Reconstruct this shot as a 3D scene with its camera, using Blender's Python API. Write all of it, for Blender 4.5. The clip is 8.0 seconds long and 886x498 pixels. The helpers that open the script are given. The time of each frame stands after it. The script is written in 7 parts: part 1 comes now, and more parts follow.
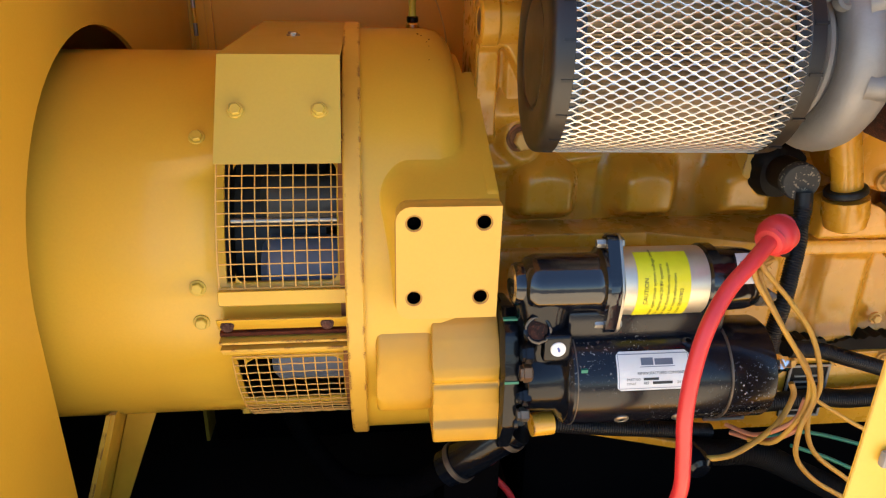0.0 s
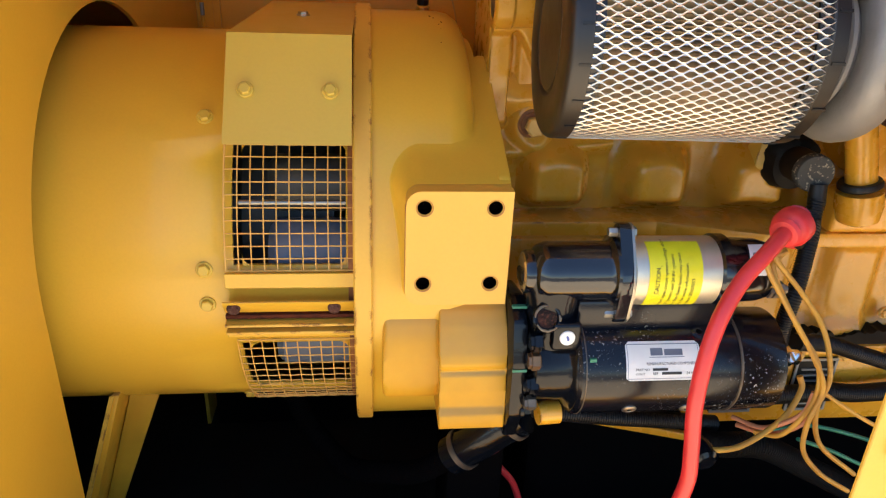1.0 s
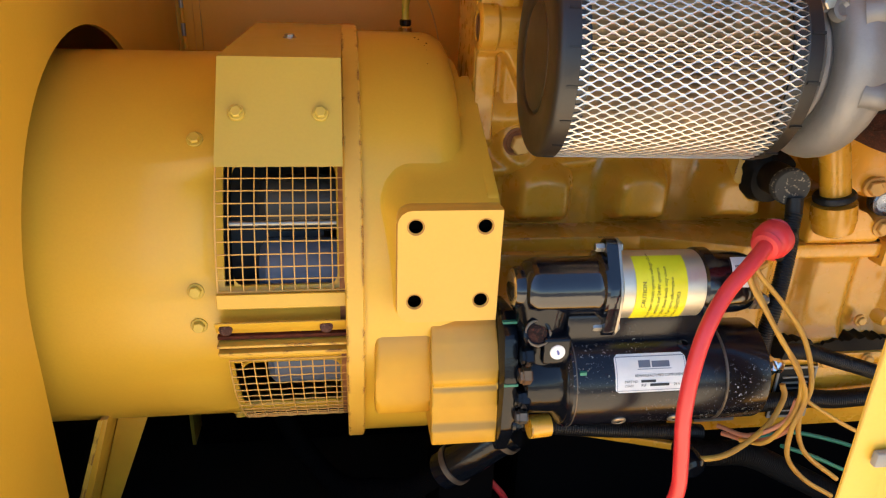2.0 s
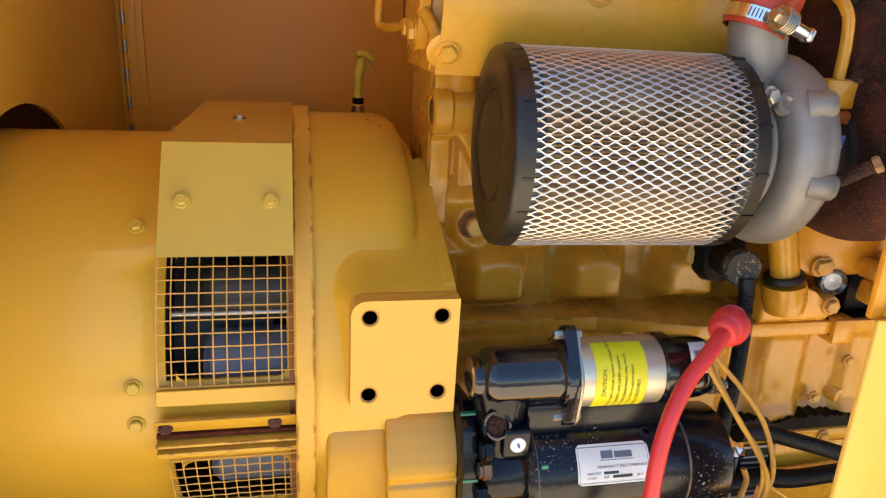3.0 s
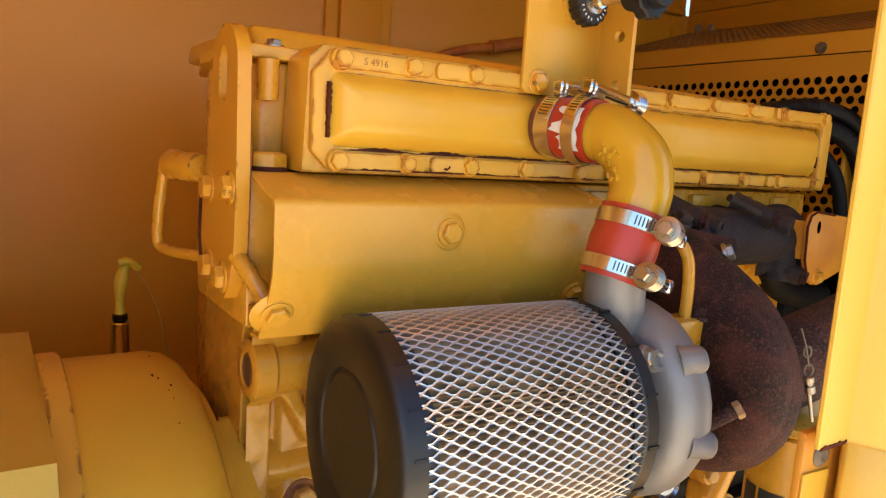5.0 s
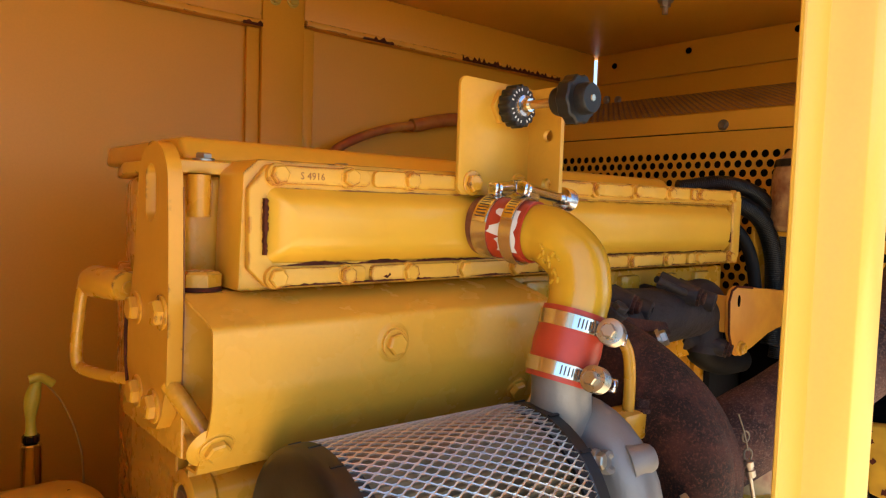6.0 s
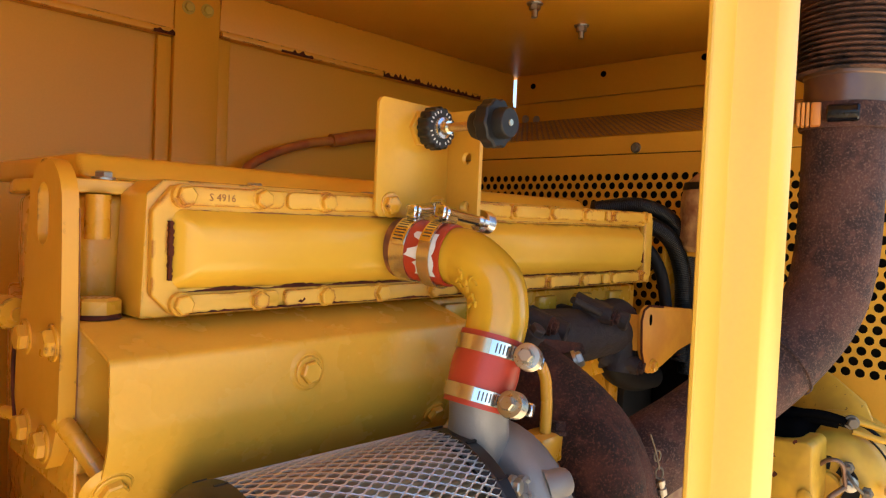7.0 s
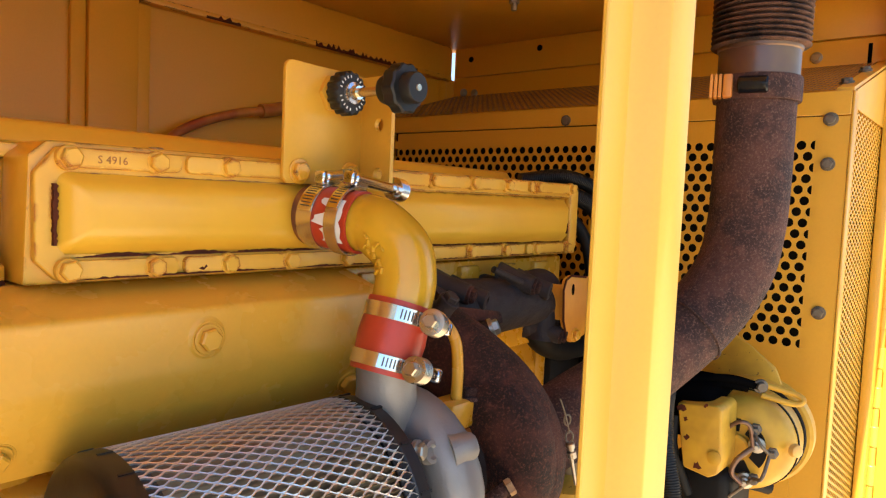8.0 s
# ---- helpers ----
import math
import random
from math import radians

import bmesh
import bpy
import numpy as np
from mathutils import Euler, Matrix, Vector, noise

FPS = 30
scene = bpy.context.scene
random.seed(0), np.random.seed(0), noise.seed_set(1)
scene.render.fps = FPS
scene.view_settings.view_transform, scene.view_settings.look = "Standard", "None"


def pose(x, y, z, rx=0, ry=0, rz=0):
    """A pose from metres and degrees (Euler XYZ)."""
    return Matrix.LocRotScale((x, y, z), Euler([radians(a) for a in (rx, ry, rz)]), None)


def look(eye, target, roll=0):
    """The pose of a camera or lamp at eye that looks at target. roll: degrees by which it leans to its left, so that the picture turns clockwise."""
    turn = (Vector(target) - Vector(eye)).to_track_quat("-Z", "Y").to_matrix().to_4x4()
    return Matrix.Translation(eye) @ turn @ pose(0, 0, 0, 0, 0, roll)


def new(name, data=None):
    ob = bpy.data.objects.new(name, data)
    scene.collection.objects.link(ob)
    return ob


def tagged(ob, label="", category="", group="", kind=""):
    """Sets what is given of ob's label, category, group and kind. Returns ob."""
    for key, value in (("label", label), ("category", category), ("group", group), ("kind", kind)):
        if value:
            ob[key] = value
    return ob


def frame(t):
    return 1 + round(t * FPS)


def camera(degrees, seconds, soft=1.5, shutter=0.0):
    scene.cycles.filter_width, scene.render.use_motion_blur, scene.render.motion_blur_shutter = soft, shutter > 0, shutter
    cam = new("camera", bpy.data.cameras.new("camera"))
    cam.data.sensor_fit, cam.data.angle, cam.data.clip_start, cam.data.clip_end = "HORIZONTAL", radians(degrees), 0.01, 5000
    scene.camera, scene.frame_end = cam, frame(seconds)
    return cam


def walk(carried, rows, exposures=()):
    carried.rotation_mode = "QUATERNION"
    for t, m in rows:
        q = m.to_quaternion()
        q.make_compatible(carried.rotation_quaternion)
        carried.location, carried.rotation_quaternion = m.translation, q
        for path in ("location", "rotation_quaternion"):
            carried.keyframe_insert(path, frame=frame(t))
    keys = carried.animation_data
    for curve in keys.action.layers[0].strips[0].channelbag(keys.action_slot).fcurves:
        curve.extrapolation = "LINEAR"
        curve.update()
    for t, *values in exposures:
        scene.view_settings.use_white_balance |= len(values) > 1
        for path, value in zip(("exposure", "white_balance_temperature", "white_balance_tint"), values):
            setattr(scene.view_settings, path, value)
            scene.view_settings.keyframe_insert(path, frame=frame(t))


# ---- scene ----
cam = camera(64.9, 8.0, soft=1.2)
PATH = [
    (0, (-0.005, 0.03, 1.499), (0.198, 1.861, 0.718), 1.2),
    (0.5, (-0.013, 0.04, 1.488), (0.178, 1.859, 0.679), 2.4),
    (1, (-0.017, 0.039, 1.492), (0.187, 1.855, 0.68), 2.3),
    (2.5, (-0.04, 0.029, 1.512), (0.299, 1.87, 0.808), 2.5),
    (3, (-0.035, 0.067, 1.527), (0.373, 1.927, 0.917), 3.0),
    (3.5, (0.001, 0.15, 1.547), (0.397, 2.028, 0.987), 3.5),
    (4, (-0.024, 0.216, 1.594), (0.652, 2.048, 1.163), 3.0),
    (4.5, (-0.078, 0.271, 1.624), (0.868, 1.992, 1.249), 4.1),
    (5, (-0.087, 0.3, 1.665), (1.01, 1.949, 1.387), 3.8),
    (5.2, (-0.09, 0.309, 1.679), (1.04, 1.942, 1.436), 3.1),
    (6.3, (-0.102, 0.342, 1.733), (1.23, 1.832, 1.644), 1.8),
    (6.5, (-0.102, 0.349, 1.736), (1.251, 1.819, 1.658), 1.8),
    (7, (-0.089, 0.337, 1.735), (1.361, 1.713, 1.662), 2.4),
    (7.5, (-0.067, 0.323, 1.729), (1.45, 1.623, 1.635), 2.4),
    (8, (-0.051, 0.302, 1.724), (1.487, 1.575, 1.594), 2.5),
]
walk(cam, [(t, look(eye, target, roll)) for t, eye, target, roll in PATH], [(0, 2.44), (2.5, 2.40), (3.5, 2.38), (4.5, 2.52), (6.5, 2.47), (8, 2.42)])

# ---- light: sunlit yard in front, sky above ----
SUN_EL, SUN_AZ = 60.0, 264.0          # degrees; azimuth measured from +y towards +x
world = bpy.data.worlds.new("sky")
scene.world = world
world.use_nodes = True
wn = world.node_tree
sky = wn.nodes.new("ShaderNodeTexSky")
sky.sky_type, sky.sun_disc = "NISHITA", False
sky.sun_elevation, sky.sun_rotation = radians(SUN_EL), radians(SUN_AZ)
sky.altitude, sky.dust_density, sky.ozone_density = 600, 0.3, 3.0
bg = wn.nodes["Background"]
bg.inputs["Strength"].default_value = 0.065
wn.links.new(sky.outputs[0], bg.inputs["Color"])
sun = new("sun", bpy.data.lights.new("sun", "SUN"))
sun.data.energy, sun.data.angle, sun.data.color = 5.0, radians(0.5), (1.0, 0.94, 0.84)
sdir = Vector((math.sin(radians(SUN_AZ)) * math.cos(radians(SUN_EL)), math.cos(radians(SUN_AZ)) * math.cos(radians(SUN_EL)), math.sin(radians(SUN_EL))))
sun.matrix_world = look(sdir * 20, (0, 0, 0))


# ---- materials ----
def nodes_of(name):
    m = bpy.data.materials.new(name)
    m.use_nodes = True
    t = m.node_tree
    return m, t, t.nodes["Principled BSDF"]


def noise_node(t, vec, scale, detail=4.0, rough=0.55):
    n = t.nodes.new("ShaderNodeTexNoise")
    n.inputs["Scale"].default_value, n.inputs["Detail"].default_value, n.inputs["Roughness"].default_value = scale, detail, rough
    t.links.new(vec, n.inputs["Vector"])
    return n.outputs["Fac"]


def ramp(t, fac, lo, hi, a=0.0, b=1.0):
    n = t.nodes.new("ShaderNodeMapRange")
    n.interpolation_type = "SMOOTHSTEP"
    for i, v in enumerate((lo, hi, a, b)):
        n.inputs[i + 1].default_value = v
    t.links.new(fac, n.inputs[0])
    return n.outputs[0]


def mix(t, fac, a, b):
    n = t.nodes.new("ShaderNodeMix")
    n.data_type = "RGBA"
    for sock, v in ((n.inputs[0], fac), (n.inputs[6], a), (n.inputs[7], b)):
        if isinstance(v, (int, float)):
            sock.default_value = v
        elif isinstance(v, tuple):
            sock.default_value = (*v, 1)
        else:
            t.links.new(v, sock)
    return n.outputs[2]


def math_node(t, op, a, b):
    n = t.nodes.new("ShaderNodeMath")
    n.operation = op
    n.use_clamp = True
    for sock, v in zip(n.inputs, (a, b)):
        if isinstance(v, (int, float)):
            sock.default_value = v
        else:
            t.links.new(v, sock)
    return n.outputs[0]


def surface(name, base, second, rough=0.45, metal=0.0, big=5.0, fine=160.0, bump=0.1, chips=0.0, chip_col=(0.075, 0.018, 0.009),
            edge=0.0, dust=0.0, dust_col=(0.45, 0.34, 0.2), coat=0.0, depth=0.002, chip_scale=110.0, spec=0.5, rvar=0.3, patchy=True):
    """Paint or metal with two scales of variation, worn spots, worn edges and a film of dust."""
    m, t, b = nodes_of(name)
    g = t.nodes.new("ShaderNodeNewGeometry")
    pos = g.outputs["Position"]
    large = noise_node(t, pos, big, 2.5)
    small = noise_node(t, pos, fine, 3)
    col = mix(t, ramp(t, large, 0.2, 0.8), base, second)
    col = mix(t, ramp(t, small, 0.3, 0.75, 0.0, 0.12), col, tuple(c * 0.72 for c in base))
    if dust:
        up = t.nodes.new("ShaderNodeSeparateXYZ")
        t.links.new(g.outputs["Normal"], up.inputs[0])
        film = math_node(t, "MULTIPLY", ramp(t, up.outputs[2], 0.02, 0.75, 0.0, 1.0), ramp(t, noise_node(t, pos, 9, 3), 0.2, 0.8, 0.4 * dust, dust))
        col = mix(t, film, col, dust_col)
    rgh = ramp(t, noise_node(t, pos, big * 4, 4), 0.25, 0.75, max(rough - 0.08 * rvar, 0.03), min(rough + 0.12 * rvar, 1.0))
    worn = None
    if chips:
        patch = ramp(t, noise_node(t, pos, 7, 2), 0.5, 0.7)
        spots = ramp(t, noise_node(t, pos, chip_scale, 6, 0.65), 0.82 - 0.14 * chips, 0.84 - 0.14 * chips)
        worn = math_node(t, "MULTIPLY", spots, patch) if patchy else spots
    if edge:
        bv = t.nodes.new("ShaderNodeBevel")
        bv.samples = 4
        bv.inputs["Radius"].default_value = 0.005
        dt = t.nodes.new("ShaderNodeVectorMath")
        dt.operation = "DOT_PRODUCT"
        t.links.new(bv.outputs[0], dt.inputs[0])
        t.links.new(g.outputs["Normal"], dt.inputs[1])
        rim = math_node(t, "MULTIPLY", ramp(t, dt.outputs["Value"], 0.992, 0.95), ramp(t, noise_node(t, pos, 30, 5), 0.62 - 0.16 * edge, 0.70 - 0.16 * edge))
        worn = rim if worn is None else math_node(t, "MAXIMUM", worn, rim)
    if worn is not None:
        col = mix(t, worn, col, chip_col)
        r2 = t.nodes.new("ShaderNodeMix")
        t.links.new(worn, r2.inputs[0])
        t.links.new(rgh, r2.inputs[2])
        r2.inputs[3].default_value = 0.85
        rgh = r2.outputs[0]
    t.links.new(col, b.inputs["Base Color"])
    t.links.new(rgh, b.inputs["Roughness"])
    b.inputs["Metallic"].default_value = metal
    b.inputs["Specular IOR Level"].default_value = spec
    b.inputs["Coat Weight"].default_value = coat
    b.inputs["Coat Roughness"].default_value = 0.12
    if bump:
        bp = t.nodes.new("ShaderNodeBump")
        bp.inputs["Strength"].default_value, bp.inputs["Distance"].default_value = bump, depth
        t.links.new(noise_node(t, pos, fine * 0.6, 4), bp.inputs["Height"])
        t.links.new(bp.outputs[0], b.inputs["Normal"])
    return m


YEL = (0.75, 0.375, 0.028)
YEL2 = (0.66, 0.315, 0.023)
M_wall = surface("enclosure_paint", (0.79, 0.372, 0.024), (0.74, 0.342, 0.021), 0.38, big=2.2, fine=220, bump=0.05, chips=0.2, spec=0.4)
M_print = surface("worn_cast_letters", (0.34, 0.13, 0.025), (0.26, 0.09, 0.02), 0.6, big=40, fine=200, bump=0.1)
M_post = surface("post_paint", (0.76, 0.455, 0.060), (0.73, 0.43, 0.055), 0.35, big=3, fine=220, bump=0.03, chips=0.1)
M_gen = surface("generator_paint", (0.685, 0.410, 0.037), (0.63, 0.370, 0.034), 0.30, big=3, fine=260, bump=0.03)
M_sup = surface("orange_bracket_paint", (0.72, 0.315, 0.022), (0.58, 0.22, 0.020), 0.42, big=18, fine=160, bump=0.12, chips=1.1)
M_brk = surface("bracket_paint", (0.72, 0.40, 0.040), (0.66, 0.35, 0.034), 0.36, big=6, fine=180, bump=0.05)
M_elb = surface("elbow_paint", (0.63, 0.36, 0.022), (0.57, 0.315, 0.020), 0.22, big=8, fine=90, bump=0.10, coat=0.3)
M_boss = surface("grimy_boss_paint", (0.64, 0.335, 0.026), (0.55, 0.275, 0.023), 0.34, big=14, fine=90, bump=0.12, dust=0.6, dust_col=(0.32, 0.25, 0.13), chips=0.4, spec=0.25)
M_plate = surface("hood_paint", (0.58, 0.40, 0.050), (0.55, 0.375, 0.047), 0.40, big=5, fine=260, bump=0.03)
M_ring = surface("flange_paint", (0.68, 0.40, 0.05), (0.62, 0.35, 0.045), 0.40, big=9, fine=200, bump=0.05, chips=0.6, edge=0.75, chip_col=(0.16, 0.055, 0.02))
M_edge = surface("rusted_paint_line", (0.36, 0.14, 0.030), (0.075, 0.020, 0.010), 0.7, big=46, fine=160, bump=0.3, chips=1.2)
M_eng = surface("engine_paint", YEL, YEL2, 0.27, big=7, fine=120, bump=0.12, chips=0.2, edge=0.25, dust=0.12, coat=0.15)
M_lift = surface("lifting_plate_paint", (0.70, 0.345, 0.026), (0.64, 0.30, 0.022), 0.34, big=7, fine=140, bump=0.06, edge=0.35)
M_block = surface("block_paint", (0.66, 0.33, 0.028), (0.55, 0.255, 0.022), 0.28, big=12, fine=60, bump=0.28, coat=0.18, depth=0.003)
M_man = surface("manifold_paint", (0.77, 0.415, 0.032), (0.71, 0.37, 0.027), 0.33, big=6, fine=140, bump=0.12, chips=0.35, edge=0.55, coat=0.15)
m_, t_, b_ = nodes_of("manifold_box_paint")
p_ = t_.nodes.new("ShaderNodeNewGeometry").outputs["Position"]
x_ = t_.nodes.new("ShaderNodeSeparateXYZ")
t_.links.new(p_, x_.inputs[0])
c_ = mix(t_, ramp(t_, noise_node(t_, p_, 6, 5), 0.35, 0.68), (0.77, 0.43, 0.034), (0.71, 0.385, 0.028))
n_ = noise_node(t_, p_, 45, 5)
a_ = t_.nodes.new("ShaderNodeMath")
a_.operation = "MULTIPLY_ADD"
t_.links.new(n_, a_.inputs[0])
a_.inputs[1].default_value = 0.014
t_.links.new(x_.outputs[1], a_.inputs[2])
c_ = mix(t_, ramp(t_, a_.outputs[0], 0.9780, 0.9850), c_, (0.24, 0.070, 0.012))
t_.links.new(c_, b_.inputs["Base Color"])
b_.inputs["Roughness"].default_value = 0.33
b_.inputs["Coat Weight"].default_value = 0.15
M_box = m_
M_rail = surface("rail_paint", (0.84, 0.385, 0.024), (0.79, 0.35, 0.021), 0.42, big=2.2, fine=220, bump=0.05, edge=0.75, chip_col=(0.045, 0.014, 0.007))
M_manrim = surface("manifold_rim_paint", (0.76, 0.425, 0.046), (0.68, 0.36, 0.034), 0.40, big=12, fine=140, bump=0.2, chips=0.5, edge=0.9, chip_col=(0.34, 0.10, 0.012))
M_shield = surface("shield_paint", (0.74, 0.388, 0.040), (0.70, 0.358, 0.036), 0.26, big=4, fine=240, bump=0.02, spec=0.42)
M_bolt = surface("bolt_paint", (0.70, 0.42, 0.10), (0.60, 0.33, 0.07), 0.4, big=40, fine=200, bump=0.15, chips=0.4)
M_halo = surface("rust_and_edge_shade", (0.44, 0.20, 0.05), (0.34, 0.13, 0.035), 0.6, big=60, fine=200, bump=0.1)
M_pad = surface("pad_paint", (0.70, 0.405, 0.055), (0.67, 0.38, 0.05), 0.4, big=6, fine=240, bump=0.03)
# Serves oily black parts, and boxes and covers blackened to paint shade.
M_dark = surface("oil_and_shade_black", (0.005, 0.005, 0.005), (0.009, 0.008, 0.007), 0.6, big=6, fine=90, bump=0.2, spec=0.2)
# Unlit-looking black: paints the dark of holes and of shaded parts, also soot.
M_deep_black = surface("hole_shade_soot_black", (0.003, 0.003, 0.003), (0.004, 0.003, 0.003), 1.0, bump=0.0, spec=0.0)
# Floor colour holds the shade under the engine.
M_floor = surface("shade_black_floor", (0.008, 0.007, 0.006), (0.014, 0.011, 0.008), 0.8, big=5, fine=60, bump=0.3, spec=0.15)
# Sky's blue reflection is put into the base of M_blk, M_motor, M_nose.
M_blk = surface("black_gloss_sky_tint", (0.003, 0.004, 0.007), (0.004, 0.005, 0.009), 0.05, big=20, fine=330, bump=0.16, coat=0.5, rvar=0.2, depth=0.0010)
M_motor = surface("motor_black_sky_tint", (0.004, 0.005, 0.009), (0.007, 0.007, 0.010), 0.20, big=9, fine=220, bump=0.05, chips=1.5, chip_col=(0.42, 0.40, 0.36), chip_scale=230, spec=0.4)
M_nose = surface("rough_black_casting", (0.003, 0.004, 0.006), (0.005, 0.006, 0.009), 0.12, big=20, fine=260, bump=0.30, spec=0.3, depth=0.0012)
M_seam = surface("scuffed_dark_steel", (0.16, 0.13, 0.10), (0.07, 0.055, 0.045), 0.45, 0.6, big=40, fine=300, bump=0.2)
M_rub = surface("black_rubber", (0.009, 0.009, 0.010), (0.014, 0.013, 0.012), 0.45, big=16, fine=160, bump=0.1, spec=0.4)
M_cap = surface("filter_cap_rubber", (0.012, 0.010, 0.009), (0.016, 0.013, 0.011), 0.40, big=10, fine=260, bump=0.05, spec=0.5)
M_cond = surface("conduit_plastic", (0.006, 0.006, 0.007), (0.010, 0.010, 0.010), 0.45, big=30, fine=160, bump=0.05, spec=0.4)
M_mesh = surface("galvanised_mesh", (0.76, 0.735, 0.69), (0.68, 0.65, 0.60), 0.32, 0.85, big=30, fine=300, bump=0.03)
M_paper = surface("filter_paper", (0.68, 0.49, 0.27), (0.36, 0.23, 0.11), 0.9, big=26, fine=200, bump=0.1)
M_alu = surface("cast_aluminium", (0.30, 0.295, 0.285), (0.22, 0.215, 0.21), 0.50, 0.45, big=14, fine=320, bump=0.2, dust=0.3, dust_col=(0.36, 0.31, 0.24))
def rusted(name, a, b, fleck, glint=0.75, low=0.57):
    """Scaled, pitted rust: blotches, fine flecks and a rough relief."""
    m, t, bs = nodes_of(name)
    pos = t.nodes.new("ShaderNodeNewGeometry").outputs["Position"]
    col = mix(t, ramp(t, noise_node(t, pos, 16, 6, 0.65), 0.38, 0.62), a, b)
    col = mix(t, ramp(t, noise_node(t, pos, 60, 5), 0.5, 0.75, 0, 0.6), col, tuple(c * 1.7 for c in a))
    grit = noise_node(t, pos, 300, 4, 0.75)
    col = mix(t, ramp(t, grit, low, low + 0.16, 0, glint), col, fleck)
    t.links.new(col, bs.inputs["Base Color"])
    bs.inputs["Roughness"].default_value = 0.72
    bs.inputs["Specular IOR Level"].default_value = 0.35
    bp = t.nodes.new("ShaderNodeBump")
    bp.inputs["Strength"].default_value, bp.inputs["Distance"].default_value = 1.0, 0.004
    t.links.new(grit, bp.inputs["Height"])
    t.links.new(bp.outputs[0], bs.inputs["Normal"])
    return m


M_rust = rusted("rusty_exhaust", (0.090, 0.035, 0.024), (0.032, 0.014, 0.012), (0.23, 0.125, 0.092), 0.6, 0.50)
M_bell = rusted("rusty_bellows", (0.13, 0.058, 0.036), (0.022, 0.012, 0.010), (0.30, 0.16, 0.10), 0.5, 0.54)
M_turb = rusted("burnt_cast_iron", (0.074, 0.021, 0.013), (0.018, 0.007, 0.005), (0.17, 0.055, 0.030), 0.75, 0.50)
M_scab = surface("dark_red_rust", (0.12, 0.030, 0.014), (0.05, 0.015, 0.009), 0.9, big=60, fine=200, bump=0.6, spec=0.12)
M_washer = surface("yellowed_washer", (0.52, 0.46, 0.35), (0.44, 0.38, 0.28), 0.28, 0.9, big=20, fine=300, bump=0.03)
M_iron = surface("dark_iron", (0.020, 0.014, 0.014), (0.040, 0.030, 0.029), 0.62, 0.0, big=22, fine=120, bump=0.8, chips=0.6, chip_col=(0.12, 0.055, 0.035), spec=0.35, depth=0.004)
M_cplug = surface("bluish_steel", (0.30, 0.34, 0.42), (0.22, 0.25, 0.32), 0.28, 0.9, big=40, fine=300, bump=0.05)
M_steel = surface("zinc_steel", (0.46, 0.42, 0.35), (0.36, 0.33, 0.28), 0.34, 0.9, big=40, fine=300, bump=0.05)
M_case = surface("satin_plated_case", (0.72, 0.66, 0.52), (0.66, 0.60, 0.47), 0.36, 0.8, big=12, fine=300, bump=0.03)
M_heat = surface("heat_tinted_steel", (0.22, 0.125, 0.055), (0.10, 0.06, 0.065), 0.34, 0.55, big=16, fine=200, bump=0.08)
M_gold = surface("plated_clamp", (0.66, 0.54, 0.34), (0.60, 0.48, 0.29), 0.22, 0.9, big=7, fine=300, bump=0.02)
M_chrome = surface("bright_steel", (0.80, 0.80, 0.80), (0.70, 0.70, 0.71), 0.16, 1.0, big=30, fine=300, bump=0.02)
M_red = surface("red_silicone", (0.48, 0.045, 0.016), (0.40, 0.035, 0.014), 0.38, big=25, fine=200, bump=0.06, dust=0.08)
M_cable = surface("red_cable", (0.66, 0.035, 0.035), (0.56, 0.028, 0.03), 0.38, big=14, fine=200, bump=0.08, chips=0.2, chip_col=(0.25, 0.02, 0.02))
M_wire = surface("tan_wire", (0.64, 0.35, 0.045), (0.46, 0.23, 0.04), 0.45, big=40, fine=200, bump=0.1, chips=0.4, chip_col=(0.08, 0.05, 0.03))
M_pink = surface("salmon_wire", (0.62, 0.25, 0.13), (0.5, 0.2, 0.1), 0.5, big=40, fine=200, bump=0.1)
M_green = surface("green_wire", (0.02, 0.22, 0.13), (0.02, 0.16, 0.1), 0.5, big=40, fine=200, bump=0.1)
M_lab = surface("white_label", (0.78, 0.78, 0.76), (0.70, 0.70, 0.68), 0.35, big=30, fine=200, bump=0.02)
M_ylab = surface("yellow_label", (0.80, 0.74, 0.015), (0.76, 0.68, 0.015), 0.3, big=30, fine=200, bump=0.02)
M_ink = surface("black_ink", (0.02, 0.02, 0.02), (0.03, 0.03, 0.03), 0.5, bump=0)
M_blue = surface("blue_grey_coil", (0.13, 0.17, 0.24), (0.09, 0.11, 0.16), 0.5, big=14, fine=160, bump=0.2, dust=0.1)
M_coil = surface("dark_coil", (0.035, 0.04, 0.04), (0.05, 0.05, 0.045), 0.5, big=14, fine=160, bump=0.2)
M_spk = surface("speckled_cap", (0.030, 0.030, 0.030), (0.05, 0.048, 0.042), 0.7, big=20, fine=120, bump=0.4, chips=1.75, chip_col=(0.30, 0.27, 0.19), chip_scale=170, patchy=False)
M_tag = surface("blue_tag", (0.04, 0.07, 0.30), (0.05, 0.09, 0.36), 0.35, big=30, fine=200, bump=0.02)
M_dull = surface("dull_brown_steel", (0.19, 0.155, 0.11), (0.12, 0.09, 0.06), 0.55, 0.4, big=60, fine=240, bump=0.3)
M_grey = surface("grey_paint", (0.30, 0.29, 0.26), (0.24, 0.23, 0.21), 0.5, big=10, fine=200, bump=0.1, chips=0.3)
M_sieve = surface("brown_mesh_paint", (0.40, 0.20, 0.04), (0.28, 0.13, 0.03), 0.6, big=9, fine=200, bump=0.1, spec=0.25)
M_rtank = surface("rusty_tank", (0.60, 0.40, 0.17), (0.20, 0.065, 0.026), 0.6, big=38, fine=120, bump=0.3, chips=1.5)
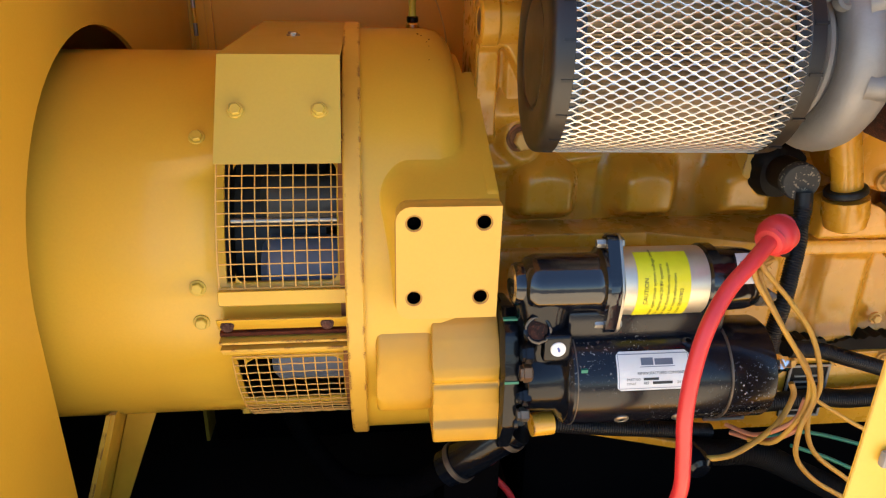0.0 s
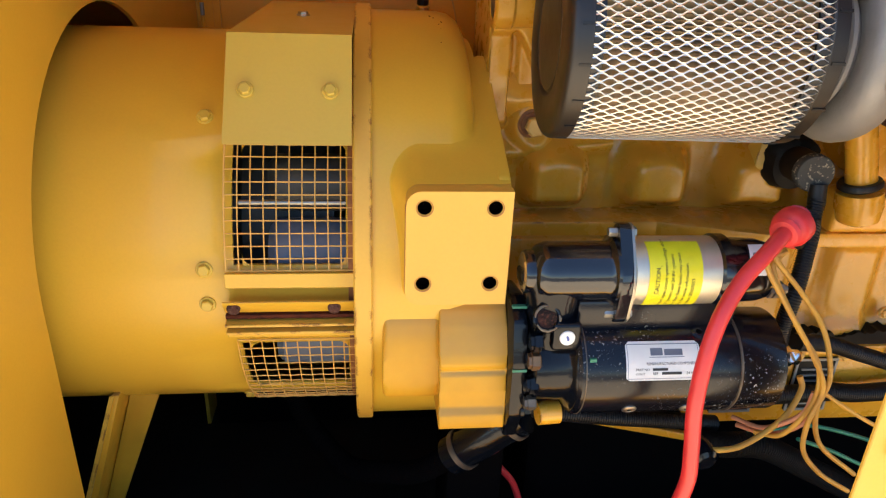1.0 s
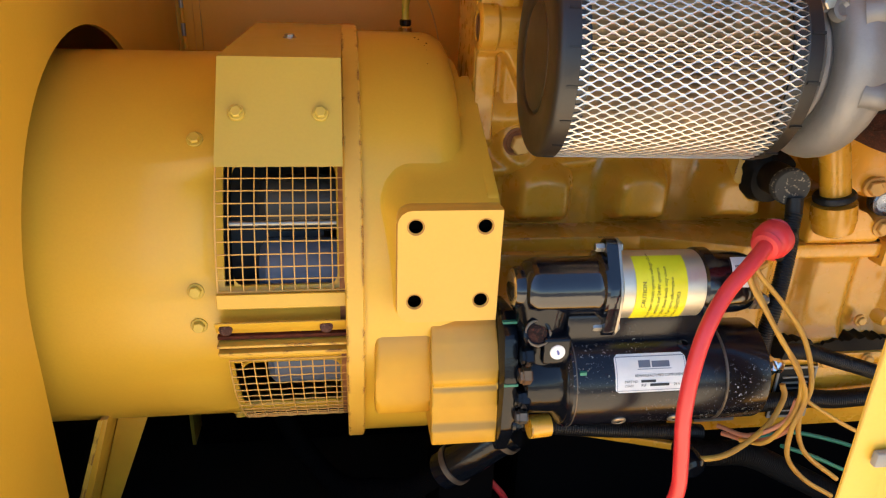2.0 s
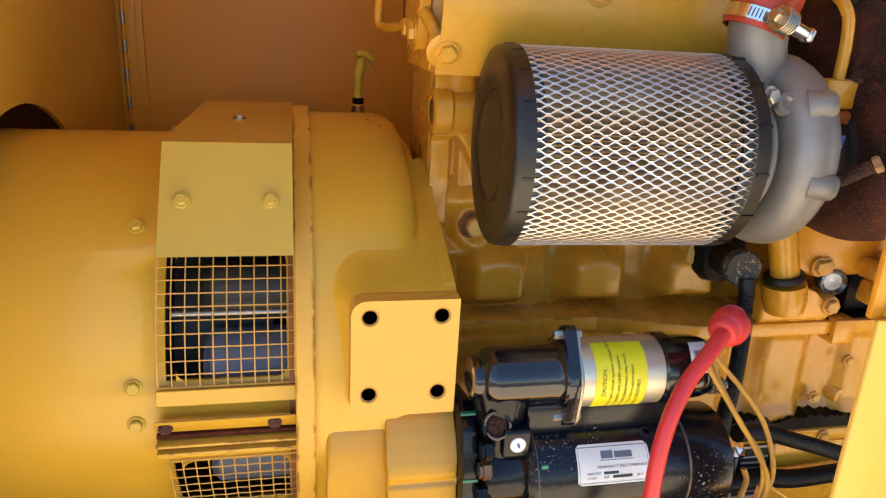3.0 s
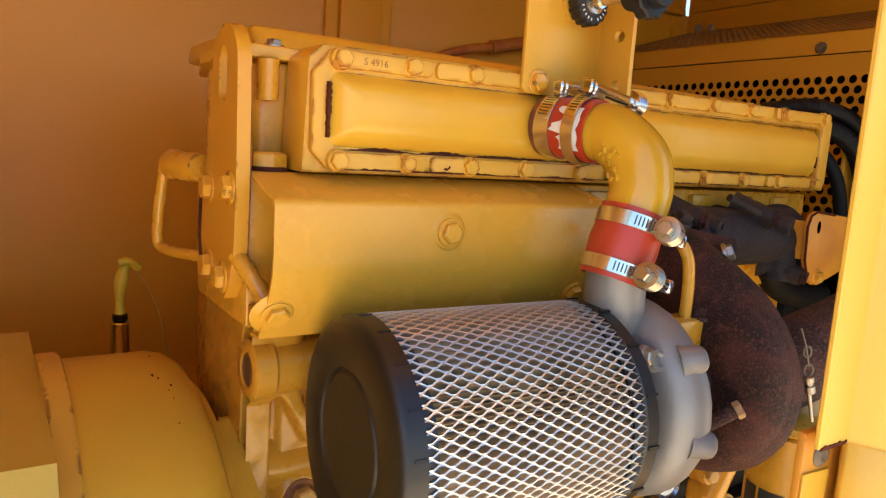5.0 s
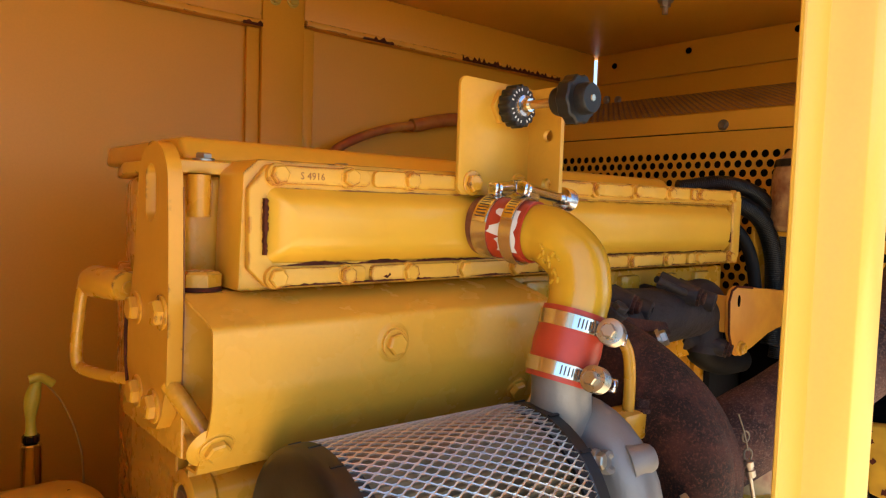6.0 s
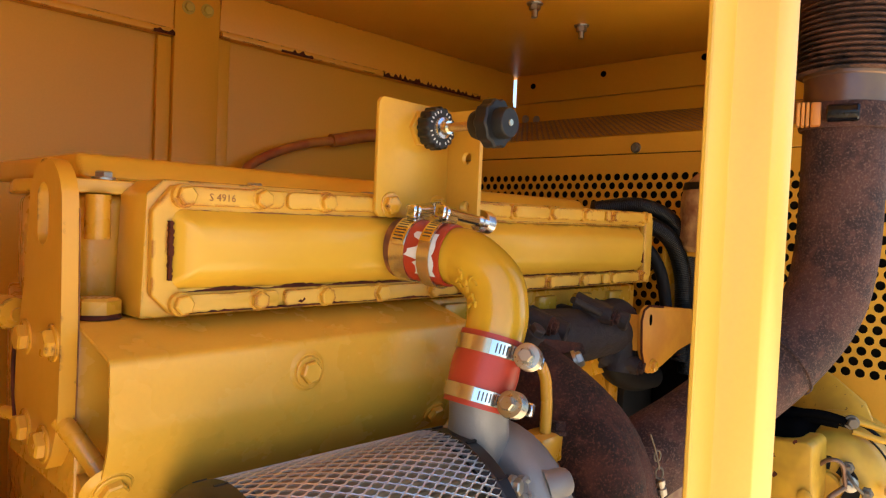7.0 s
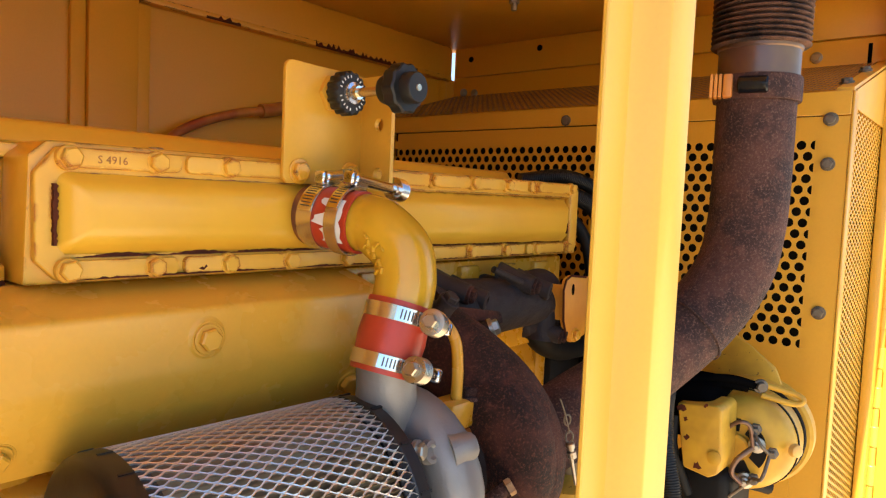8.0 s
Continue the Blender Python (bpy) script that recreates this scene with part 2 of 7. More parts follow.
M_rhose = surface("painted_rusty_hose", (0.64, 0.26, 0.032), (0.30, 0.050, 0.020), 0.45, big=14, fine=200, bump=0.2, chips=0.9)
M_ytip = surface("lime_tape", (0.74, 0.56, 0.03), (0.6, 0.42, 0.03), 0.5, big=60, fine=200, bump=0.1)
M_ground = surface("weathered_asphalt", (0.070, 0.070, 0.072), (0.05, 0.05, 0.052), 0.85, big=0.6, fine=30, bump=0.6, depth=0.01)
M_apron = surface("pale_concrete", (0.52, 0.42, 0.29), (0.45, 0.355, 0.24), 0.85, big=0.9, fine=40, bump=0.4, depth=0.006)
M_guard = surface("guard_paint", (0.68, 0.35, 0.032), (0.63, 0.32, 0.029), 0.36, big=4, fine=220, bump=0.03, chips=0.15)
M_alt = surface("alternator_paint", (0.68, 0.385, 0.034), (0.46, 0.245, 0.028), 0.42, big=24, fine=120, bump=0.2, chips=1.25, chip_col=(0.06, 0.032, 0.02), spec=0.3)


# ---- shape helpers ----
def thing(name, at, label, category, group="", kind=""):
    ob = new(name)
    ob.location = at
    ob.empty_display_size = 0.05
    return tagged(ob, label, category, group, kind)


def link(name, me, parent=None, m=None, label=""):
    ob = new(name, me)
    if m is not None:
        ob.matrix_basis = m
    if parent is not None:
        ob.parent = parent
        ob.matrix_parent_inverse = Matrix.Translation(-Vector(parent.location))
    if label:
        ob["label"] = label
    return ob


def to_mesh(name, bm, mat, smooth=38):
    bmesh.ops.recalc_face_normals(bm, faces=bm.faces)
    me = bpy.data.meshes.new(name)
    bm.to_mesh(me)
    bm.free()
    me.materials.append(mat)
    if smooth:
        me.shade_smooth()
        me.set_sharp_from_angle(angle=radians(smooth))
    return me


def part(name, bm, mat, parent=None, label="", smooth=38):
    return link(name, to_mesh(name, bm, mat, smooth), parent, None, label)


def plain(name, bm, mat, label="", category="", kind="", group="", smooth=38):
    return tagged(part(name, bm, mat, None, "", smooth), label, category, group, kind)


def box(bm, lo, hi, bev=0.0, seg=2, m=None):
    c = [(a + b) / 2 for a, b in zip(lo, hi)]
    s = [abs(b - a) for a, b in zip(lo, hi)]
    r = bmesh.ops.create_cube(bm, size=1, matrix=Matrix.Translation(c) @ Matrix.Diagonal((*s, 1)))
    vs = r["verts"]
    if bev:
        es = list({e for v in vs for e in v.link_edges})
        r = bmesh.ops.bevel(bm, geom=es, offset=bev, segments=seg, profile=0.5, affect="EDGES")
        vs = list({v for f in r["faces"] for v in f.verts} | {v for v in vs if v.is_valid})
    if m is not None:
        bmesh.ops.transform(bm, matrix=m, verts=vs)
    return bm


def axes(n):
    """Two directions square to n."""
    n = Vector(n).normalized()
    u = n.cross(Vector((0, 0, 1)))
    if u.length < 0.05:
        u = n.cross(Vector((0, 1, 0)))
    u.normalize()
    return n, u, n.cross(u)


def lathe(bm, at, axis, prof, seg=48, a0=0.0, a1=360.0, shut=True):
    """Turns the profile (distance along the axis, radius) about the axis."""
    n, u, v = axes(axis)
    at = Vector(at)
    full = abs(a1 - a0) >= 360
    count = seg if full else seg + 1
    rings = []
    for d, r in prof:
        ring = []
        for i in range(count):
            a = radians(a0 + (a1 - a0) * i / seg)
            ring.append(bm.verts.new(at + n * d + (u * math.cos(a) + v * math.sin(a)) * max(r, 0.0001)))
        rings.append(ring)
    for r0, r1 in zip(rings, rings[1:]):
        for i in range(count if full else count - 1):
            j = (i + 1) % count
            bm.faces.new((r0[i], r0[j], r1[j], r1[i]))
    if shut and full:
        bm.faces.new(rings[0])
        bm.faces.new(rings[-1])
    return bm


def cyl(bm, a, b, r, r2=None, seg=24, bev=0.0):
    a, b = Vector(a), Vector(b)
    L = (b - a).length
    r2 = r if r2 is None else r2
    prof = [(0, r), (L, r2)] if not bev else [(0, r - bev), (bev, r), (L - bev, r2), (L, r2 - bev)]
    return lathe(bm, a, b - a, prof, seg)


def curve_points(pts, per=8):
    p = [Vector(q) for q in pts]
    p = [2 * p[0] - p[1]] + p + [2 * p[-1] - p[-2]]
    out = []
    for i in range(1, len(p) - 2):
        for k in range(per):
            s = k / per
            a, b, c, d = p[i - 1:i + 3]
            out.append(0.5 * ((2 * b) + (c - a) * s + (2 * a - 5 * b + 4 * c - d) * s * s + (3 * b - a - 3 * c + d) * s ** 3))
    return out + [p[-2]]


def tube(bm, pts, r, seg=14, per=8, smooth=True, shut=True):
    """A swept tube; r is a radius, or a function of the way along (0 to 1)."""
    p = curve_points(pts, per) if smooth else [Vector(q) for q in pts]
    t = (p[1] - p[0]).normalized()
    _, u, v = axes(t)
    rings = []
    for i, q in enumerate(p):
        t2 = (p[min(i + 1, len(p) - 1)] - p[max(i - 1, 0)]).normalized()
        u = (u - t2 * u.dot(t2)).normalized()
        v = t2.cross(u)
        rad = r(i / (len(p) - 1)) if callable(r) else r
        rings.append([bm.verts.new(q + (u * math.cos(a) + v * math.sin(a)) * rad) for a in (2 * math.pi * k / seg for k in range(seg))])
    for r0, r1 in zip(rings, rings[1:]):
        for i in range(seg):
            j = (i + 1) % seg
            bm.faces.new((r0[i], r0[j], r1[j], r1[i]))
    if shut:
        bm.faces.new(rings[0])
        bm.faces.new(rings[-1])
    return bm


def conduit(bm, pts, r, pitch=0.0038, seg=12):
    """A corrugated hose."""
    p = curve_points(pts, 20)
    acc = [0.0]
    for a, b in zip(p, p[1:]):
        acc.append(acc[-1] + (b - a).length)
    n = max(int(acc[-1] / (pitch / 4)), 8)
    fine, k = [], 0
    for i in range(n + 1):
        s = acc[-1] * i / n
        while k < len(p) - 2 and acc[k + 1] < s:
            k += 1
        f = (s - acc[k]) / max(acc[k + 1] - acc[k], 1e-6)
        fine.append(p[k].lerp(p[k + 1], f))
    return tube(bm, fine, lambda w: r * (1.0 if (int(round(w * n)) % 4) < 2 else 0.90), seg, smooth=False)


def prism(bm, poly, plane, a, b, bev=0.0, seg=2):
    """A polygon in a plane ('yz', 'xz' or 'xy'), extruded from a to b along the third axis."""
    def place(p, q, d):
        return {"yz": (d, p, q), "xz": (p, d, q), "xy": (p, q, d)}[plane]
    lo = [bm.verts.new(place(p, q, a)) for p, q in poly]
    hi = [bm.verts.new(place(p, q, b)) for p, q in poly]
    n = len(poly)
    fs = [bm.faces.new(lo), bm.faces.new(hi)] + [bm.faces.new((lo[i], lo[(i + 1) % n], hi[(i + 1) % n], hi[i])) for i in range(n)]
    if bev:
        bmesh.ops.bevel(bm, geom=list({e for f in fs for e in f.edges}), offset=bev, segments=seg, profile=0.5, affect="EDGES")
    return bm


def round_rect(x0, y0, x1, y1, r, n=5):
    out = []
    for cx, cy, a in ((x1 - r, y1 - r, 0), (x0 + r, y1 - r, 90), (x0 + r, y0 + r, 180), (x1 - r, y0 + r, 270)):
        out += [(cx + r * math.cos(radians(a + 90 * i / n)), cy + r * math.sin(radians(a + 90 * i / n))) for i in range(n + 1)]
    return out


bolt_meshes = {}


def pillow(bm, x0, z0, x1, z1, r, prof, n=6):
    """A rounded rectangle facing -y that swells in rings: prof gives (y, inset) from the back to the front."""
    rings = []
    for y, d in prof:
        rings.append([bm.verts.new((x, y, z)) for x, z in round_rect(x0 + d, z0 + d, x1 - d, z1 - d, max(r - d * 0.5, 0.003), n)])
    k = len(rings[0])
    for a, b in zip(rings, rings[1:]):
        for i in range(k):
            bm.faces.new((a[i], a[(i + 1) % k], b[(i + 1) % k], b[i]))
    bm.faces.new(rings[-1])
    return bm


def field(bm, x0, x1, nx, z0, z1, nz, depth):
    """A cast face towards -y as a grid; depth(x, z) gives y."""
    rows = [[bm.verts.new((x, depth(x, z), z)) for z in np.linspace(z0, z1, nz)] for x in np.linspace(x0, x1, nx)]
    for a, b in zip(rows, rows[1:]):
        for j in range(nz - 1):
            bm.faces.new((a[j], b[j], b[j + 1], a[j + 1]))
    return bm


def smooth_step(lo, hi, v):
    w = min(1.0, max(0.0, (v - lo) / (hi - lo)))
    return w * w * (3 - 2 * w)


def smooth_min(a, b, k):
    h = max(k - abs(a - b), 0.0) / k
    return min(a, b) - h * h * k / 4


def bolt(parent, at, n, r=0.009, h=0.007, mat=None, washer=True, name="bolt", turn=0.0, label=""):
    """A hexagon head on its washer, standing on a surface at the given place; n points outwards."""
    mat = mat or M_bolt
    key = (r, h, mat.name, washer)
    if key not in bolt_meshes:
        bm = bmesh.new()
        if washer:
            lathe(bm, (0, 0, -0.003), (0, 0, 1), [(0, r * 1.45), (0.0045, r * 1.45), (0.0052, r * 1.35)], 18)
        lathe(bm, (0, 0, 0), (0, 0, 1), [(0, r * 1.1), (h * 0.82, r * 1.1), (h, r * 0.92)], 6)
        bolt_meshes[key] = to_mesh(name, bm, mat, 30)
    n, u, v = axes(n)
    m = Matrix((u, v, n)).transposed().to_4x4()
    m.translation = Vector(at)
    return link(name, bolt_meshes[key], parent, m @ Matrix.Rotation(radians(turn + 11), 4, "Z"), label)


def letters(text, size, mat, m, parent, name="lettering", bend=None, align="LEFT"):
    """Raised writing with the built-in font, as a mesh; bend maps each flat point to its place."""
    cu = bpy.data.curves.new(name, "FONT")
    cu.body, cu.size, cu.align_x, cu.resolution_u, cu.extrude = text, size, align, 2, 0.0
    tmp = new("draft", cu)
    me = bpy.data.meshes.new_from_object(tmp.evaluated_get(bpy.context.evaluated_depsgraph_get()))
    bpy.data.objects.remove(tmp)
    bpy.data.curves.remove(cu)
    for v in me.vertices:
        v.co = bend(v.co) if bend else m @ v.co
    me.materials.clear()
    me.materials.append(mat)
    return link(name, me, parent)


def holed(bm, poly, centre, r, plane_y, depth, seg=24):
    """A convex plate in the xz plane with one round hole, walls included; front at plane_y, back depth behind."""
    cx, cz = centre
    angles = sorted({round(math.atan2(q[1] - cz, q[0] - cx) % (2 * math.pi), 6) for q in poly} | {round(2 * math.pi * k / seg, 6) for k in range(seg)})
    def rim(a):
        dx, dz = math.cos(a), math.sin(a)
        best = None
        for (x0, z0), (x1, z1) in zip(poly, poly[1:] + poly[:1]):
            ex, ez = x1 - x0, z1 - z0
            den = dx * ez - dz * ex
            if abs(den) > 1e-12:
                s = ((x0 - cx) * ez - (z0 - cz) * ex) / den
                u = ((x0 - cx) * dz - (z0 - cz) * dx) / den
                if s > 0 and -1e-6 <= u <= 1 + 1e-6 and (best is None or s > best):
                    best = s
        return cx + dx * best, cz + dz * best
    rows = []
    for a in angles:
        o = rim(a)
        i = (cx + r * math.cos(a), cz + r * math.sin(a))
        rows.append([bm.verts.new((o[0], plane_y + depth, o[1])), bm.verts.new((o[0], plane_y, o[1])), bm.verts.new((cx + 1.12 * (i[0] - cx), plane_y, cz + 1.12 * (i[1] - cz))), bm.verts.new((i[0], plane_y + 0.0012, i[1])), bm.verts.new((i[0], plane_y + depth, i[1]))])
    for p, q in zip(rows, rows[1:] + rows[:1]):
        for k in range(4):
            bm.faces.new((p[k], q[k], q[k + 1], p[k + 1]))
    return bm


def perforated(bm, origin, du, dv, nu, nv, pitch, hole, thick, keep=None, seg=10):
    """A sheet of staggered round holes: cells of a brick pattern, each a ring of faces round its hole."""
    o, du, dv = Vector(origin), Vector(du).normalized(), Vector(dv).normalized()
    nn = du.cross(dv)
    rowh = pitch * 0.866
    for j in range(nv):
        for i in range(nu):
            cx, cy = (i + 0.5 + (0.5 if j % 2 else 0)) * pitch, (j + 0.5) * rowh
            solid = keep is not None and not keep(cx, cy)
            outer, inner, back = [], [], []
            for k in range(seg):
                a = 2 * math.pi * (k + 0.5) / seg
                c, s = math.cos(a), math.sin(a)
                f = min(pitch / 2 / max(abs(c), 1e-6), rowh / 2 / max(abs(s), 1e-6))
                outer.append((cx + c * f, cy + s * f))
                inner.append((cx + c * hole, cy + s * hole))
            corners = [(cx - pitch / 2, cy - rowh / 2), (cx + pitch / 2, cy - rowh / 2), (cx + pitch / 2, cy + rowh / 2), (cx - pitch / 2, cy + rowh / 2)]
            def at(q, d=0.0):
                return bm.verts.new(o + du * q[0] + dv * q[1] + nn * d)
            if solid:
                bm.faces.new([at(q) for q in corners])
                continue
            vi, vb = [at(q) for q in inner], [at(q, -thick) for q in inner]
            ring = sorted([(math.atan2(q[1] - cy, q[0] - cx) % (2 * math.pi), q, 0) for q in outer] + [(math.atan2(q[1] - cy, q[0] - cx) % (2 * math.pi), q, 1) for q in corners])
            vo = {q: at(q) for _, q, _ in ring}
            seq = [q for _, q, _ in ring]
            for k in range(seg):
                a, b = outer[k], outer[(k + 1) % seg]
                ia = seq.index(a)
                loop, q = [vo[a]], ia
                while True:
                    q = (q + 1) % len(seq)
                    loop.append(vo[seq[q]])
                    if seq[q] == b:
                        break
                bm.faces.new(loop + [vi[(k + 1) % seg], vi[k]])
                bm.faces.new((vi[k], vi[(k + 1) % seg], vb[(k + 1) % seg], vb[k]))
    return bm


def diamond_sheet(bm, place, nu, nv, pu, pv, strand, thick):
    """Expanded metal: staggered diamonds with a hole in each; place(u, v, d) gives the point."""
    for j in range(2 * nv):
        for i in range(nu):
            cu, cv = (i + (0.5 if j % 2 else 0)) * pu, j * pv / 2
            out = [(cu - pu / 2, cv), (cu, cv - pv / 2), (cu + pu / 2, cv), (cu, cv + pv / 2)]
            a, b = pu / 2 - strand * 1.9, pv / 2 - strand
            inn = [(cu - a, cv), (cu - a * 0.32, cv - b * 0.86), (cu + a * 0.32, cv - b * 0.86), (cu + a, cv), (cu + a * 0.32, cv + b * 0.86), (cu - a * 0.32, cv + b * 0.86)]
            vo = [bm.verts.new(place(p, q, 0)) for p, q in out]
            vi = [bm.verts.new(place(p, q, thick * 0.4)) for p, q in inn]
            vb = [bm.verts.new(place(p, q, -thick)) for p, q in inn]
            for f in ((vo[0], vo[1], vi[1], vi[0]), (vo[1], vi[2], vi[1]), (vo[1], vo[2], vi[3], vi[2]), (vo[2], vo[3], vi[4], vi[3]), (vo[3], vi[5], vi[4]), (vo[3], vo[0], vi[0], vi[5])):
                bm.faces.new(f)
            for k in range(6):
                bm.faces.new((vi[k], vi[(k + 1) % 6], vb[(k + 1) % 6], vb[k]))
    return bm


# ---- the place: ground and enclosure ----
GY, GZ = 1.17, 1.055                  # axis of generator and crankshaft
X0, X1, Y0, Y1, ZC = -1.5, 1.775, 0.53, 1.80, 2.235

bm = bmesh.new()
box(bm, (-120, -120, -0.2), (120, 120, 0.0))
plain("ground", bm, M_ground, "weathered dark asphalt yard to the horizon", "ground", "structure")
# Slab is never in view; its extent is chosen to steer bounced sunlight inside.
bm = bmesh.new()
box(bm, (-2.4, -3.6, -0.1), (7.5, 3.4, 0.03), 0.01)
plain("pavement", bm, M_apron, "unseen pale concrete slab, sized to bounce sunlight into the enclosure", "pavement", "structure")
# floor pan, its near black painting the shade below engine and generator
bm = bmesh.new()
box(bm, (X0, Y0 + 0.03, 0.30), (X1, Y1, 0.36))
plain("floor", bm, M_floor, "floor pan coloured near black for the shade under the engine", "floor", "structure")
bm = bmesh.new()
box(bm, (X0 - 0.03, 0.47, ZC), (X1 + 0.03, Y1 + 0.05, ZC + 0.03))
plain("ceiling", bm, M_wall, "yellow painted sheet steel roof of the enclosure", "ceiling", "structure")

# back wall: sheet, posts and rails proud of it
wall_back = thing("wall_back", (0.2, Y1, 0), "orange-yellow painted back wall with framed panels", "wall", kind="structure")
bm = bmesh.new()
box(bm, (X0, Y1, 0), (X1 + 0.03, Y1 + 0.03, 2.135))
box(bm, (X0, Y1, 2.1349), (X1 - 0.012, Y1 + 0.03, ZC))
part("sheet", bm, M_wall, wall_back)
for px in (0.583,):
    bm = bmesh.new()
    box(bm, (px, Y1 - 0.022, 0.36), (px + 0.103, Y1 - 0.0005, ZC), 0.003)
    part("post", bm, M_wall, wall_back)
for xa, xb, zr in ((-0.41, 0.582, 2.105), (0.687, 1.73, 2.125)):
    bm = bmesh.new()
    box(bm, (xa, Y1 - 0.02, zr), (xb, Y1 - 0.0005, ZC - 0.001), 0.002)
    box(bm, (xa, Y1 - 0.03, zr), (xb, Y1 - 0.019, zr + 0.014), 0.002)
    part("rail", bm, M_rail, wall_back, "top rail with rusty chipped lower edge")
    bm = bmesh.new()
    box(bm, (xa, Y1 - 0.012, 1.0), (xa + 0.03, Y1 - 0.0005, zr - 0.001), 0.002)
    box(bm, (xb - 0.03, Y1 - 0.012, 1.0), (xb, Y1 - 0.0005, zr - 0.001), 0.002)
    part("stile", bm, M_wall, wall_back)
for px, pz in ((0.612, 2.172), (0.655, 2.175)):
    bolt(wall_back, (px, Y1 - 0.022, pz), (0, -1, 0), 0.010, 0.008, M_plate)
def scabs(xa, xb, z, dense, seed):
    """Rust showing through a ragged, chipped lower edge of a rail."""
    rnd = random.Random(seed)
    bm = bmesh.new()
    n = int((xb - xa) / 0.006)
    top = []
    for k in range(n + 1):
        h = 0.0035 + (0.013 * rnd.random() if rnd.random() < dense else 0.001)
        top.append((xa + (xb - xa) * k / n, z + h))
    prism(bm, [(xa, z - 0.001), (xb, z - 0.001)] + top[::-1], "xz", Y1 - 0.0318, Y1 - 0.0290)
    part("rust_scab", bm, M_scab, wall_back, "dark rust on the chipped rail edge")
scabs(1.16, 1.56, 2.125, 0.62, 1)
scabs(0.84, 0.93, 2.125, 0.45, 2)
scabs(0.535, 0.580, 2.105, 0.6, 4)

# end wall with its panels
wall_end = thing("wall_end", (X1, 1.2, 0), "yellow painted end wall above the radiator guard", "wall", kind="structure")
bm = bmesh.new()
box(bm, (X1, 0.45, 0), (X1 + 0.03, Y1 - 0.004, ZC))
part("sheet", bm, M_wall, wall_end)
bm = bmesh.new()
box(bm, (X1 - 0.012, 0.55, 1.9), (X1 - 0.0005, 1.73, 2.135), 0.002)
part("panel", bm, M_wall, wall_end)
bm = bmesh.new()
box(bm, (X1 - 0.010, 0.55, 2.14), (X1 - 0.0005, 1.785, ZC - 0.001), 0.002)
part("panel", bm, M_wall, wall_end)
for py, pz in ((1.46, 2.205), (1.72, 2.195), (1.15, 2.215), (0.85, 2.21)):
    bm = bmesh.new()
    cyl(bm, (X1 - 0.0125, py, pz), (X1 - 0.002, py, pz), 0.009, seg=14)
    part("bolt_hole", bm, M_deep_black, wall_end, "dark bolt hole")
for py, pz in ((1.745, 2.09), (1.70, 2.085), (0.70, 2.10)):
    bolt(wall_end, (X1 - 0.0125, py, pz), (-1, 0, 0), 0.009, 0.006, M_steel)

bm = bmesh.new()
prism(bm, [(0.588, 2.050), (0.596, 2.050), (0.596, 2.122), (0.588, 2.122)], "yz", X1 - 0.0135, X1 - 0.010)
part("slot", bm, M_deep_black, wall_end, "dark gap at the end of a panel")

# bulkhead with the slot through which the generator passes
bulk = thing("wall_bulkhead", (-0.42, 1.2, 0), "yellow bulkhead with a round-topped slot for the generator", "wall", kind="structure")
bm = bmesh.new()
R = 0.335
arc = [(GY - R * math.cos(radians(a)), GZ + R * math.sin(radians(a))) for a in range(0, 181, 5)]
prism(bm, [(Y0, 0.36), (Y0, ZC), (Y1, ZC), (Y1, 0.36), (GY + R, 0.36)] + arc[::-1] + [(GY - R, 0.36)], "yz", -0.428, -0.42)
part("sheet", bm, M_gen, bulk, smooth=20)
bm = bmesh.new()
for z in np.arange(1.0, 2.2, 0.062):
    cyl(bm, (-0.405, Y1 - 0.012, z), (-0.405, Y1 - 0.012, z + 0.028), 0.005, seg=10)
part("hinge", bm, M_steel, bulk, "worn piano hinge with bare knuckles")
bm = bmesh.new()
for z in np.arange(1.031, 2.2, 0.062):
    cyl(bm, (-0.405, Y1 - 0.012, z), (-0.405, Y1 - 0.012, z + 0.028), 0.0048, seg=10)
box(bm, (-0.40, Y1 - 0.010, 0.9), (-0.365, Y1 - 0.001, 2.2), 0.001)
part("hinge_leaf", bm, M_wall, bulk)

# remaining sides that close the box
bm = bmesh.new()
box(bm, (X0 - 0.03, Y0, 0), (X0, Y1, ZC))
plain("wall_west", bm, M_wall, "yellow painted end wall of the control compartment", "wall", "structure")
bm = bmesh.new()
box(bm, (X0, Y0 - 0.03, 0), (-0.45, Y0, ZC))
plain("wall_front", bm, M_wall, "closed yellow front panel of the control compartment", "wall", "structure")
# Panel added out of view to keep ground light off the floor.
bm = bmesh.new()
box(bm, (-0.449, Y0 - 0.03, 0), (X1, Y0 + 0.02, 0.62))
plain("sill", bm, M_wall, "unseen yellow panel added below the door opening to block ground light", "wall", "structure")
jamb = thing("door_jamb", (1.6, 0.53, 0), "yellow door jamb with a piano hinge", "door frame", kind="structure")
bm = bmesh.new()
box(bm, (1.680, 0.525, 0.62), (X1, 0.5455, ZC), 0.003)
part("jamb_sheet", bm, M_guard, jamb)
bm = bmesh.new()
for z in np.arange(0.7, 2.2, 0.088):
    cyl(bm, (1.738, 0.521, z), (1.738, 0.521, z + 0.046), 0.009, seg=12, bev=0.002)
    cyl(bm, (1.738, 0.521, z + 0.044), (1.738, 0.521, z + 0.090), 0.0065, seg=12)
part("hinge", bm, M_guard, jamb)

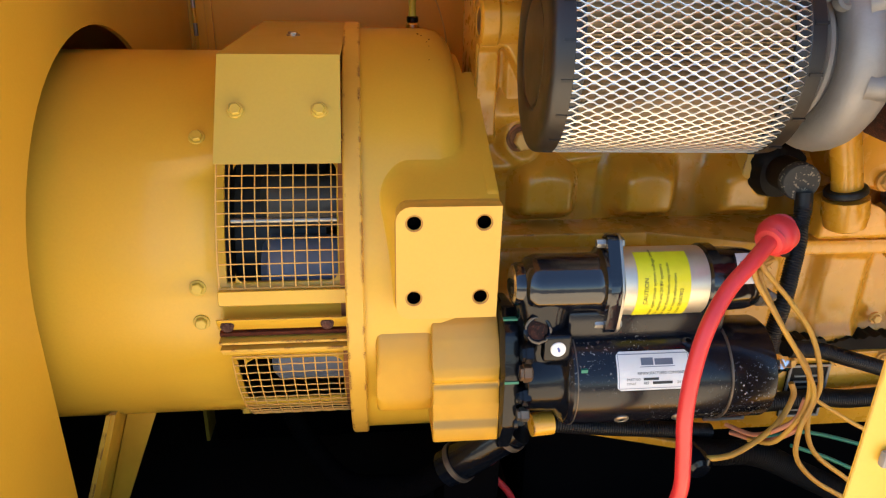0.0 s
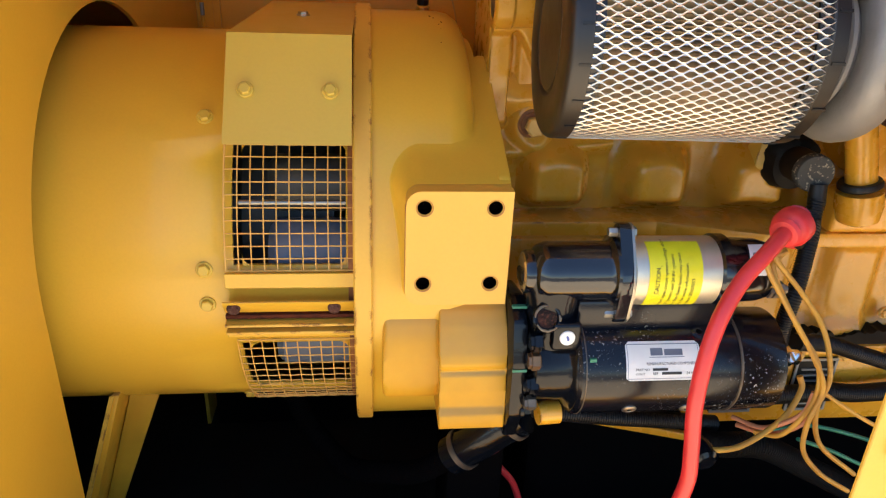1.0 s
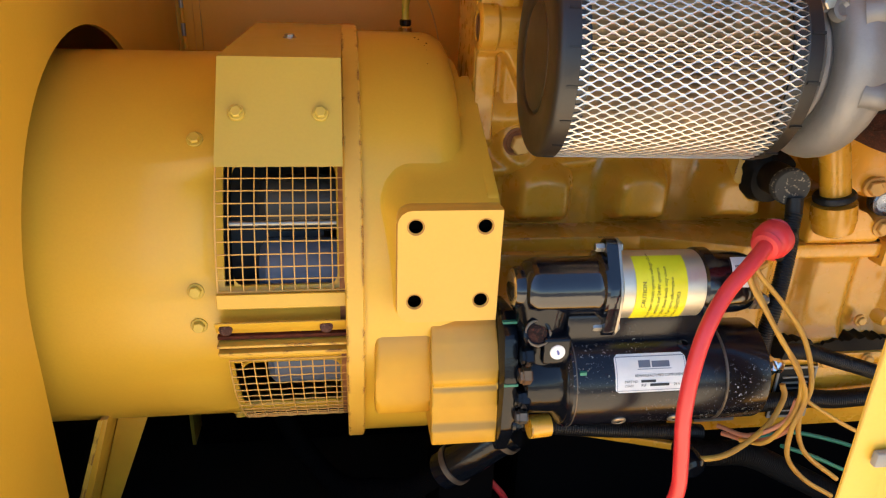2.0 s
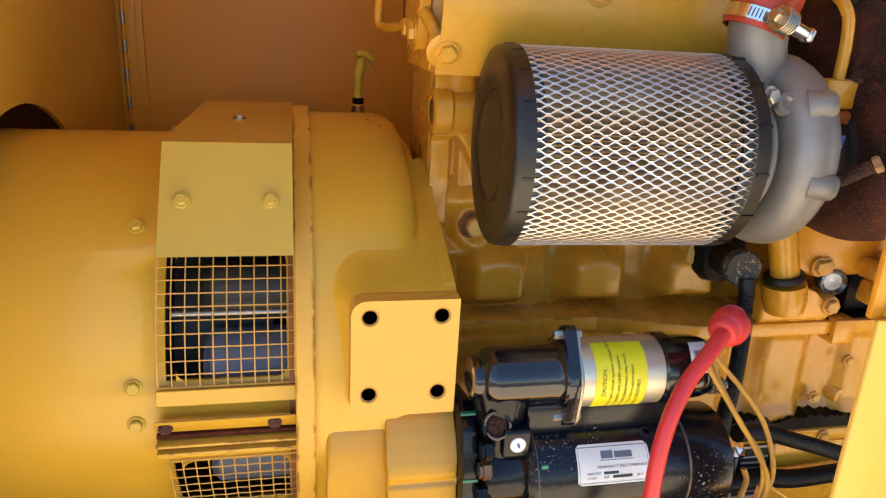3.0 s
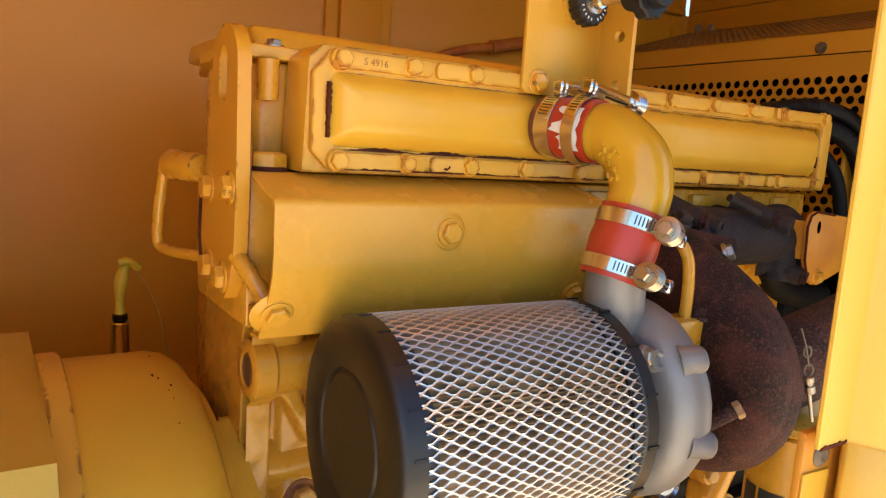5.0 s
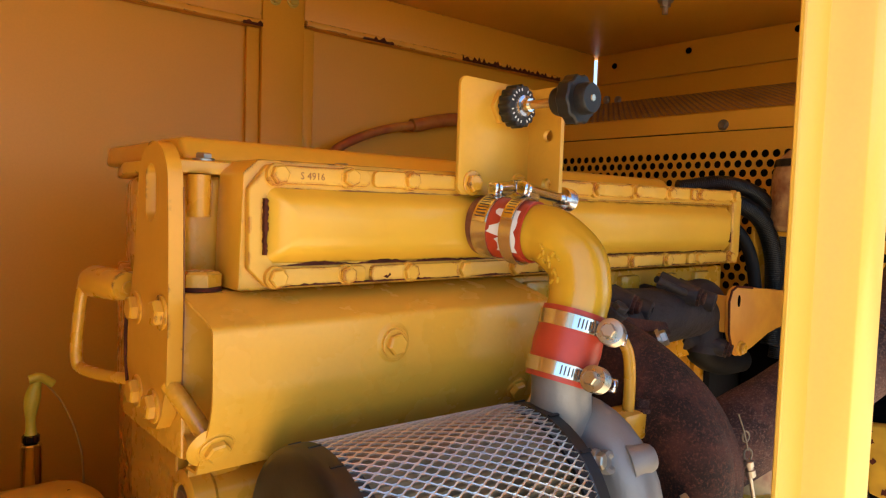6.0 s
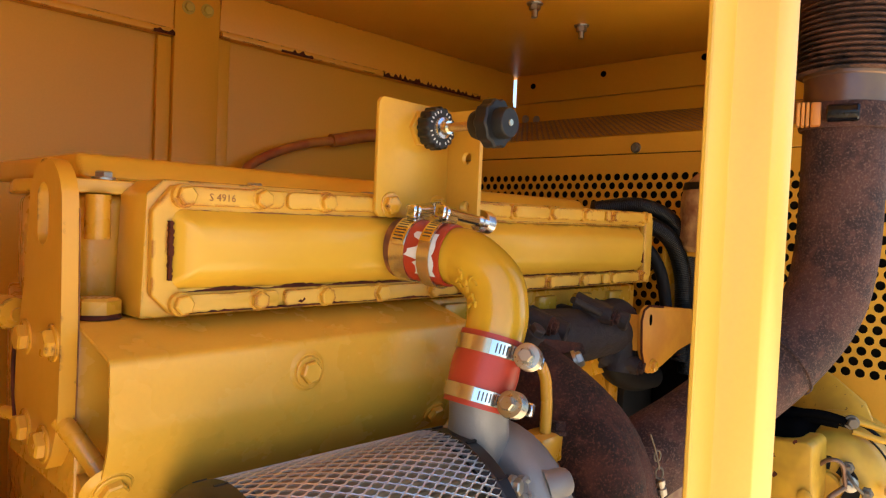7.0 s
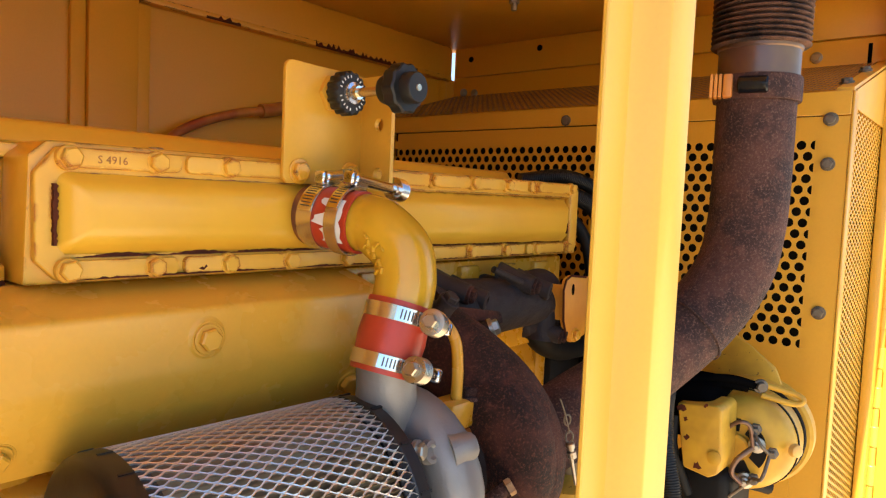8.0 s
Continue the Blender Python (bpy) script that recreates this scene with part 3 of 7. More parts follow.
# post between the two door openings
post = thing("door_post", (0.58, 0.59, 0), "bright yellow folded steel post between the door openings", "post", kind="structure")
bm = bmesh.new()
fold = [(0.575, 0.600), (0.588, 0.566), (0.637, 0.563), (0.637, 0.640), (0.630, 0.640), (0.630, 0.572), (0.594, 0.574), (0.581, 0.607)]
prism(bm, [(0.526, 0.600)] + fold + [(0.526, 0.606)], "xy", 1.424, ZC - 0.001, 0.0015, 1)
prism(bm, fold, "xy", 1.270, 1.4238, 0.0012, 1)
prism(bm, [(0.526, 0.600)] + fold + [(0.526, 0.606)], "xy", 0.36, 1.2698, 0.0015, 1)
part("channel", bm, M_post, post)
latch = thing("latch_bracket", (0.56, 0.63, 1.36), "rusty yellow latch bracket bolted to the post", "bracket")
bm = bmesh.new()
box(bm, (0.532, 0.616, 1.265), (0.60, 0.624, 1.433), 0.002)
part("bracket_plate", bm, M_sup, latch, "rust-streaked yellow plate")
bm = bmesh.new()
prism(bm, [(0.533, 1.362), (0.575, 1.357), (0.577, 1.392), (0.533, 1.394)], "xz", 0.6135, 0.6158, 0.0006, 1)
part("latch_tab", bm, M_brk, latch, "pale worn tab")
bm = bmesh.new()
prism(bm, [(0.546, 1.268), (0.577, 1.268), (0.577, 1.322), (0.546, 1.326)], "xz", 0.6135, 0.6158, 0.0006, 1)
part("latch_tab", bm, M_brk, latch, "pale worn tab")
bm = bmesh.new()
prism(bm, [(0.5275, 1.4235)] + [(0.5275 + 0.004 * k, 1.4258 + 0.006 * abs(noise.noise(Vector((k * 0.7, 2, 0))))) for k in range(12)] + [(0.5715, 1.4235)], "xz", 0.5990, 0.6004)
part("rust_scab", bm, M_scab, latch, "dark rust along the torn edge of the post")
for z in (1.408, 1.345):
    bm = bmesh.new()
    lathe(bm, (0.562, 0.617, z), (0, -1, 0), [(0, 0.0132), (0.002, 0.0128), (0.0042, 0.0098), (0.0052, 0.0055), (0.0045, 0.0045), (0.0045, 0.001)], 24)
    part("round_bolt", bm, M_dull, latch, "dull grey round-headed bolt")
strike = thing("latch_strip", (0.58, 0.59, 1.0), "dark steel latch strip on the post", "latch")
bm = bmesh.new()
box(bm, (0.548, 0.588, 0.985), (0.585, 0.598, 1.005), 0.003)
part("strip", bm, M_grey, strike)

# ceiling bolts
for i, (bx, by) in enumerate(((1.386, 1.299), (1.18, 1.29), (0.9, 1.25))):
    cb = thing("ceiling_bolt", (bx, by, ZC), "steel bolt end with nut and washer under the roof", "bolt", "roof bolts")
    bm = bmesh.new()
    lathe(bm, (bx, by, ZC), (0, 0, -1), [(0, 0.019), (0.003, 0.018)], 20)
    lathe(bm, (bx, by, ZC - 0.003), (0, 0, -1), [(0, 0.0125), (0.012, 0.0125)], 6)
    part("nut", bm, M_steel, cb)
    bm = bmesh.new()
    cyl(bm, (bx, by, ZC - 0.014), (bx, by, ZC - 0.032), 0.007, seg=12)
    part("thread", bm, M_steel, cb)

# fuel hose along the back wall
bm = bmesh.new()
tube(bm, [(0.72, 1.73, 1.79), (0.749, 1.75, 1.843), (0.825, 1.76, 1.885), (0.923, 1.765, 1.918), (1.012, 1.765, 1.935)], 0.011)
tube(bm, [(0.99, 1.765, 1.932), (1.012, 1.765, 1.936), (1.15, 1.765, 1.964), (1.4, 1.765, 1.97)], 0.017)
plain("fuel_hose", bm, M_rhose, "paint-flaked red and orange hose along the back wall", "hose")


# ---- generator ----
gen = thing("generator", (-0.25, GY, 0.36), "yellow cylindrical generator housing with wire-mesh screens", "generator")
bm = bmesh.new()
RB = 0.298
# barrel in rings, leaving two openings in front: the angle runs from the front (-y) upwards
def on_gen(x, deg, r):
    return Vector((x, GY - r * math.cos(radians(deg)), GZ + r * math.sin(radians(deg))))
bm_grid = {}
xs = [-1.1, -0.6, -0.43, -0.30, -0.195, -0.183, -0.050, -0.043, -0.028]
degs = list(range(-180, -56, 6)) + [-56, -46, -40, -34, -22, -15.5, -10, -5, 0, 4, 8, 13, 20, 27, 34, 39, 42, 48] + list(range(54, 181, 6))
def vert(i, j):
    j = j % (len(degs) - 1)
    if (i, j) not in bm_grid:
        bm_grid[i, j] = bm.verts.new(on_gen(xs[i], degs[j], RB))
    return bm_grid[i, j]
for i in range(len(xs) - 1):
    for j in range(len(degs) - 1):
        hole = -0.19 < (xs[i] + xs[i + 1]) / 2 < -0.05 and (8 < (degs[j] + degs[j + 1]) / 2 < 39 or -40 < (degs[j] + degs[j + 1]) / 2 < -15.5)
        if not hole:
            bm.faces.new((vert(i, j), vert(i + 1, j), vert(i + 1, j + 1), vert(i, j + 1)))
ob = part("barrel", bm, M_gen, gen)
sol = ob.modifiers.new("wall", "SOLIDIFY")
sol.thickness, sol.offset = 0.008, -1
# rounded corners of the openings
for a0, a1 in ((8, 39), (-40, -15.5)):
    for cx, sx in ((-0.183, 1), (-0.050, -1)):
        for ca, sa in ((a0, 1), (a1, -1)):
            bm = bmesh.new()
            v0 = [bm.verts.new(on_gen(cx, ca, RB + 0.0005))]
            k = 8
            rx, ra = 0.014, 2.8
            ring = [bm.verts.new(on_gen(cx + sx * rx * (1 - math.cos(radians(90 * q / k))), ca + sa * ra * (1 - math.sin(radians(90 * q / k))), RB + 0.0005)) for q in range(k + 1)]
            for q in range(k):
                bm.faces.new((v0[0], ring[q], ring[q + 1]))
            part("corner", bm, M_gen, gen)
# inside: winding, iron bars, end ring
bm = bmesh.new()
lathe(bm, (-0.40, GY, GZ), (1, 0, 0), [(0, 0.19), (0.19, 0.19), (0.20, 0.20), (0.33, 0.205), (0.34, 0.19)], 60)
part("core", bm, M_coil, gen, "dark varnished core inside the housing")
for ca, mat, r in ((7, M_blue, 0.050), (32, M_coil, 0.040), (-30, M_blue, 0.050)):
    bm = bmesh.new()
    c = on_gen(0, ca, 0.228)
    cyl(bm, (-0.155, c.y, c.z), (-0.035, c.y, c.z), r, seg=24, bev=0.01)
    part("winding", bm, mat, gen, "blue-grey taped coil" if mat is M_blue else "")
bm = bmesh.new()
c = on_gen(0, 24, 0.277)
cyl(bm, (-0.19, c.y, c.z), (-0.03, c.y, c.z), 0.004, seg=12)
part("tie_rod", bm, M_steel, gen)
# wire screens
RS = 0.306
bm = bmesh.new()
lathe(bm, (-0.0475, GY, GZ), (1, 0, 0), [(0, 0.2985), (0, 0.3065), (0.007, 0.3065)], 96, shut=False)
part("rusty_joint", bm, M_edge, gen, "rusted seam beside the joint ring")
def screen(a0, a1, x0, x1):
    bm = bmesh.new()
    loop = [on_gen(x0, a0 + (a1 - a0) * k / 16, RS) for k in range(17)] + [on_gen(x1, a1 - (a1 - a0) * k / 16, RS) for k in range(17)]
    tube(bm, loop + loop[:1], 0.0014, 6, smooth=False)
    net = part("wire_screen", bm, M_bolt, gen, "painted wire-mesh screen")
    nx = round((x1 - x0) / 0.0165)
    na = round(radians(a1 - a0) * RS / 0.0165)
    for i in range(1, nx):
        bm = bmesh.new()
        x = x0 + (x1 - x0) * i / nx
        tube(bm, [on_gen(x + 0.0006 * noise.noise(Vector((k, i, a0))), a0 + (a1 - a0) * k / 16, RS) for k in range(17)], 0.0009, 6, smooth=False)
        part("wire", bm, M_bolt, net)
    for k in range(na + 1):
        bm = bmesh.new()
        a = a0 + (a1 - a0) * k / na
        tube(bm, [on_gen(x0 + (x1 - x0) * i / 12, a + 0.06 * noise.noise(Vector((i, k, a0))), RS + 0.0004 * (1 if i % 2 else -1)) for i in range(13)], 0.0009, 6, smooth=False)
        part("wire", bm, M_bolt, net)
screen(7.0, 44, -0.203, -0.040)
screen(-60, -13, -0.198, -0.040)
# clamp strips between the screens
def strip(a, wide, r, mat=M_ring, x0=-0.208, x1=-0.040, h=0.004, tilt=0):
    bm = bmesh.new()
    ra = math.degrees(wide / 2 / r)
    q = [on_gen(0, a - ra, r - tilt), on_gen(0, a + ra, r + tilt), on_gen(0, a + ra, r + h + tilt), on_gen(0, a - ra, r + h - tilt)]
    prism(bm, [(v.y, v.z) for v in q], "yz", x0, x1, 0.0008, 1)
    return part("strip", bm, mat, gen)
strip(4.8, 0.020, 0.308, M_gen, x0=-0.205)
strip(-1.6, 0.021, 0.314, M_gen, tilt=0.006)
strip(-4.9, 0.006, 0.300, M_scab, h=0.012)
strip(-6.3, 0.004, 0.300, M_ring, h=0.022)
strip(-7.6, 0.005, 0.300, M_scab, h=0.012)
strip(-8.6, 0.004, 0.300, M_ring, h=0.021)
strip(-10.0, 0.012, 0.308, M_gen, h=0.004)
for x in (-0.195, -0.066):
    c = on_gen(x, -1.6, 0.319)
    bolt(gen, c, on_gen(0, -1.6, 1) - on_gen(0, -1.6, 0), 0.006, 0.004, M_rust, name="strip_bolt")
# hood over the upper opening
bm = bmesh.new()
pr = [(0.859, 1.262), (0.945, 1.379), (1.395, 1.379), (1.481, 1.262)]
inner = [(1.476, 1.265), (1.392, 1.376), (0.948, 1.376), (0.864, 1.262)]
prism(bm, pr + inner, "yz", -0.192, -0.040)
part("hood", bm, M_plate, gen, "pale yellow folded sheet hood", smooth=20)
bm = bmesh.new()
prism(bm, [(0.868, 1.266), (0.948, 1.3755), (1.392, 1.3755), (1.47, 1.266)], "yz", -0.1915, -0.188)
part("hood_end", bm, M_plate, gen, smooth=20)
for x in (-0.167, -0.066):
    bolt(gen, (x, 0.8985, 1.3185), (0, -0.806, 0.592), 0.007, 0.006, M_plate, name="screw")
bolt(gen, (-0.118, 1.16, 1.379), (0, 0, 1), 0.007, 0.006, M_steel, name="screw")
for a, x in ((46, -0.232), (7, -0.232), (-2.5, -0.232), (-58, -0.215), (98, -0.215)):
    bolt(gen, on_gen(x, a, RB), on_gen(0, a, 1) - on_gen(0, a, 0), 0.0075, 0.008, M_plate)
bm = bmesh.new()
prism(bm, [(-0.409, 0.845), (-0.397, 0.845), (-0.505, 0.50), (-0.525, 0.50)], "xz", 0.950, 1.08, 0.002)
prism(bm, [(-0.396, 0.845), (-0.345, 0.845), (-0.480, 0.50), (-0.504, 0.50)], "xz", 1.030, 1.040, 0.002)
part("foot", bm, M_boss, gen, "chipped yellow mounting foot")
bm = bmesh.new()
prism(bm, [(-0.4105, 0.8452), (-0.4045, 0.8452), (-0.5185, 0.50), (-0.5265, 0.50)], "xz", 0.9470, 0.9498)
part("foot_edge", bm, M_ring, gen, "bright chipped edge of the foot")
bolt(gen, (-0.372, 1.030, 0.815), (0, -1, 0), 0.011, 0.010, M_rust, name="foot_bolt")


# ---- flywheel housing ----
fly = thing("flywheel_housing", (0.05, GY, 0.36), "yellow cast flywheel housing with a four-hole mounting pad", "housing")
bm = bmesh.new()
lathe(bm, (-0.040, GY, GZ), (1, 0, 0), [(0, 0.30), (0, 0.341), (0.002, 0.343), (0.022, 0.343), (0.024, 0.341), (0.024, 0.31)], 96, shut=False)
part("flange_ring", bm, M_ring, fly, "rust-edged joint ring")
bm = bmesh.new()
lathe(bm, (-0.016, GY, GZ), (1, 0, 0), [(0, 0.334), (0.100, 0.334), (0.118, 0.330), (0.130, 0.322), (0.136, 0.312), (0.138, 0.296), (0.150, 0.294), (0.150, 0.2), (0.17, 0.1)], 96)
part("bell", bm, M_gen, fly)
def boss_depth(x, z):
    """The pad's pedestal, run out softly into the round of the bell."""
    shoulder = np.interp(x, [0.084, 0.102, 0.114, 0.120, 0.122], [0.332, 0.328, 0.320, 0.310, 0.290])
    bell = GY - math.sqrt(max(shoulder ** 2 - (z - GZ) ** 2, 0.0001))
    dx, dz = max(0.047 - x, 0.0), max(z - 1.199, 1.085 - z, 0.0)
    d = max(math.hypot(dx, dz) - 0.020, 0.0)
    return smooth_min(bell, 0.833 + 2.2 * d, 0.018)
bm = bmesh.new()
field(bm, -0.012, 0.1535, 60, 1.02, 1.335, 90, boss_depth)
part("pad_boss", bm, M_gen, fly, smooth=80)
bm = bmesh.new()
prism(bm, [(0.8345, 1.06), (0.8345, 1.2135), (0.848, 1.228), (0.94, 1.266), (1.041, 1.306), (1.085, 1.335), (1.10, 1.335), (1.10, 1.06)], "yz", 0.1385, 0.1545, 0.003, 2)
part("rear_web", bm, M_gen, fly)
bm = bmesh.new()
outline = [(0.024, 1.068 + 0.02)] + [(0.024 + 0.018 * (1 - math.cos(radians(a))), 1.221 - 0.018 * (1 - math.sin(radians(a)))) for a in (0, 22, 45, 68, 90)] + [(0.153, 1.221), (0.152, 1.070)] + [(0.024 + 0.018 * (1 - math.sin(radians(a))), 1.070 + 0.018 * (1 - math.cos(radians(a)))) for a in (0, 22, 45, 68, 90)]
prism(bm, outline[1:], "xz", 0.826, 0.840, 0.0015, 2)
XM, ZM = 0.0885, 1.1455
quads = (((0.046, 1.2), [q for q in outline[1:] if q[0] < XM and q[1] > ZM] + [(XM, 1.221), (XM, ZM), (0.024, ZM)]),
         ((0.1315, 1.2), [(XM, ZM), (XM, 1.221), (0.153, 1.221), (0.1525, ZM)]),
         ((0.046, 1.0995), [q for q in outline[1:] if q[0] < XM and q[1] < ZM][::1] + [(0.024, ZM), (XM, ZM), (XM, 1.070)]),
         ((0.1305, 1.0995), [(XM, 1.070), (XM, ZM), (0.1525, ZM), (0.152, 1.070)]))
for c, poly in quads:
    poly = sorted(poly, key=lambda q: math.atan2(q[1] - c[1], q[0] - c[0]))
    holed(bm, poly, c, 0.0088, 0.810, 0.0159)
pad = part("mounting_pad", bm, M_pad, fly, "machined pale yellow mounting pad", smooth=25)
# Brown line drawn as the soft shadow edge at the pad's foot.
bm = bmesh.new()
tube(bm, [(0.150, 0.8235, 1.070), (0.09, 0.8235, 1.070)] + [(px, 0.8235, pz) for px, pz in outline[-5:]] + [(0.0240, 0.8235, 1.12), (0.0240, 0.8235, 1.17), (0.0240, 0.8235, 1.200)], 0.0009, 6, smooth=False)
part("pad_edge_line", bm, M_halo, pad, "thin brown line painting the shadow edge round the pad")
for hx, hz in ((0.046, 1.2), (0.1315, 1.2), (0.046, 1.0995), (0.1305, 1.0995)):
    bm = bmesh.new()
    lathe(bm, (hx, 0.8118, hz), (0, 1, 0), [(0, 0.0086), (0.0132, 0.0084), (0.0133, 0.0002)], 24, shut=False)
    part("bolt_hole", bm, M_deep_black, pad, "black threaded bolt hole")
    bm = bmesh.new()
    lathe(bm, (hx, 0.8096, hz), (0, 1, 0), [(0, 0.0108), (0.0003, 0.0098), (0.0022, 0.0087)], 24, shut=False)
    part("hole_rim", bm, M_halo, pad, "rust-stained rim of the hole")
# chips along the back of the bell
for k in range(7):
    rnd = random.Random(44 + k)
    a, x, r = radians(64 + 34 * rnd.random()), 0.066 + 0.036 * rnd.random(), 0.0007 + 0.0018 * rnd.random() ** 2
    bm = bmesh.new()
    ring = []
    for q in range(7):
        g = 2 * math.pi * q / 7
        rr = r * (0.35 + 1.2 * rnd.random())
        ang = a + rr * math.sin(g) / 0.334 * 1.8
        ring.append((x + rr * math.cos(g), ang))
    bm.faces.new([bm.verts.new((px, GY - 0.3305 * math.cos(ang), GZ + 0.3305 * math.sin(ang))) for px, ang in ring])
    top = [bm.verts.new((px, GY - 0.3343 * math.cos(ang), GZ + 0.3343 * math.sin(ang))) for px, ang in ring]
    bm.faces.new(top)
    bm.verts.ensure_lookup_table()
    for q in range(7):
        bm.faces.new((bm.verts[q], bm.verts[(q + 1) % 7], top[(q + 1) % 7], top[q]))
    part("paint_chip", bm, M_scab, fly, "dark rusty chip in the paint")
# starter pocket: rounded dome and the thicker boss next to it
bm = bmesh.new()
prism(bm, [(0.90, 1.067), (0.876, 1.064), (0.853, 1.054), (0.835, 1.034), (0.8255, 1.008), (0.8215, 0.978), (0.8210, 0.945), (0.8235, 0.924), (0.834, 0.912), (0.90, 0.908)], "yz", -0.003, 0.074, 0.009, 4)
part("gear_dome", bm, M_boss, fly, smooth=70)
bm = bmesh.new()
prism(bm, [(0.866, 1.070), (0.850, 1.062), (0.835, 1.048), (0.8225, 1.030), (0.813, 1.012), (0.8055, 0.997), (0.8015, 0.985), (0.8025, 0.978), (0.8055, 0.9735), (0.8000, 0.968), (0.7975, 0.945), (0.7985, 0.920), (0.791, 0.911), (0.791, 0.889), (0.95, 0.889), (0.95, 1.070)], "yz", 0.071, 0.160, 0.003, 3)
part("starter_boss", bm, M_boss, fly, "grime-stained ridged boss", smooth=50)

# temperature probe behind the housing
probe = thing("probe", (0.082, 1.43, 1.32), "chrome probe with a yellow taped cap and thin wire", "sensor")
bm = bmesh.new()
cyl(bm, (0.082, 1.43, 1.27), (0.082, 1.43, 1.375), 0.0135, seg=20, bev=0.002)
part("barrel", bm, M_chrome, probe)
bm = bmesh.new()
cyl(bm, (0.082, 1.43, 1.376), (0.082, 1.43, 1.388), 0.0115, seg=20, bev=0.002)
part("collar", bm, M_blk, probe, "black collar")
bm = bmesh.new()
tube(bm, [(0.082, 1.43, 1.385), (0.082, 1.43, 1.42), (0.086, 1.43, 1.45), (0.092, 1.425, 1.472)], lambda w: 0.0085 - 0.002 * math.sin(w * 9))
tube(bm, [(0.078, 1.42, 1.468), (0.092, 1.42, 1.470), (0.108, 1.424, 1.458)], 0.006)
part("cap", bm, M_ytip, probe)
bm = bmesh.new()
tube(bm, [(0.098, 1.425, 1.462), (0.125, 1.43, 1.42), (0.145, 1.43, 1.36), (0.15, 1.43, 1.30)], 0.0015, 6)
part("wire", bm, M_wire, probe)


# ---- engine ----
eng = thing("engine_block", (0.65, GY, 0.36), "yellow painted cast engine block with bulging water jackets", "engine")
# side casting as a relief
bm = bmesh.new()
nx, nz = 180, 60
gx = np.linspace(0.165, 1.15, nx)
gz = np.linspace(1.10, 1.47, nz)
grid = []
for x in gx:
    col = []
    for z in gz:
        ph = (x - 0.260) / 0.157
        cell = 0.5 + 0.5 * math.cos(2 * math.pi * (ph - round(ph)))
        dome = min(1.0, max(0.0, (cell - 0.04) / 0.62))
        dome = dome * dome * (3 - 2 * dome)
        up = min(1.0, max(0.0, (1.222 + 0.022 * cell - z) / 0.050))
        up = up * up * (3 - 2 * up)
        lowz = min(1.0, max(0.0, (z - 1.112) / 0.03))
        y = 1.052 - 0.056 * dome * up * lowz
        band = math.exp(-((z - 1.285) / 0.030) ** 2)
        y -= 0.024 * band
        y -= 0.012 * math.exp(-((z - 1.40) / 0.02) ** 2)
        y += 0.004 * noise.noise(Vector((x * 22, z * 22, 1.0)))
        col.append(bm.verts.new((x, y, z)))
    grid.append(col)
for i in range(nx - 1):
    for j in range(nz - 1):
        bm.faces.new((grid[i][j], grid[i + 1][j], grid[i + 1][j + 1], grid[i][j + 1]))
for i in range(nx - 1):
    a, b = grid[i][-1], grid[i + 1][-1]
part("side_casting", bm, M_block, eng, smooth=80)
bm = bmesh.new()
REAR = [(0.167, 1.06), (0.154, 1.08), (0.154, 1.20), (0.190, 1.40), (1.15, 1.40), (1.15, 1.06)]
prism(bm, REAR, "xy", 0.95, 1.4675, 0.006)
part("core", bm, M_block, eng)
# rear end of the casting: collar, column, slanting rib and pockets in one soft relief
def rear_depth(x, z):
    edge = 1.379 - 0.060 * smooth_step(0.183, 0.226, x) - 0.65 * max(x - 0.226, 0.0)
    rib = smooth_step(edge - 0.007, edge + 0.004, z)
    band = 1.0 - smooth_step(0.030, 0.046, z - edge) * smooth_step(0.200, 0.235, x)
    y = 1.046 - 0.033 * rib * band
    column = (1 - smooth_step(0.176, 0.184, x)) * smooth_step(1.235, 1.255, z) * (1 - rib)
    y -= 0.021 * column
    panel = smooth_step(0.188, 0.196, x) * (1 - rib) * smooth_step(1.268, 1.30, z)
    y -= 0.009 * panel
    r = math.hypot(x - 0.221, z - 1.247)
    y -= 0.017 * (1 - smooth_step(0.024, 0.044, r))
    y -= 0.018 * math.exp(-((z - 1.205 - 0.10 * max(0.0, x - 0.2)) / 0.016) ** 2) * smooth_step(0.150, 0.180, x)
    return y + 0.002 * noise.noise(Vector((x * 40, z * 40, 3.0)))
bm = bmesh.new()
field(bm, 0.150, 0.345, 100, 1.10, 1.467, 150, rear_depth)
part("rear_casting", bm, M_block, eng, smooth=80)
bm = bmesh.new()
box(bm, (0.150, 1.048, 1.10), (0.166, 1.20, 1.467), 0.002, 1)
part("rear_face", bm, M_block, eng)
bm = bmesh.new()
lathe(bm, (0.148, 1.026, 1.414), (1, 0, 0), [(0.004, 0.018), (0, 0.021), (0, 0.030), (0.003, 0.034), (0.024, 0.034), (0.028, 0.0305), (0.20, 0.0305), (0.21, 0.02)], 40)
part("cross_boss", bm, M_block, eng)
bm = bmesh.new()
lathe(bm, (0.1525, 1.026, 1.414), (-1, 0, 0), [(0, 0.0185), (0.003, 0.018), (0.0045, 0.014), (0.0025, 0.011), (0.0025, 0.001)], 28)
part("cup_plug", bm, M_heat, eng, "rust-ringed pressed steel plug")
bolt(eng, (0.222, 1.028, 1.247), (0, -1, 0), 0.0140, 0.013, M_bolt, washer=False, name="head_bolt")
# Ring coloured brown for the shadow in the bolt's seat.
bm = bmesh.new()
lathe(bm, (0.219, 1.0295, 1.249), (0, -1, 0), [(0, 0.0225), (0.002, 0.0220), (0.0035, 0.0185), (0.0015, 0.0165), (0.0015, 0.001)], 26)
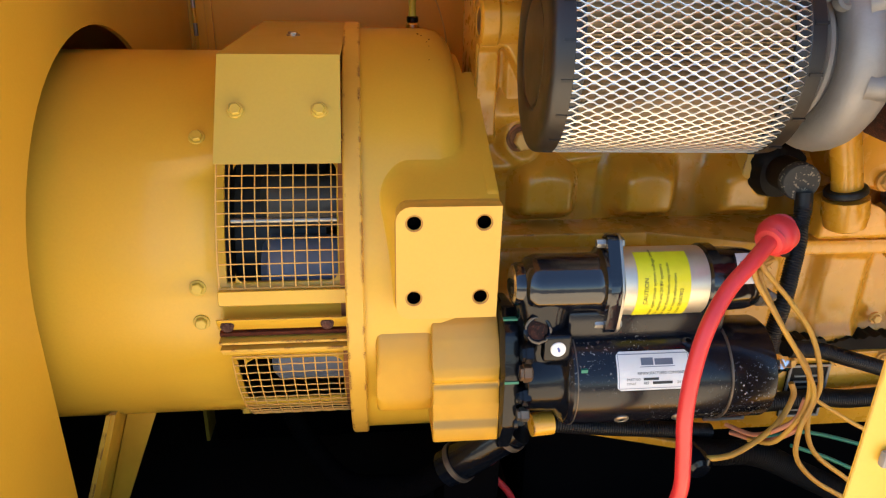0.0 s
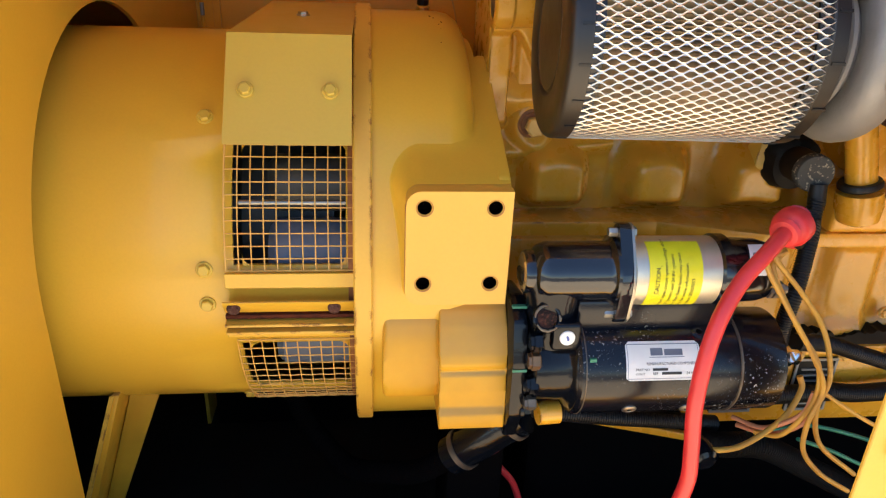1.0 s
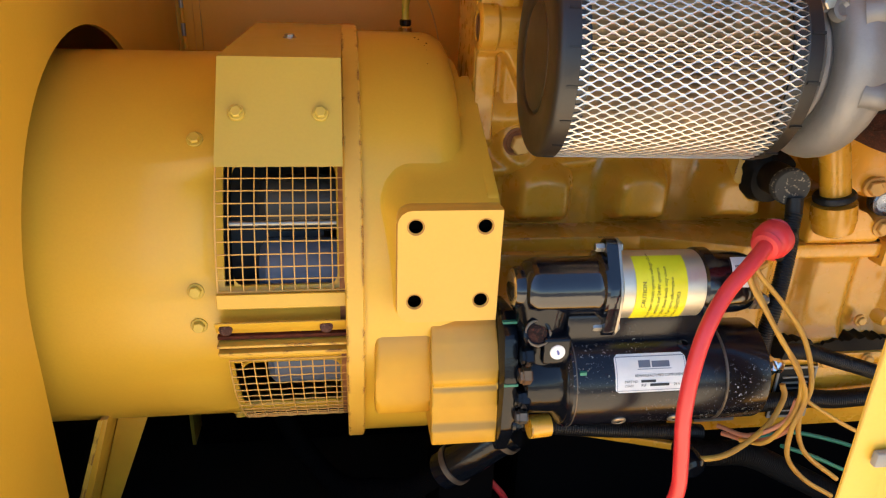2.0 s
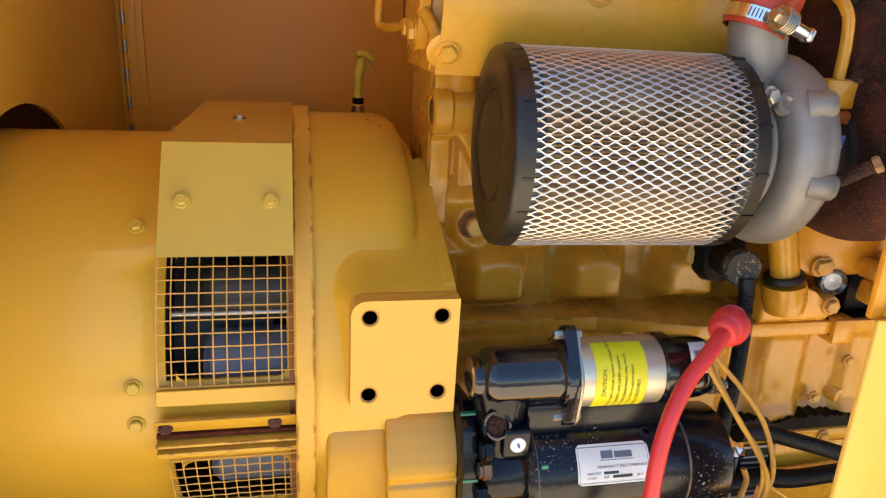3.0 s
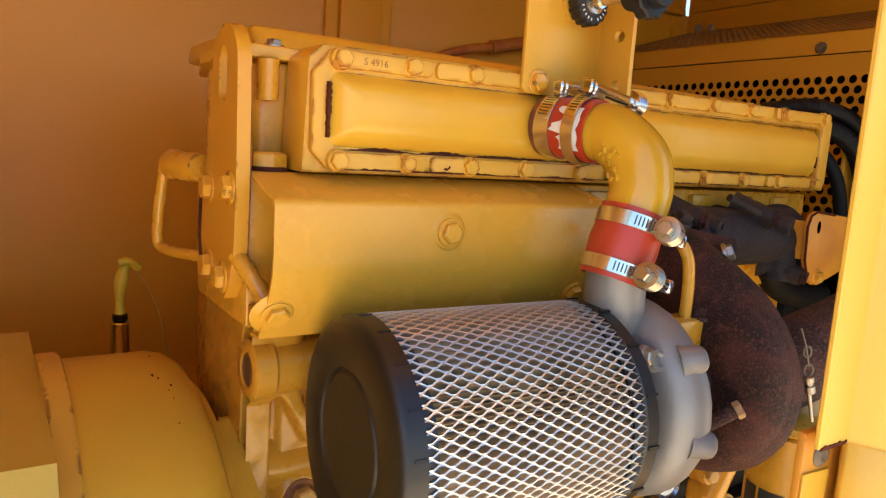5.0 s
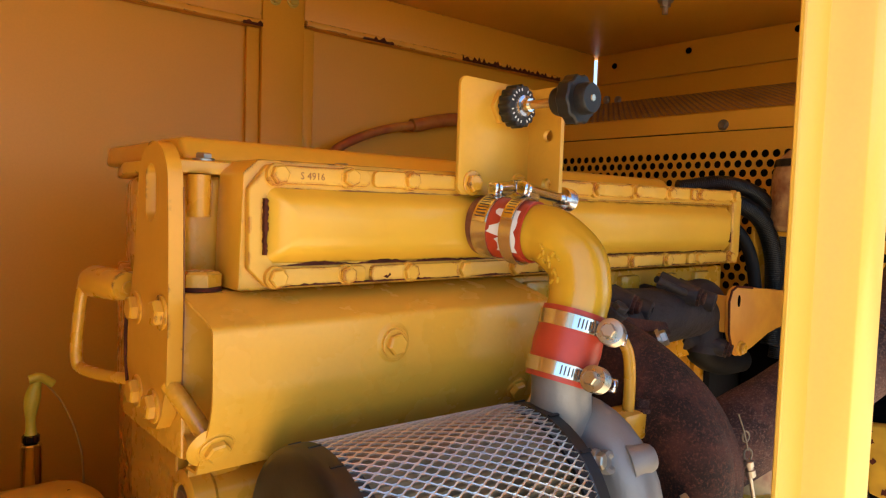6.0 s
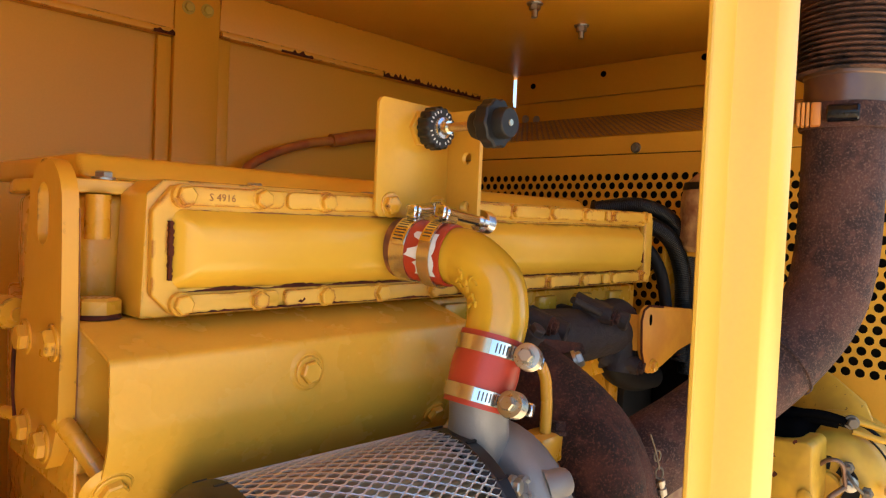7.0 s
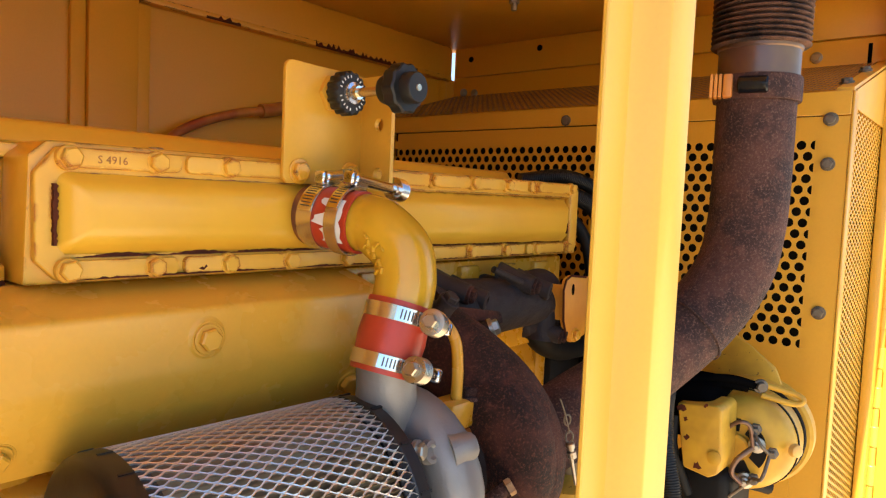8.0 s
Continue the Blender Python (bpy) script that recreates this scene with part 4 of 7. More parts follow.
part("bolt_recess", bm, M_edge, eng, "brown ring painting the shadowed seat round the bolt")
# ledge and crankcase
bm = bmesh.new()
box(bm, (0.165, 0.985, 1.088), (0.50, 1.06, 1.112), 0.004, 2)
prism(bm, [(0.40, 0.99), (0.56, 0.935), (1.15, 0.935), (1.15, 1.06), (0.40, 1.06)], "xy", 1.0885, 1.1125, 0.004, 2)
box(bm, (0.79, 0.925, 1.075), (0.83, 0.96, 1.118), 0.006, 2)
part("ledge", bm, M_eng, eng)
# Sheet's black combines grime with the shadow lying on the ledge.
bm = bmesh.new()
box(bm, (0.735, 0.942, 1.1125), (1.14, 1.04, 1.1155), 0.001, 1)
part("grime", bm, M_dark, eng, "black sheet on the ledge, grime and shadow in one colour")
# Box added in black as the shadow under the cooler plate.
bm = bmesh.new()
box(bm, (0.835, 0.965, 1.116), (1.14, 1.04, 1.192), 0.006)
part("recess_shade_box", bm, M_dark, eng, "black box painting the shadow below the cooler plate")
bm = bmesh.new()
box(bm, (0.18, 0.975, 0.93), (1.15, 1.06, 1.09), 0.006)
part("crankcase", bm, M_block, eng)
def crank_depth(x, z):
    """Soft upright pilasters in the crankcase wall."""
    y = 0.972
    for c, w in ((0.585, 0.045), (0.735, 0.040), (0.90, 0.045)):
        y -= 0.020 * (1 - smooth_step(w - 0.012, w + 0.016, abs(x - c)))
    y -= 0.006 * smooth_step(1.070, 1.092, z) + 0.010 * (1 - smooth_step(0.935, 0.965, z))
    return y + 0.0015 * noise.noise(Vector((x * 30, z * 30, 8.0)))
bm = bmesh.new()
field(bm, 0.45, 1.12, 150, 0.915, 1.0945, 50, crank_depth)
part("crankcase_wall", bm, M_block, eng, smooth=80)
bm = bmesh.new()
lathe(bm, (0.862, 0.985, 0.966), (0.1, -1, -0.1), [(0, 0.028), (0.020, 0.020), (0.030, 0.015), (0.031, 0.009), (0.020, 0.008), (0.020, 0.0005)], 24)
part("hollow_boss", bm, M_block, eng)
bm = bmesh.new()
rnd = random.Random(21)
gx_ = np.linspace(0.60, 1.05, 110)
prism(bm, [(x, 0.9185) for x in gx_] + [(x, 0.936 + 0.010 * noise.noise(Vector((x * 28, 2, 0))) + 0.006 * rnd.random()) for x in gx_[::-1]], "xz", 0.9350, 0.965)
part("gasket", bm, M_dark, eng, "black oozing gasket sealant")
bm = bmesh.new()
box(bm, (0.20, 0.93, 0.895), (1.15, 1.4, 0.918), 0.005)
part("pan_flange", bm, M_eng, eng)
# Matt black stands in for the darkness round the oil pan.
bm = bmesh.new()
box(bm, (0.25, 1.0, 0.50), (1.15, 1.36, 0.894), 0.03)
part("oil_pan", bm, M_deep_black, eng, "oil pan painted black for the shade below the engine")
for bx in (0.66, 0.74, 0.82, 0.90):
    bolt(eng, (bx, 0.928, 0.905), (0, -1, 0), 0.008, 0.007)
for (bx, bz) in ((0.60, 1.06), (0.86, 1.03), (0.81, 0.965)):
    bolt(eng, (bx, 0.955, bz), (0, -1, 0), 0.007, 0.007)
bm = bmesh.new()
box(bm, (0.50, 0.9305, 0.775), (1.14, 0.985, 0.8945), 0.004)
part("skirt", bm, M_eng, eng)
for xa in (0.53, 0.66):
    bm = bmesh.new()
    box(bm, (xa, 0.926, 0.80), (xa + 0.07, 0.93, 0.90), 0.001)
    pl = part("data_plate", bm, M_dark, eng, "black data plate with a pale border")
    bm = bmesh.new()
    for lo, hi in (((0, 0), (0.07, 0.004)), ((0, 0.096), (0.07, 0.1)), ((0, 0.004), (0.004, 0.096)), ((0.066, 0.004), (0.07, 0.096))):
        box(bm, (xa + lo[0], 0.9235, 0.80 + lo[1]), (xa + hi[0], 0.9258, 0.80 + hi[1]))
    for k in range(7):
        box(bm, (xa + 0.012, 0.9235, 0.812 + 0.011 * k), (xa + 0.058, 0.9258, 0.815 + 0.011 * k))
    part("plate_print", bm, M_grey, pl)
brace = thing("brace_bar", (0.19, 0.96, 0.80), "thin yellow brace bar running down from the engine mount", "brace")
bm = bmesh.new()
prism(bm, [(0.185, 0.822), (0.62, 0.713), (0.62, 0.700), (0.185, 0.806)], "xz", 0.945, 0.957, 0.002)
part("bar", bm, M_eng, brace)
# base rails and engine mount, painted matt black for the dark down there
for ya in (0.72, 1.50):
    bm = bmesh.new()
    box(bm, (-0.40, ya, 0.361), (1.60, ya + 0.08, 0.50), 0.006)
    plain("base_rail", bm, M_deep_black, "base rail on the floor pan, blackened to paint shade", "rail", group="base rails")
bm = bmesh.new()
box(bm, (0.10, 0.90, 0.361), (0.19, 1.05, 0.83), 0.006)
plain("engine_mount", bm, M_deep_black, "engine mount leg on the floor, blackened to paint shade", "mount")

# cylinder head
head = thing("cylinder_head", (0.62, 1.2, 1.47), "yellow cylinder head under the valve cover", "engine")
bm = bmesh.new()
prism(bm, [(0.137, 1.0), (0.137, 1.19), (0.187, 1.40), (1.16, 1.40), (1.16, 1.0)], "xy", 1.468, 1.632, 0.005)
part("head_casting", bm, M_eng, head)
bm = bmesh.new()
prism(bm, [(0.160, 1.050), (0.145, 1.075), (0.145, 1.19), (0.190, 1.37), (1.15, 1.37), (1.15, 1.050)], "xy", 1.633, 1.7495, 0.010, 3)
cyl(bm, (0.168, 1.040, 1.706), (0.168, 1.040, 1.749), 0.0115, seg=16)
cyl(bm, (0.225, 1.052, 1.634), (0.225, 1.052, 1.749), 0.014, seg=16)
part("rocker_base", bm, M_eng, head)
bolt(head, (0.163, 1.022, 1.637), (0, 0, 1), 0.0190, 0.015, M_eng, washer=False, name="plug", turn=20)
bm = bmesh.new()
lathe(bm, (0.163, 1.022, 1.6325), (0, 0, 1), [(0, 0.0215), (0.002, 0.0210), (0.0045, 0.019)], 26)
part("plug_washer", bm, M_scab, head, "dark grimy washer")
bm = bmesh.new()
tube(bm, [(0.128, 1.005, 1.545), (0.136, 0.985, 1.528), (0.150, 0.966, 1.500)], 0.009)
lathe(bm, (0.140, 1.0, 1.482), (1, 0, 0), [(0, 0.012), (0.05, 0.012)], 16)
part("spout", bm, M_eng, head)
for x in (0.61, 0.72, 0.83, 0.94, 1.05):
    bm = bmesh.new()
    box(bm, (x, 0.990, 1.596), (x + 0.050, 1.01, 1.624), 0.004, 2)
    part("port_boss", bm, M_eng, head)

# valve cover
vc = thing("valve_cover", (0.6, 1.2, 1.757), "yellow pressed valve cover with a bolted rim", "cover")
bm = bmesh.new()
prism(bm, [(0.135, 1.040), (0.135, 1.19), (0.182, 1.385), (1.16, 1.385), (1.16, 1.040)], "xy", 1.750, 1.764, 0.003, 2)
part("rim", bm, M_man, vc)
bm = bmesh.new()
prism(bm, [(1.075, 1.765), (1.095, 1.792), (1.37, 1.792), (1.39, 1.765)], "yz", 0.165, 1.10, 0.008, 3)
part("top", bm, M_man, vc)
for x in (0.18, 0.349, 0.52, 0.69, 0.86, 1.03):
    bolt(vc, (x, 1.06, 1.765), (0, 0, 1), 0.008, 0.008, M_steel)

# intake manifold cover, bolted in short raised bars
man = thing("intake_manifold", (0.65, 0.98, 1.635), "yellow cast intake manifold with a bolted rim", "manifold")
bm = bmesh.new()
prism(bm, [(0.186, 1.634), (0.190, 1.752), (0.206, 1.766), (1.160, 1.773), (1.160, 1.637)], "xz", 0.983, 1.045, 0.003, 2)
part("body", bm, M_man, man)
bm = bmesh.new()
prism(bm, [(0.191, 1.736), (0.211, 1.761), (1.162, 1.771), (1.162, 1.744), (0.219, 1.737), (0.2055, 1.723), (0.2055, 1.672), (0.216, 1.660), (1.162, 1.661), (1.162, 1.639), (0.211, 1.638), (0.192, 1.657)], "xz", 0.972, 0.9828, 0.0025, 3)
part("rim", bm, M_manrim, man, "rusty-edged rim of the cover")
bm = bmesh.new()
pillow(bm, 0.2095, 1.6630, 1.1200, 1.7385, 0.011, [(0.985, -0.004), (0.9755, -0.004), (0.9735, -0.001), (0.969, 0.003), (0.9635, 0.0075), (0.9585, 0.013), (0.9555, 0.020), (0.9545, 0.029)], 8)
part("raised_box", bm, M_box, man, "raised box with rust in the groove round it", smooth=80)
bm = bmesh.new()
lathe(bm, (0.4935, 0.956, 1.7035), (0.19, -0.98, 0), [(-0.004, 0.0362), (0.001, 0.0352), (0.004, 0.0345), (0.008, 0.0335)], 48, shut=False)
part("port", bm, M_edge, man, "rust-edged port under the coupling", smooth=80)
rnd = random.Random(5)
bm = bmesh.new()
zs = np.linspace(1.671, 1.727, 26)
prism(bm, [(0.2050 + 0.0012 * rnd.random(), z) for z in zs] + [(0.2080 + 0.0022 * rnd.random(), z) for z in zs[::-1]], "xz", 0.9668, 0.975)
part("rust_scab", bm, M_scab, man, "dark rust in the groove")
for xa, xb, z, h in ((0.275, 0.296, 1.6600, 0.0010), (0.405, 0.462, 1.6606, 0.0018)):
    bm = bmesh.new()
    xs_ = np.linspace(xa, xb, 26)
    prism(bm, [(x, z) for x in xs_] + [(x, z + 0.0004 + h * rnd.random()) for x in xs_[::-1]], "xz", 0.9704, 0.975)
    part("rust_scab", bm, M_scab, man)
bm = bmesh.new()
prism(bm, [(1.096, 1.680), (1.0975, 1.692), (1.0992, 1.697), (1.1000, 1.686), (1.0988, 1.678)], "xz", 0.9538, 0.958)
part("rust_scab", bm, M_scab, man)
bm = bmesh.new()
prism(bm, [(0.349, 1.6445), (0.353, 1.6465), (0.355, 1.645), (0.3575, 1.6485), (0.3588, 1.6465), (0.354, 1.6428)], "xz", 0.9651, 0.968)
part("rust_scab", bm, M_scab, man)
for z, y, tall, cut, seed in ((1.6388, 0.9654, 0.0032, 0.15, 3.0), (1.6590, 0.9712, 0.0034, -0.1, 7.0), (1.7365, 0.9712, 0.0020, 0.25, 11.0)):
    bm = bmesh.new()
    xs_ = np.linspace(0.222, 1.10, 260)
    lows = [z + 0.0035 * (x - 0.219) * (3.2 if z > 1.7 else 1.0) for x in xs_]
    tops = [q + 0.0002 + tall * max(0.0, 0.55 + noise.noise(Vector((x * 24, seed, 0))) - cut + 0.5 * noise.noise(Vector((x * 150, seed, 2)))) * (1.35 - 0.8 * x) for q, x in zip(lows, xs_)]
    prism(bm, list(zip(xs_, lows)) + list(zip(xs_, tops))[::-1], "xz", y, 0.9735)
    part("rust_seam", bm, M_scab if z < 1.7 else M_edge, man, "ragged rust along the rim")
def rim_z(x, side):
    return 1.751 + 0.0115 * (x - 0.219) if side > 0 else 1.648 + 0.0035 * (x - 0.219)
BARS = {1: ((0.208, 0.3285), (0.3340, 0.618), (0.626, 0.716), (0.735, 0.812), (0.830, 0.906), (0.924, 0.977), (0.984, 0.999), (1.015, 1.119)),
        -1: ((0.208, 0.3265), (0.3335, 0.604), (0.612, 0.708), (0.728, 0.809), (0.828, 0.906), (0.924, 0.975), (0.983, 1.002), (1.020, 1.111))}
HEADS = {1: (0.219, 0.302, 0.384, 0.725, 0.821, 0.915, 1.007, 1.127), -1: (0.219, 0.301, 0.386, 0.469, 0.558, 0.718, 0.819, 0.915, 1.011, 1.119)}
for side in (1, -1):
    for k, x in enumerate(HEADS[side]):
        z = rim_z(x, side)
        bolt(man, (x, 0.9652, z), (0, -1, 0), 0.0088, 0.0075, M_manrim, washer=False, turn=17 * k)
        bm = bmesh.new()
        lathe(bm, (x, 0.9722, z), (0, -1, 0), [(0, 0.0118), (0.0062, 0.0116), (0.0074, 0.0104)], 24)
        part("bolt_seat", bm, M_manrim, man)
    for xa, xb in BARS[side]:
        bm = bmesh.new()
        outline_ = round_rect(0, -0.0090, xb - xa, 0.0090, min(0.0060, (xb - xa) * 0.4), 4)
        prism(bm, [(xa + p, rim_z(xa + p, side) + q) for p, q in outline_], "xz", 0.9660, 0.9735, 0.0016, 2)
        part("rim_bar", bm, M_manrim, man)
letters("S 4916", 0.0105, M_print, pose(0.243, 0.9655, 1.7475, 90, 0, 0), man)

bm = bmesh.new()
prism(bm, [(1.131, 1.650), (1.150, 1.640), (1.1625, 1.652), (1.1625, 1.758), (1.150, 1.771), (1.131, 1.758)], "xz", 0.9690, 0.9826, 0.004, 3)
part("rim_end", bm, M_manrim, man)

# heat shield
sh = thing("heat_shield", (0.35, 0.94, 1.46), "smooth yellow folded sheet heat shield", "heat shield")
bm = bmesh.new()
pf = [(1.0, 1.629), (0.930, 1.6085), (0.9275, 1.6065), (0.9265, 1.603), (0.9255, 1.555), (0.9262, 1.543), (0.929, 1.531), (0.934, 1.519), (0.962, 1.470), (0.985, 1.468)]
pb = [(0.985, 1.4655), (0.9595, 1.4675), (0.931, 1.5175), (0.926, 1.530), (0.9232, 1.542), (0.923, 1.555), (0.924, 1.604), (0.925, 1.608), (0.929, 1.6115), (1.0, 1.632)]
prism(bm, pf + pb, "yz", 0.138, 0.585)
part("sheet", bm, M_shield, sh, smooth=40)
for x, y, z, in ((0.334, 0.9225, 1.578), (0.150, 0.9445, 1.4965), (0.545, 0.9445, 1.4965)):
    nrm = (0, -1, 0) if z > 1.55 else (0, -0.868, -0.496)
    bm = bmesh.new()
    lathe(bm, (x, y + 0.002, z), nrm, [(0, 0.026), (0.001, 0.021), (0.0035, 0.018), (0.0035, 0.001)], 28, shut=False)
    part("dimple", bm, M_shield, sh)
    bolt(sh, Vector((x, y, z)) + Vector(nrm) * 0.002, nrm, 0.011, 0.009, M_shield)

# lifting plate and loop
lift = thing("lifting_plate", (0.12, 1.06, 1.48), "thick yellow lifting plate with an oval eye", "lifting eye")
bm = bmesh.new()
EY, EZ = 1.046, 1.729
eye = [(EY + 0.015 * math.cos(radians(a)), EZ + (0.014 if a <= 180 else -0.014) + 0.015 * math.sin(radians(a))) for a in list(range(0, 181, 15)) + list(range(181, 360, 15))]
pts = [(1.010, 1.512), (0.996, 1.545), (0.992, 1.62), (0.994, 1.70), (0.996, 1.735)] + [(1.041 - 0.045 * math.cos(radians(a)), 1.737 + 0.043 * math.sin(radians(a))) for a in range(15, 181, 15)] + [(1.098, 1.66), (1.118, 1.60), (1.122, 1.545), (1.108, 1.512), (1.06, 1.492)]
start = min(range(len(eye)), key=lambda k: eye[k][1])
loop_eye = eye[start:] + eye[:start + 1]
prism(bm, pts + [(EY, 1.4925)] + loop_eye + [(EY - 0.0002, 1.4925), (1.026, 1.496)], "yz", 0.122, 0.1362)
part("plate", bm, M_lift, lift, smooth=25)
for y, z in ((1.012, 1.614), (1.088, 1.609), (1.084, 1.522), (1.032, 1.518)):
    bolt(lift, (0.122, y, z), (-1, 0, 0), 0.012, 0.010, M_eng)
bm = bmesh.new()
tube(bm, [(0.1215, 1.1225, 1.600), (0.1215, 1.1255, 1.575), (0.1215, 1.124, 1.550), (0.1215, 1.118, 1.525)], 0.0020, 8)
part("rust_line", bm, M_scab, lift, "dark rust along the plate's edge")
bm = bmesh.new()
tube(bm, [(0.1364, 1.0065, 1.515), (0.1364, 0.9948, 1.545), (0.1364, 0.9918, 1.62), (0.1364, 0.9936, 1.70), (0.1364, 0.9956, 1.735)], 0.0007, 6)
part("edge_line", bm, M_edge, lift, "thin rusty line on the plate edge")
loop = thing("loop_bar", (0.1, 1.2, 1.5), "yellow bent bar loop behind the lifting plate", "bar")
bm = bmesh.new()
tube(bm, [(0.124, 1.120, 1.626), (0.110, 1.165, 1.627), (0.102, 1.205, 1.624), (0.099, 1.216, 1.612), (0.096, 1.228, 1.56), (0.096, 1.229, 1.530), (0.100, 1.220, 1.521), (0.110, 1.185, 1.520), (0.128, 1.125, 1.524)], 0.0068, per=6)
part("bar", bm, M_eng, loop)
bm = bmesh.new()
lathe(bm, (0.120, 1.122, 1.628), (-0.20, 0.75, 0), [(0, 0.015), (0.010, 0.017), (0.062, 0.018), (0.072, 0.014), (0.076, 0.006)], 22)
part("knuckle", bm, M_eng, loop)


# ---- air filter ----
FA, FB = Vector((0.190, 0.850, 1.396)), Vector((0.443, 0.838, 1.396))
fax = (FB - FA).normalized()
FL = (FB - FA).length
fil = thing("air_filter", (0.31, 0.845, 1.28), "round air filter with expanded-metal sleeve and black end cap", "air filter")
bm = bmesh.new()
RF = 0.1145
lathe(bm, FA, fax, [(-0.0035, 0.0005), (-0.0035, 0.061), (-0.0020, 0.0625), (-0.0005, 0.0635), (-0.0005, 0.0655), (-0.0030, 0.0668), (-0.0045, 0.069), (-0.0045, 0.1065), (-0.0038, 0.1100), (-0.0022, RF - 0.0016), (0.0002, RF + 0.0002), (0.0035, RF + 0.0012), (0.0185, RF + 0.0016), (0.0195, RF - 0.0008), (0.0300, RF - 0.0008), (0.0300, 0.09)], 110, shut=False)
cap = part("end_cap", bm, M_cap, fil, "black moulded rubber end cap")
fn, fu, fv = axes(fax)
def on_filter(d, a, r):
    return FA + fn * d + (fu * math.cos(a) + fv * math.sin(a)) * r
for k in range(18):
    bm = bmesh.new()
    a = 2 * math.pi * (k + 0.35) / 18
    q = [on_filter(0.006, a - 0.012, RF + 0.0022), on_filter(0.006, a + 0.012, RF + 0.0022), on_filter(0.0182, a + 0.012, RF + 0.0026), on_filter(0.0182, a - 0.012, RF + 0.0026)]
    q2 = [p - (p - on_filter(0.015, a, 0)).normalized() * 0.004 for p in q]
    vs = [bm.verts.new(p) for p in q + q2]
    for f in ((0, 1, 2, 3), (4, 5, 6, 7), (0, 1, 5, 4), (1, 2, 6, 5), (2, 3, 7, 6), (3, 0, 4, 7)):
        bm.faces.new([vs[i] for i in f])
    part("mould_tab", bm, M_rub, cap)
bm = bmesh.new()
NU, NV = 12, 70
PU = (FL - 0.018) / (NU - 0.5)
PV = 2 * math.pi * RF / NV
diamond_sheet(bm, lambda u, v, d: on_filter(0.0205 + u, v / RF, RF + 0.0005 + d), NU, NV, PU, PV, 0.00135, 0.0012)
part("mesh_sleeve", bm, M_mesh, fil, "galvanised expanded-metal sleeve", smooth=20)
bm = bmesh.new()
npl = 120
rings = []
for d in (0.02, FL + 0.004):
    rings.append([bm.verts.new(on_filter(d, 2 * math.pi * i / (2 * npl), 0.1105 if i % 2 else 0.0985)) for i in range(2 * npl)])
for i in range(2 * npl):
    j = (i + 1) % (2 * npl)
    bm.faces.new((rings[0][i], rings[0][j], rings[1][j], rings[1][i]))
part("paper_pleats", bm, M_paper, fil, "tan pleated filter paper", smooth=0)
bm = bmesh.new()
lathe(bm, FB, fax, [(-0.006, RF - 0.004), (-0.006, RF - 0.0006), (0.008, RF - 0.0004), (0.010, RF + 0.0016), (0.025, RF + 0.0012), (0.0275, RF - 0.002), (0.029, 0.105), (0.032, 0.096), (0.036, 0.084), (0.038, 0.078), (0.052, 0.076), (0.052, 0.05)], 72, shut=False)
boot = part("rubber_boot", bm, M_cap, fil, "black rubber outlet boot")
bm = bmesh.new()
lathe(bm, FB, fax, [(0.036, 0.078), (0.036, 0.0805), (0.047, 0.0805), (0.047, 0.078)], 60, shut=False)
part("band_clamp", bm, M_dull, boot)
for k in range(14):
    bm = bmesh.new()
    a = 2 * math.pi * (k + 0.1) / 14
    q = [on_filter(FL + d, a + w, RF + h) for h in (-0.002, 0.0030) for d, w in ((0.012, -0.014), (0.026, -0.014), (0.026, 0.014), (0.012, 0.014))]
    vs = [bm.verts.new(p) for p in q]
    for f in ((0, 1, 2, 3), (4, 5, 6, 7), (0, 1, 5, 4), (1, 2, 6, 5), (2, 3, 7, 6), (3, 0, 4, 7)):
        bm.faces.new([vs[i] for i in f])
    part("mould_tab", bm, M_rub, boot)
bm = bmesh.new()
cyl(bm, (0.468, 0.778, 1.474), (0.474, 0.760, 1.471), 0.007, seg=14)
part("clamp_screw", bm, M_chrome, boot)
bolt(fil, (0.474, 0.759, 1.471), (0.3, -1, 0.1), 0.0080, 0.009, M_steel, name="clamp_bolt")

# ---- turbocharger ----
turbo = thing("turbocharger", (0.6, 0.835, 1.28), "turbocharger with grey aluminium compressor and rust-brown turbine", "turbocharger")
TC = Vector((0.52, 0.835, 1.397))
bm = bmesh.new()
pts, n = [], 30
for i in range(n + 1):
    a = radians(100 - 330 * i / n)
    rr = 0.0865
    pts.append(TC + Vector((0.011, -rr * math.cos(a), rr * math.sin(a))))
tube(bm, pts, lambda w: 0.0235 + 0.0105 * (1 - w), 24, smooth=False)
lathe(bm, TC + Vector((-0.035, 0, 0)), (1, 0, 0), [(0, 0.060), (0.001, 0.080), (0.003, 0.0835), (0.008, 0.0835), (0.012, 0.078), (0.020, 0.073), (0.026, 0.080), (0.06, 0.1), (0.072, 0.098), (0.078, 0.085), (0.08, 0.05)], 64)
tube(bm, [(0.520, 0.850, 1.44), (0.508, 0.838, 1.475), (0.494, 0.825, 1.515), (0.488, 0.821, 1.553)], lambda w: 0.042 - 0.009 * min(1.0, w * 1.4), 24)
comp = part("compressor_housing", bm, M_alu, turbo, "grey cast aluminium compressor housing", smooth=50)
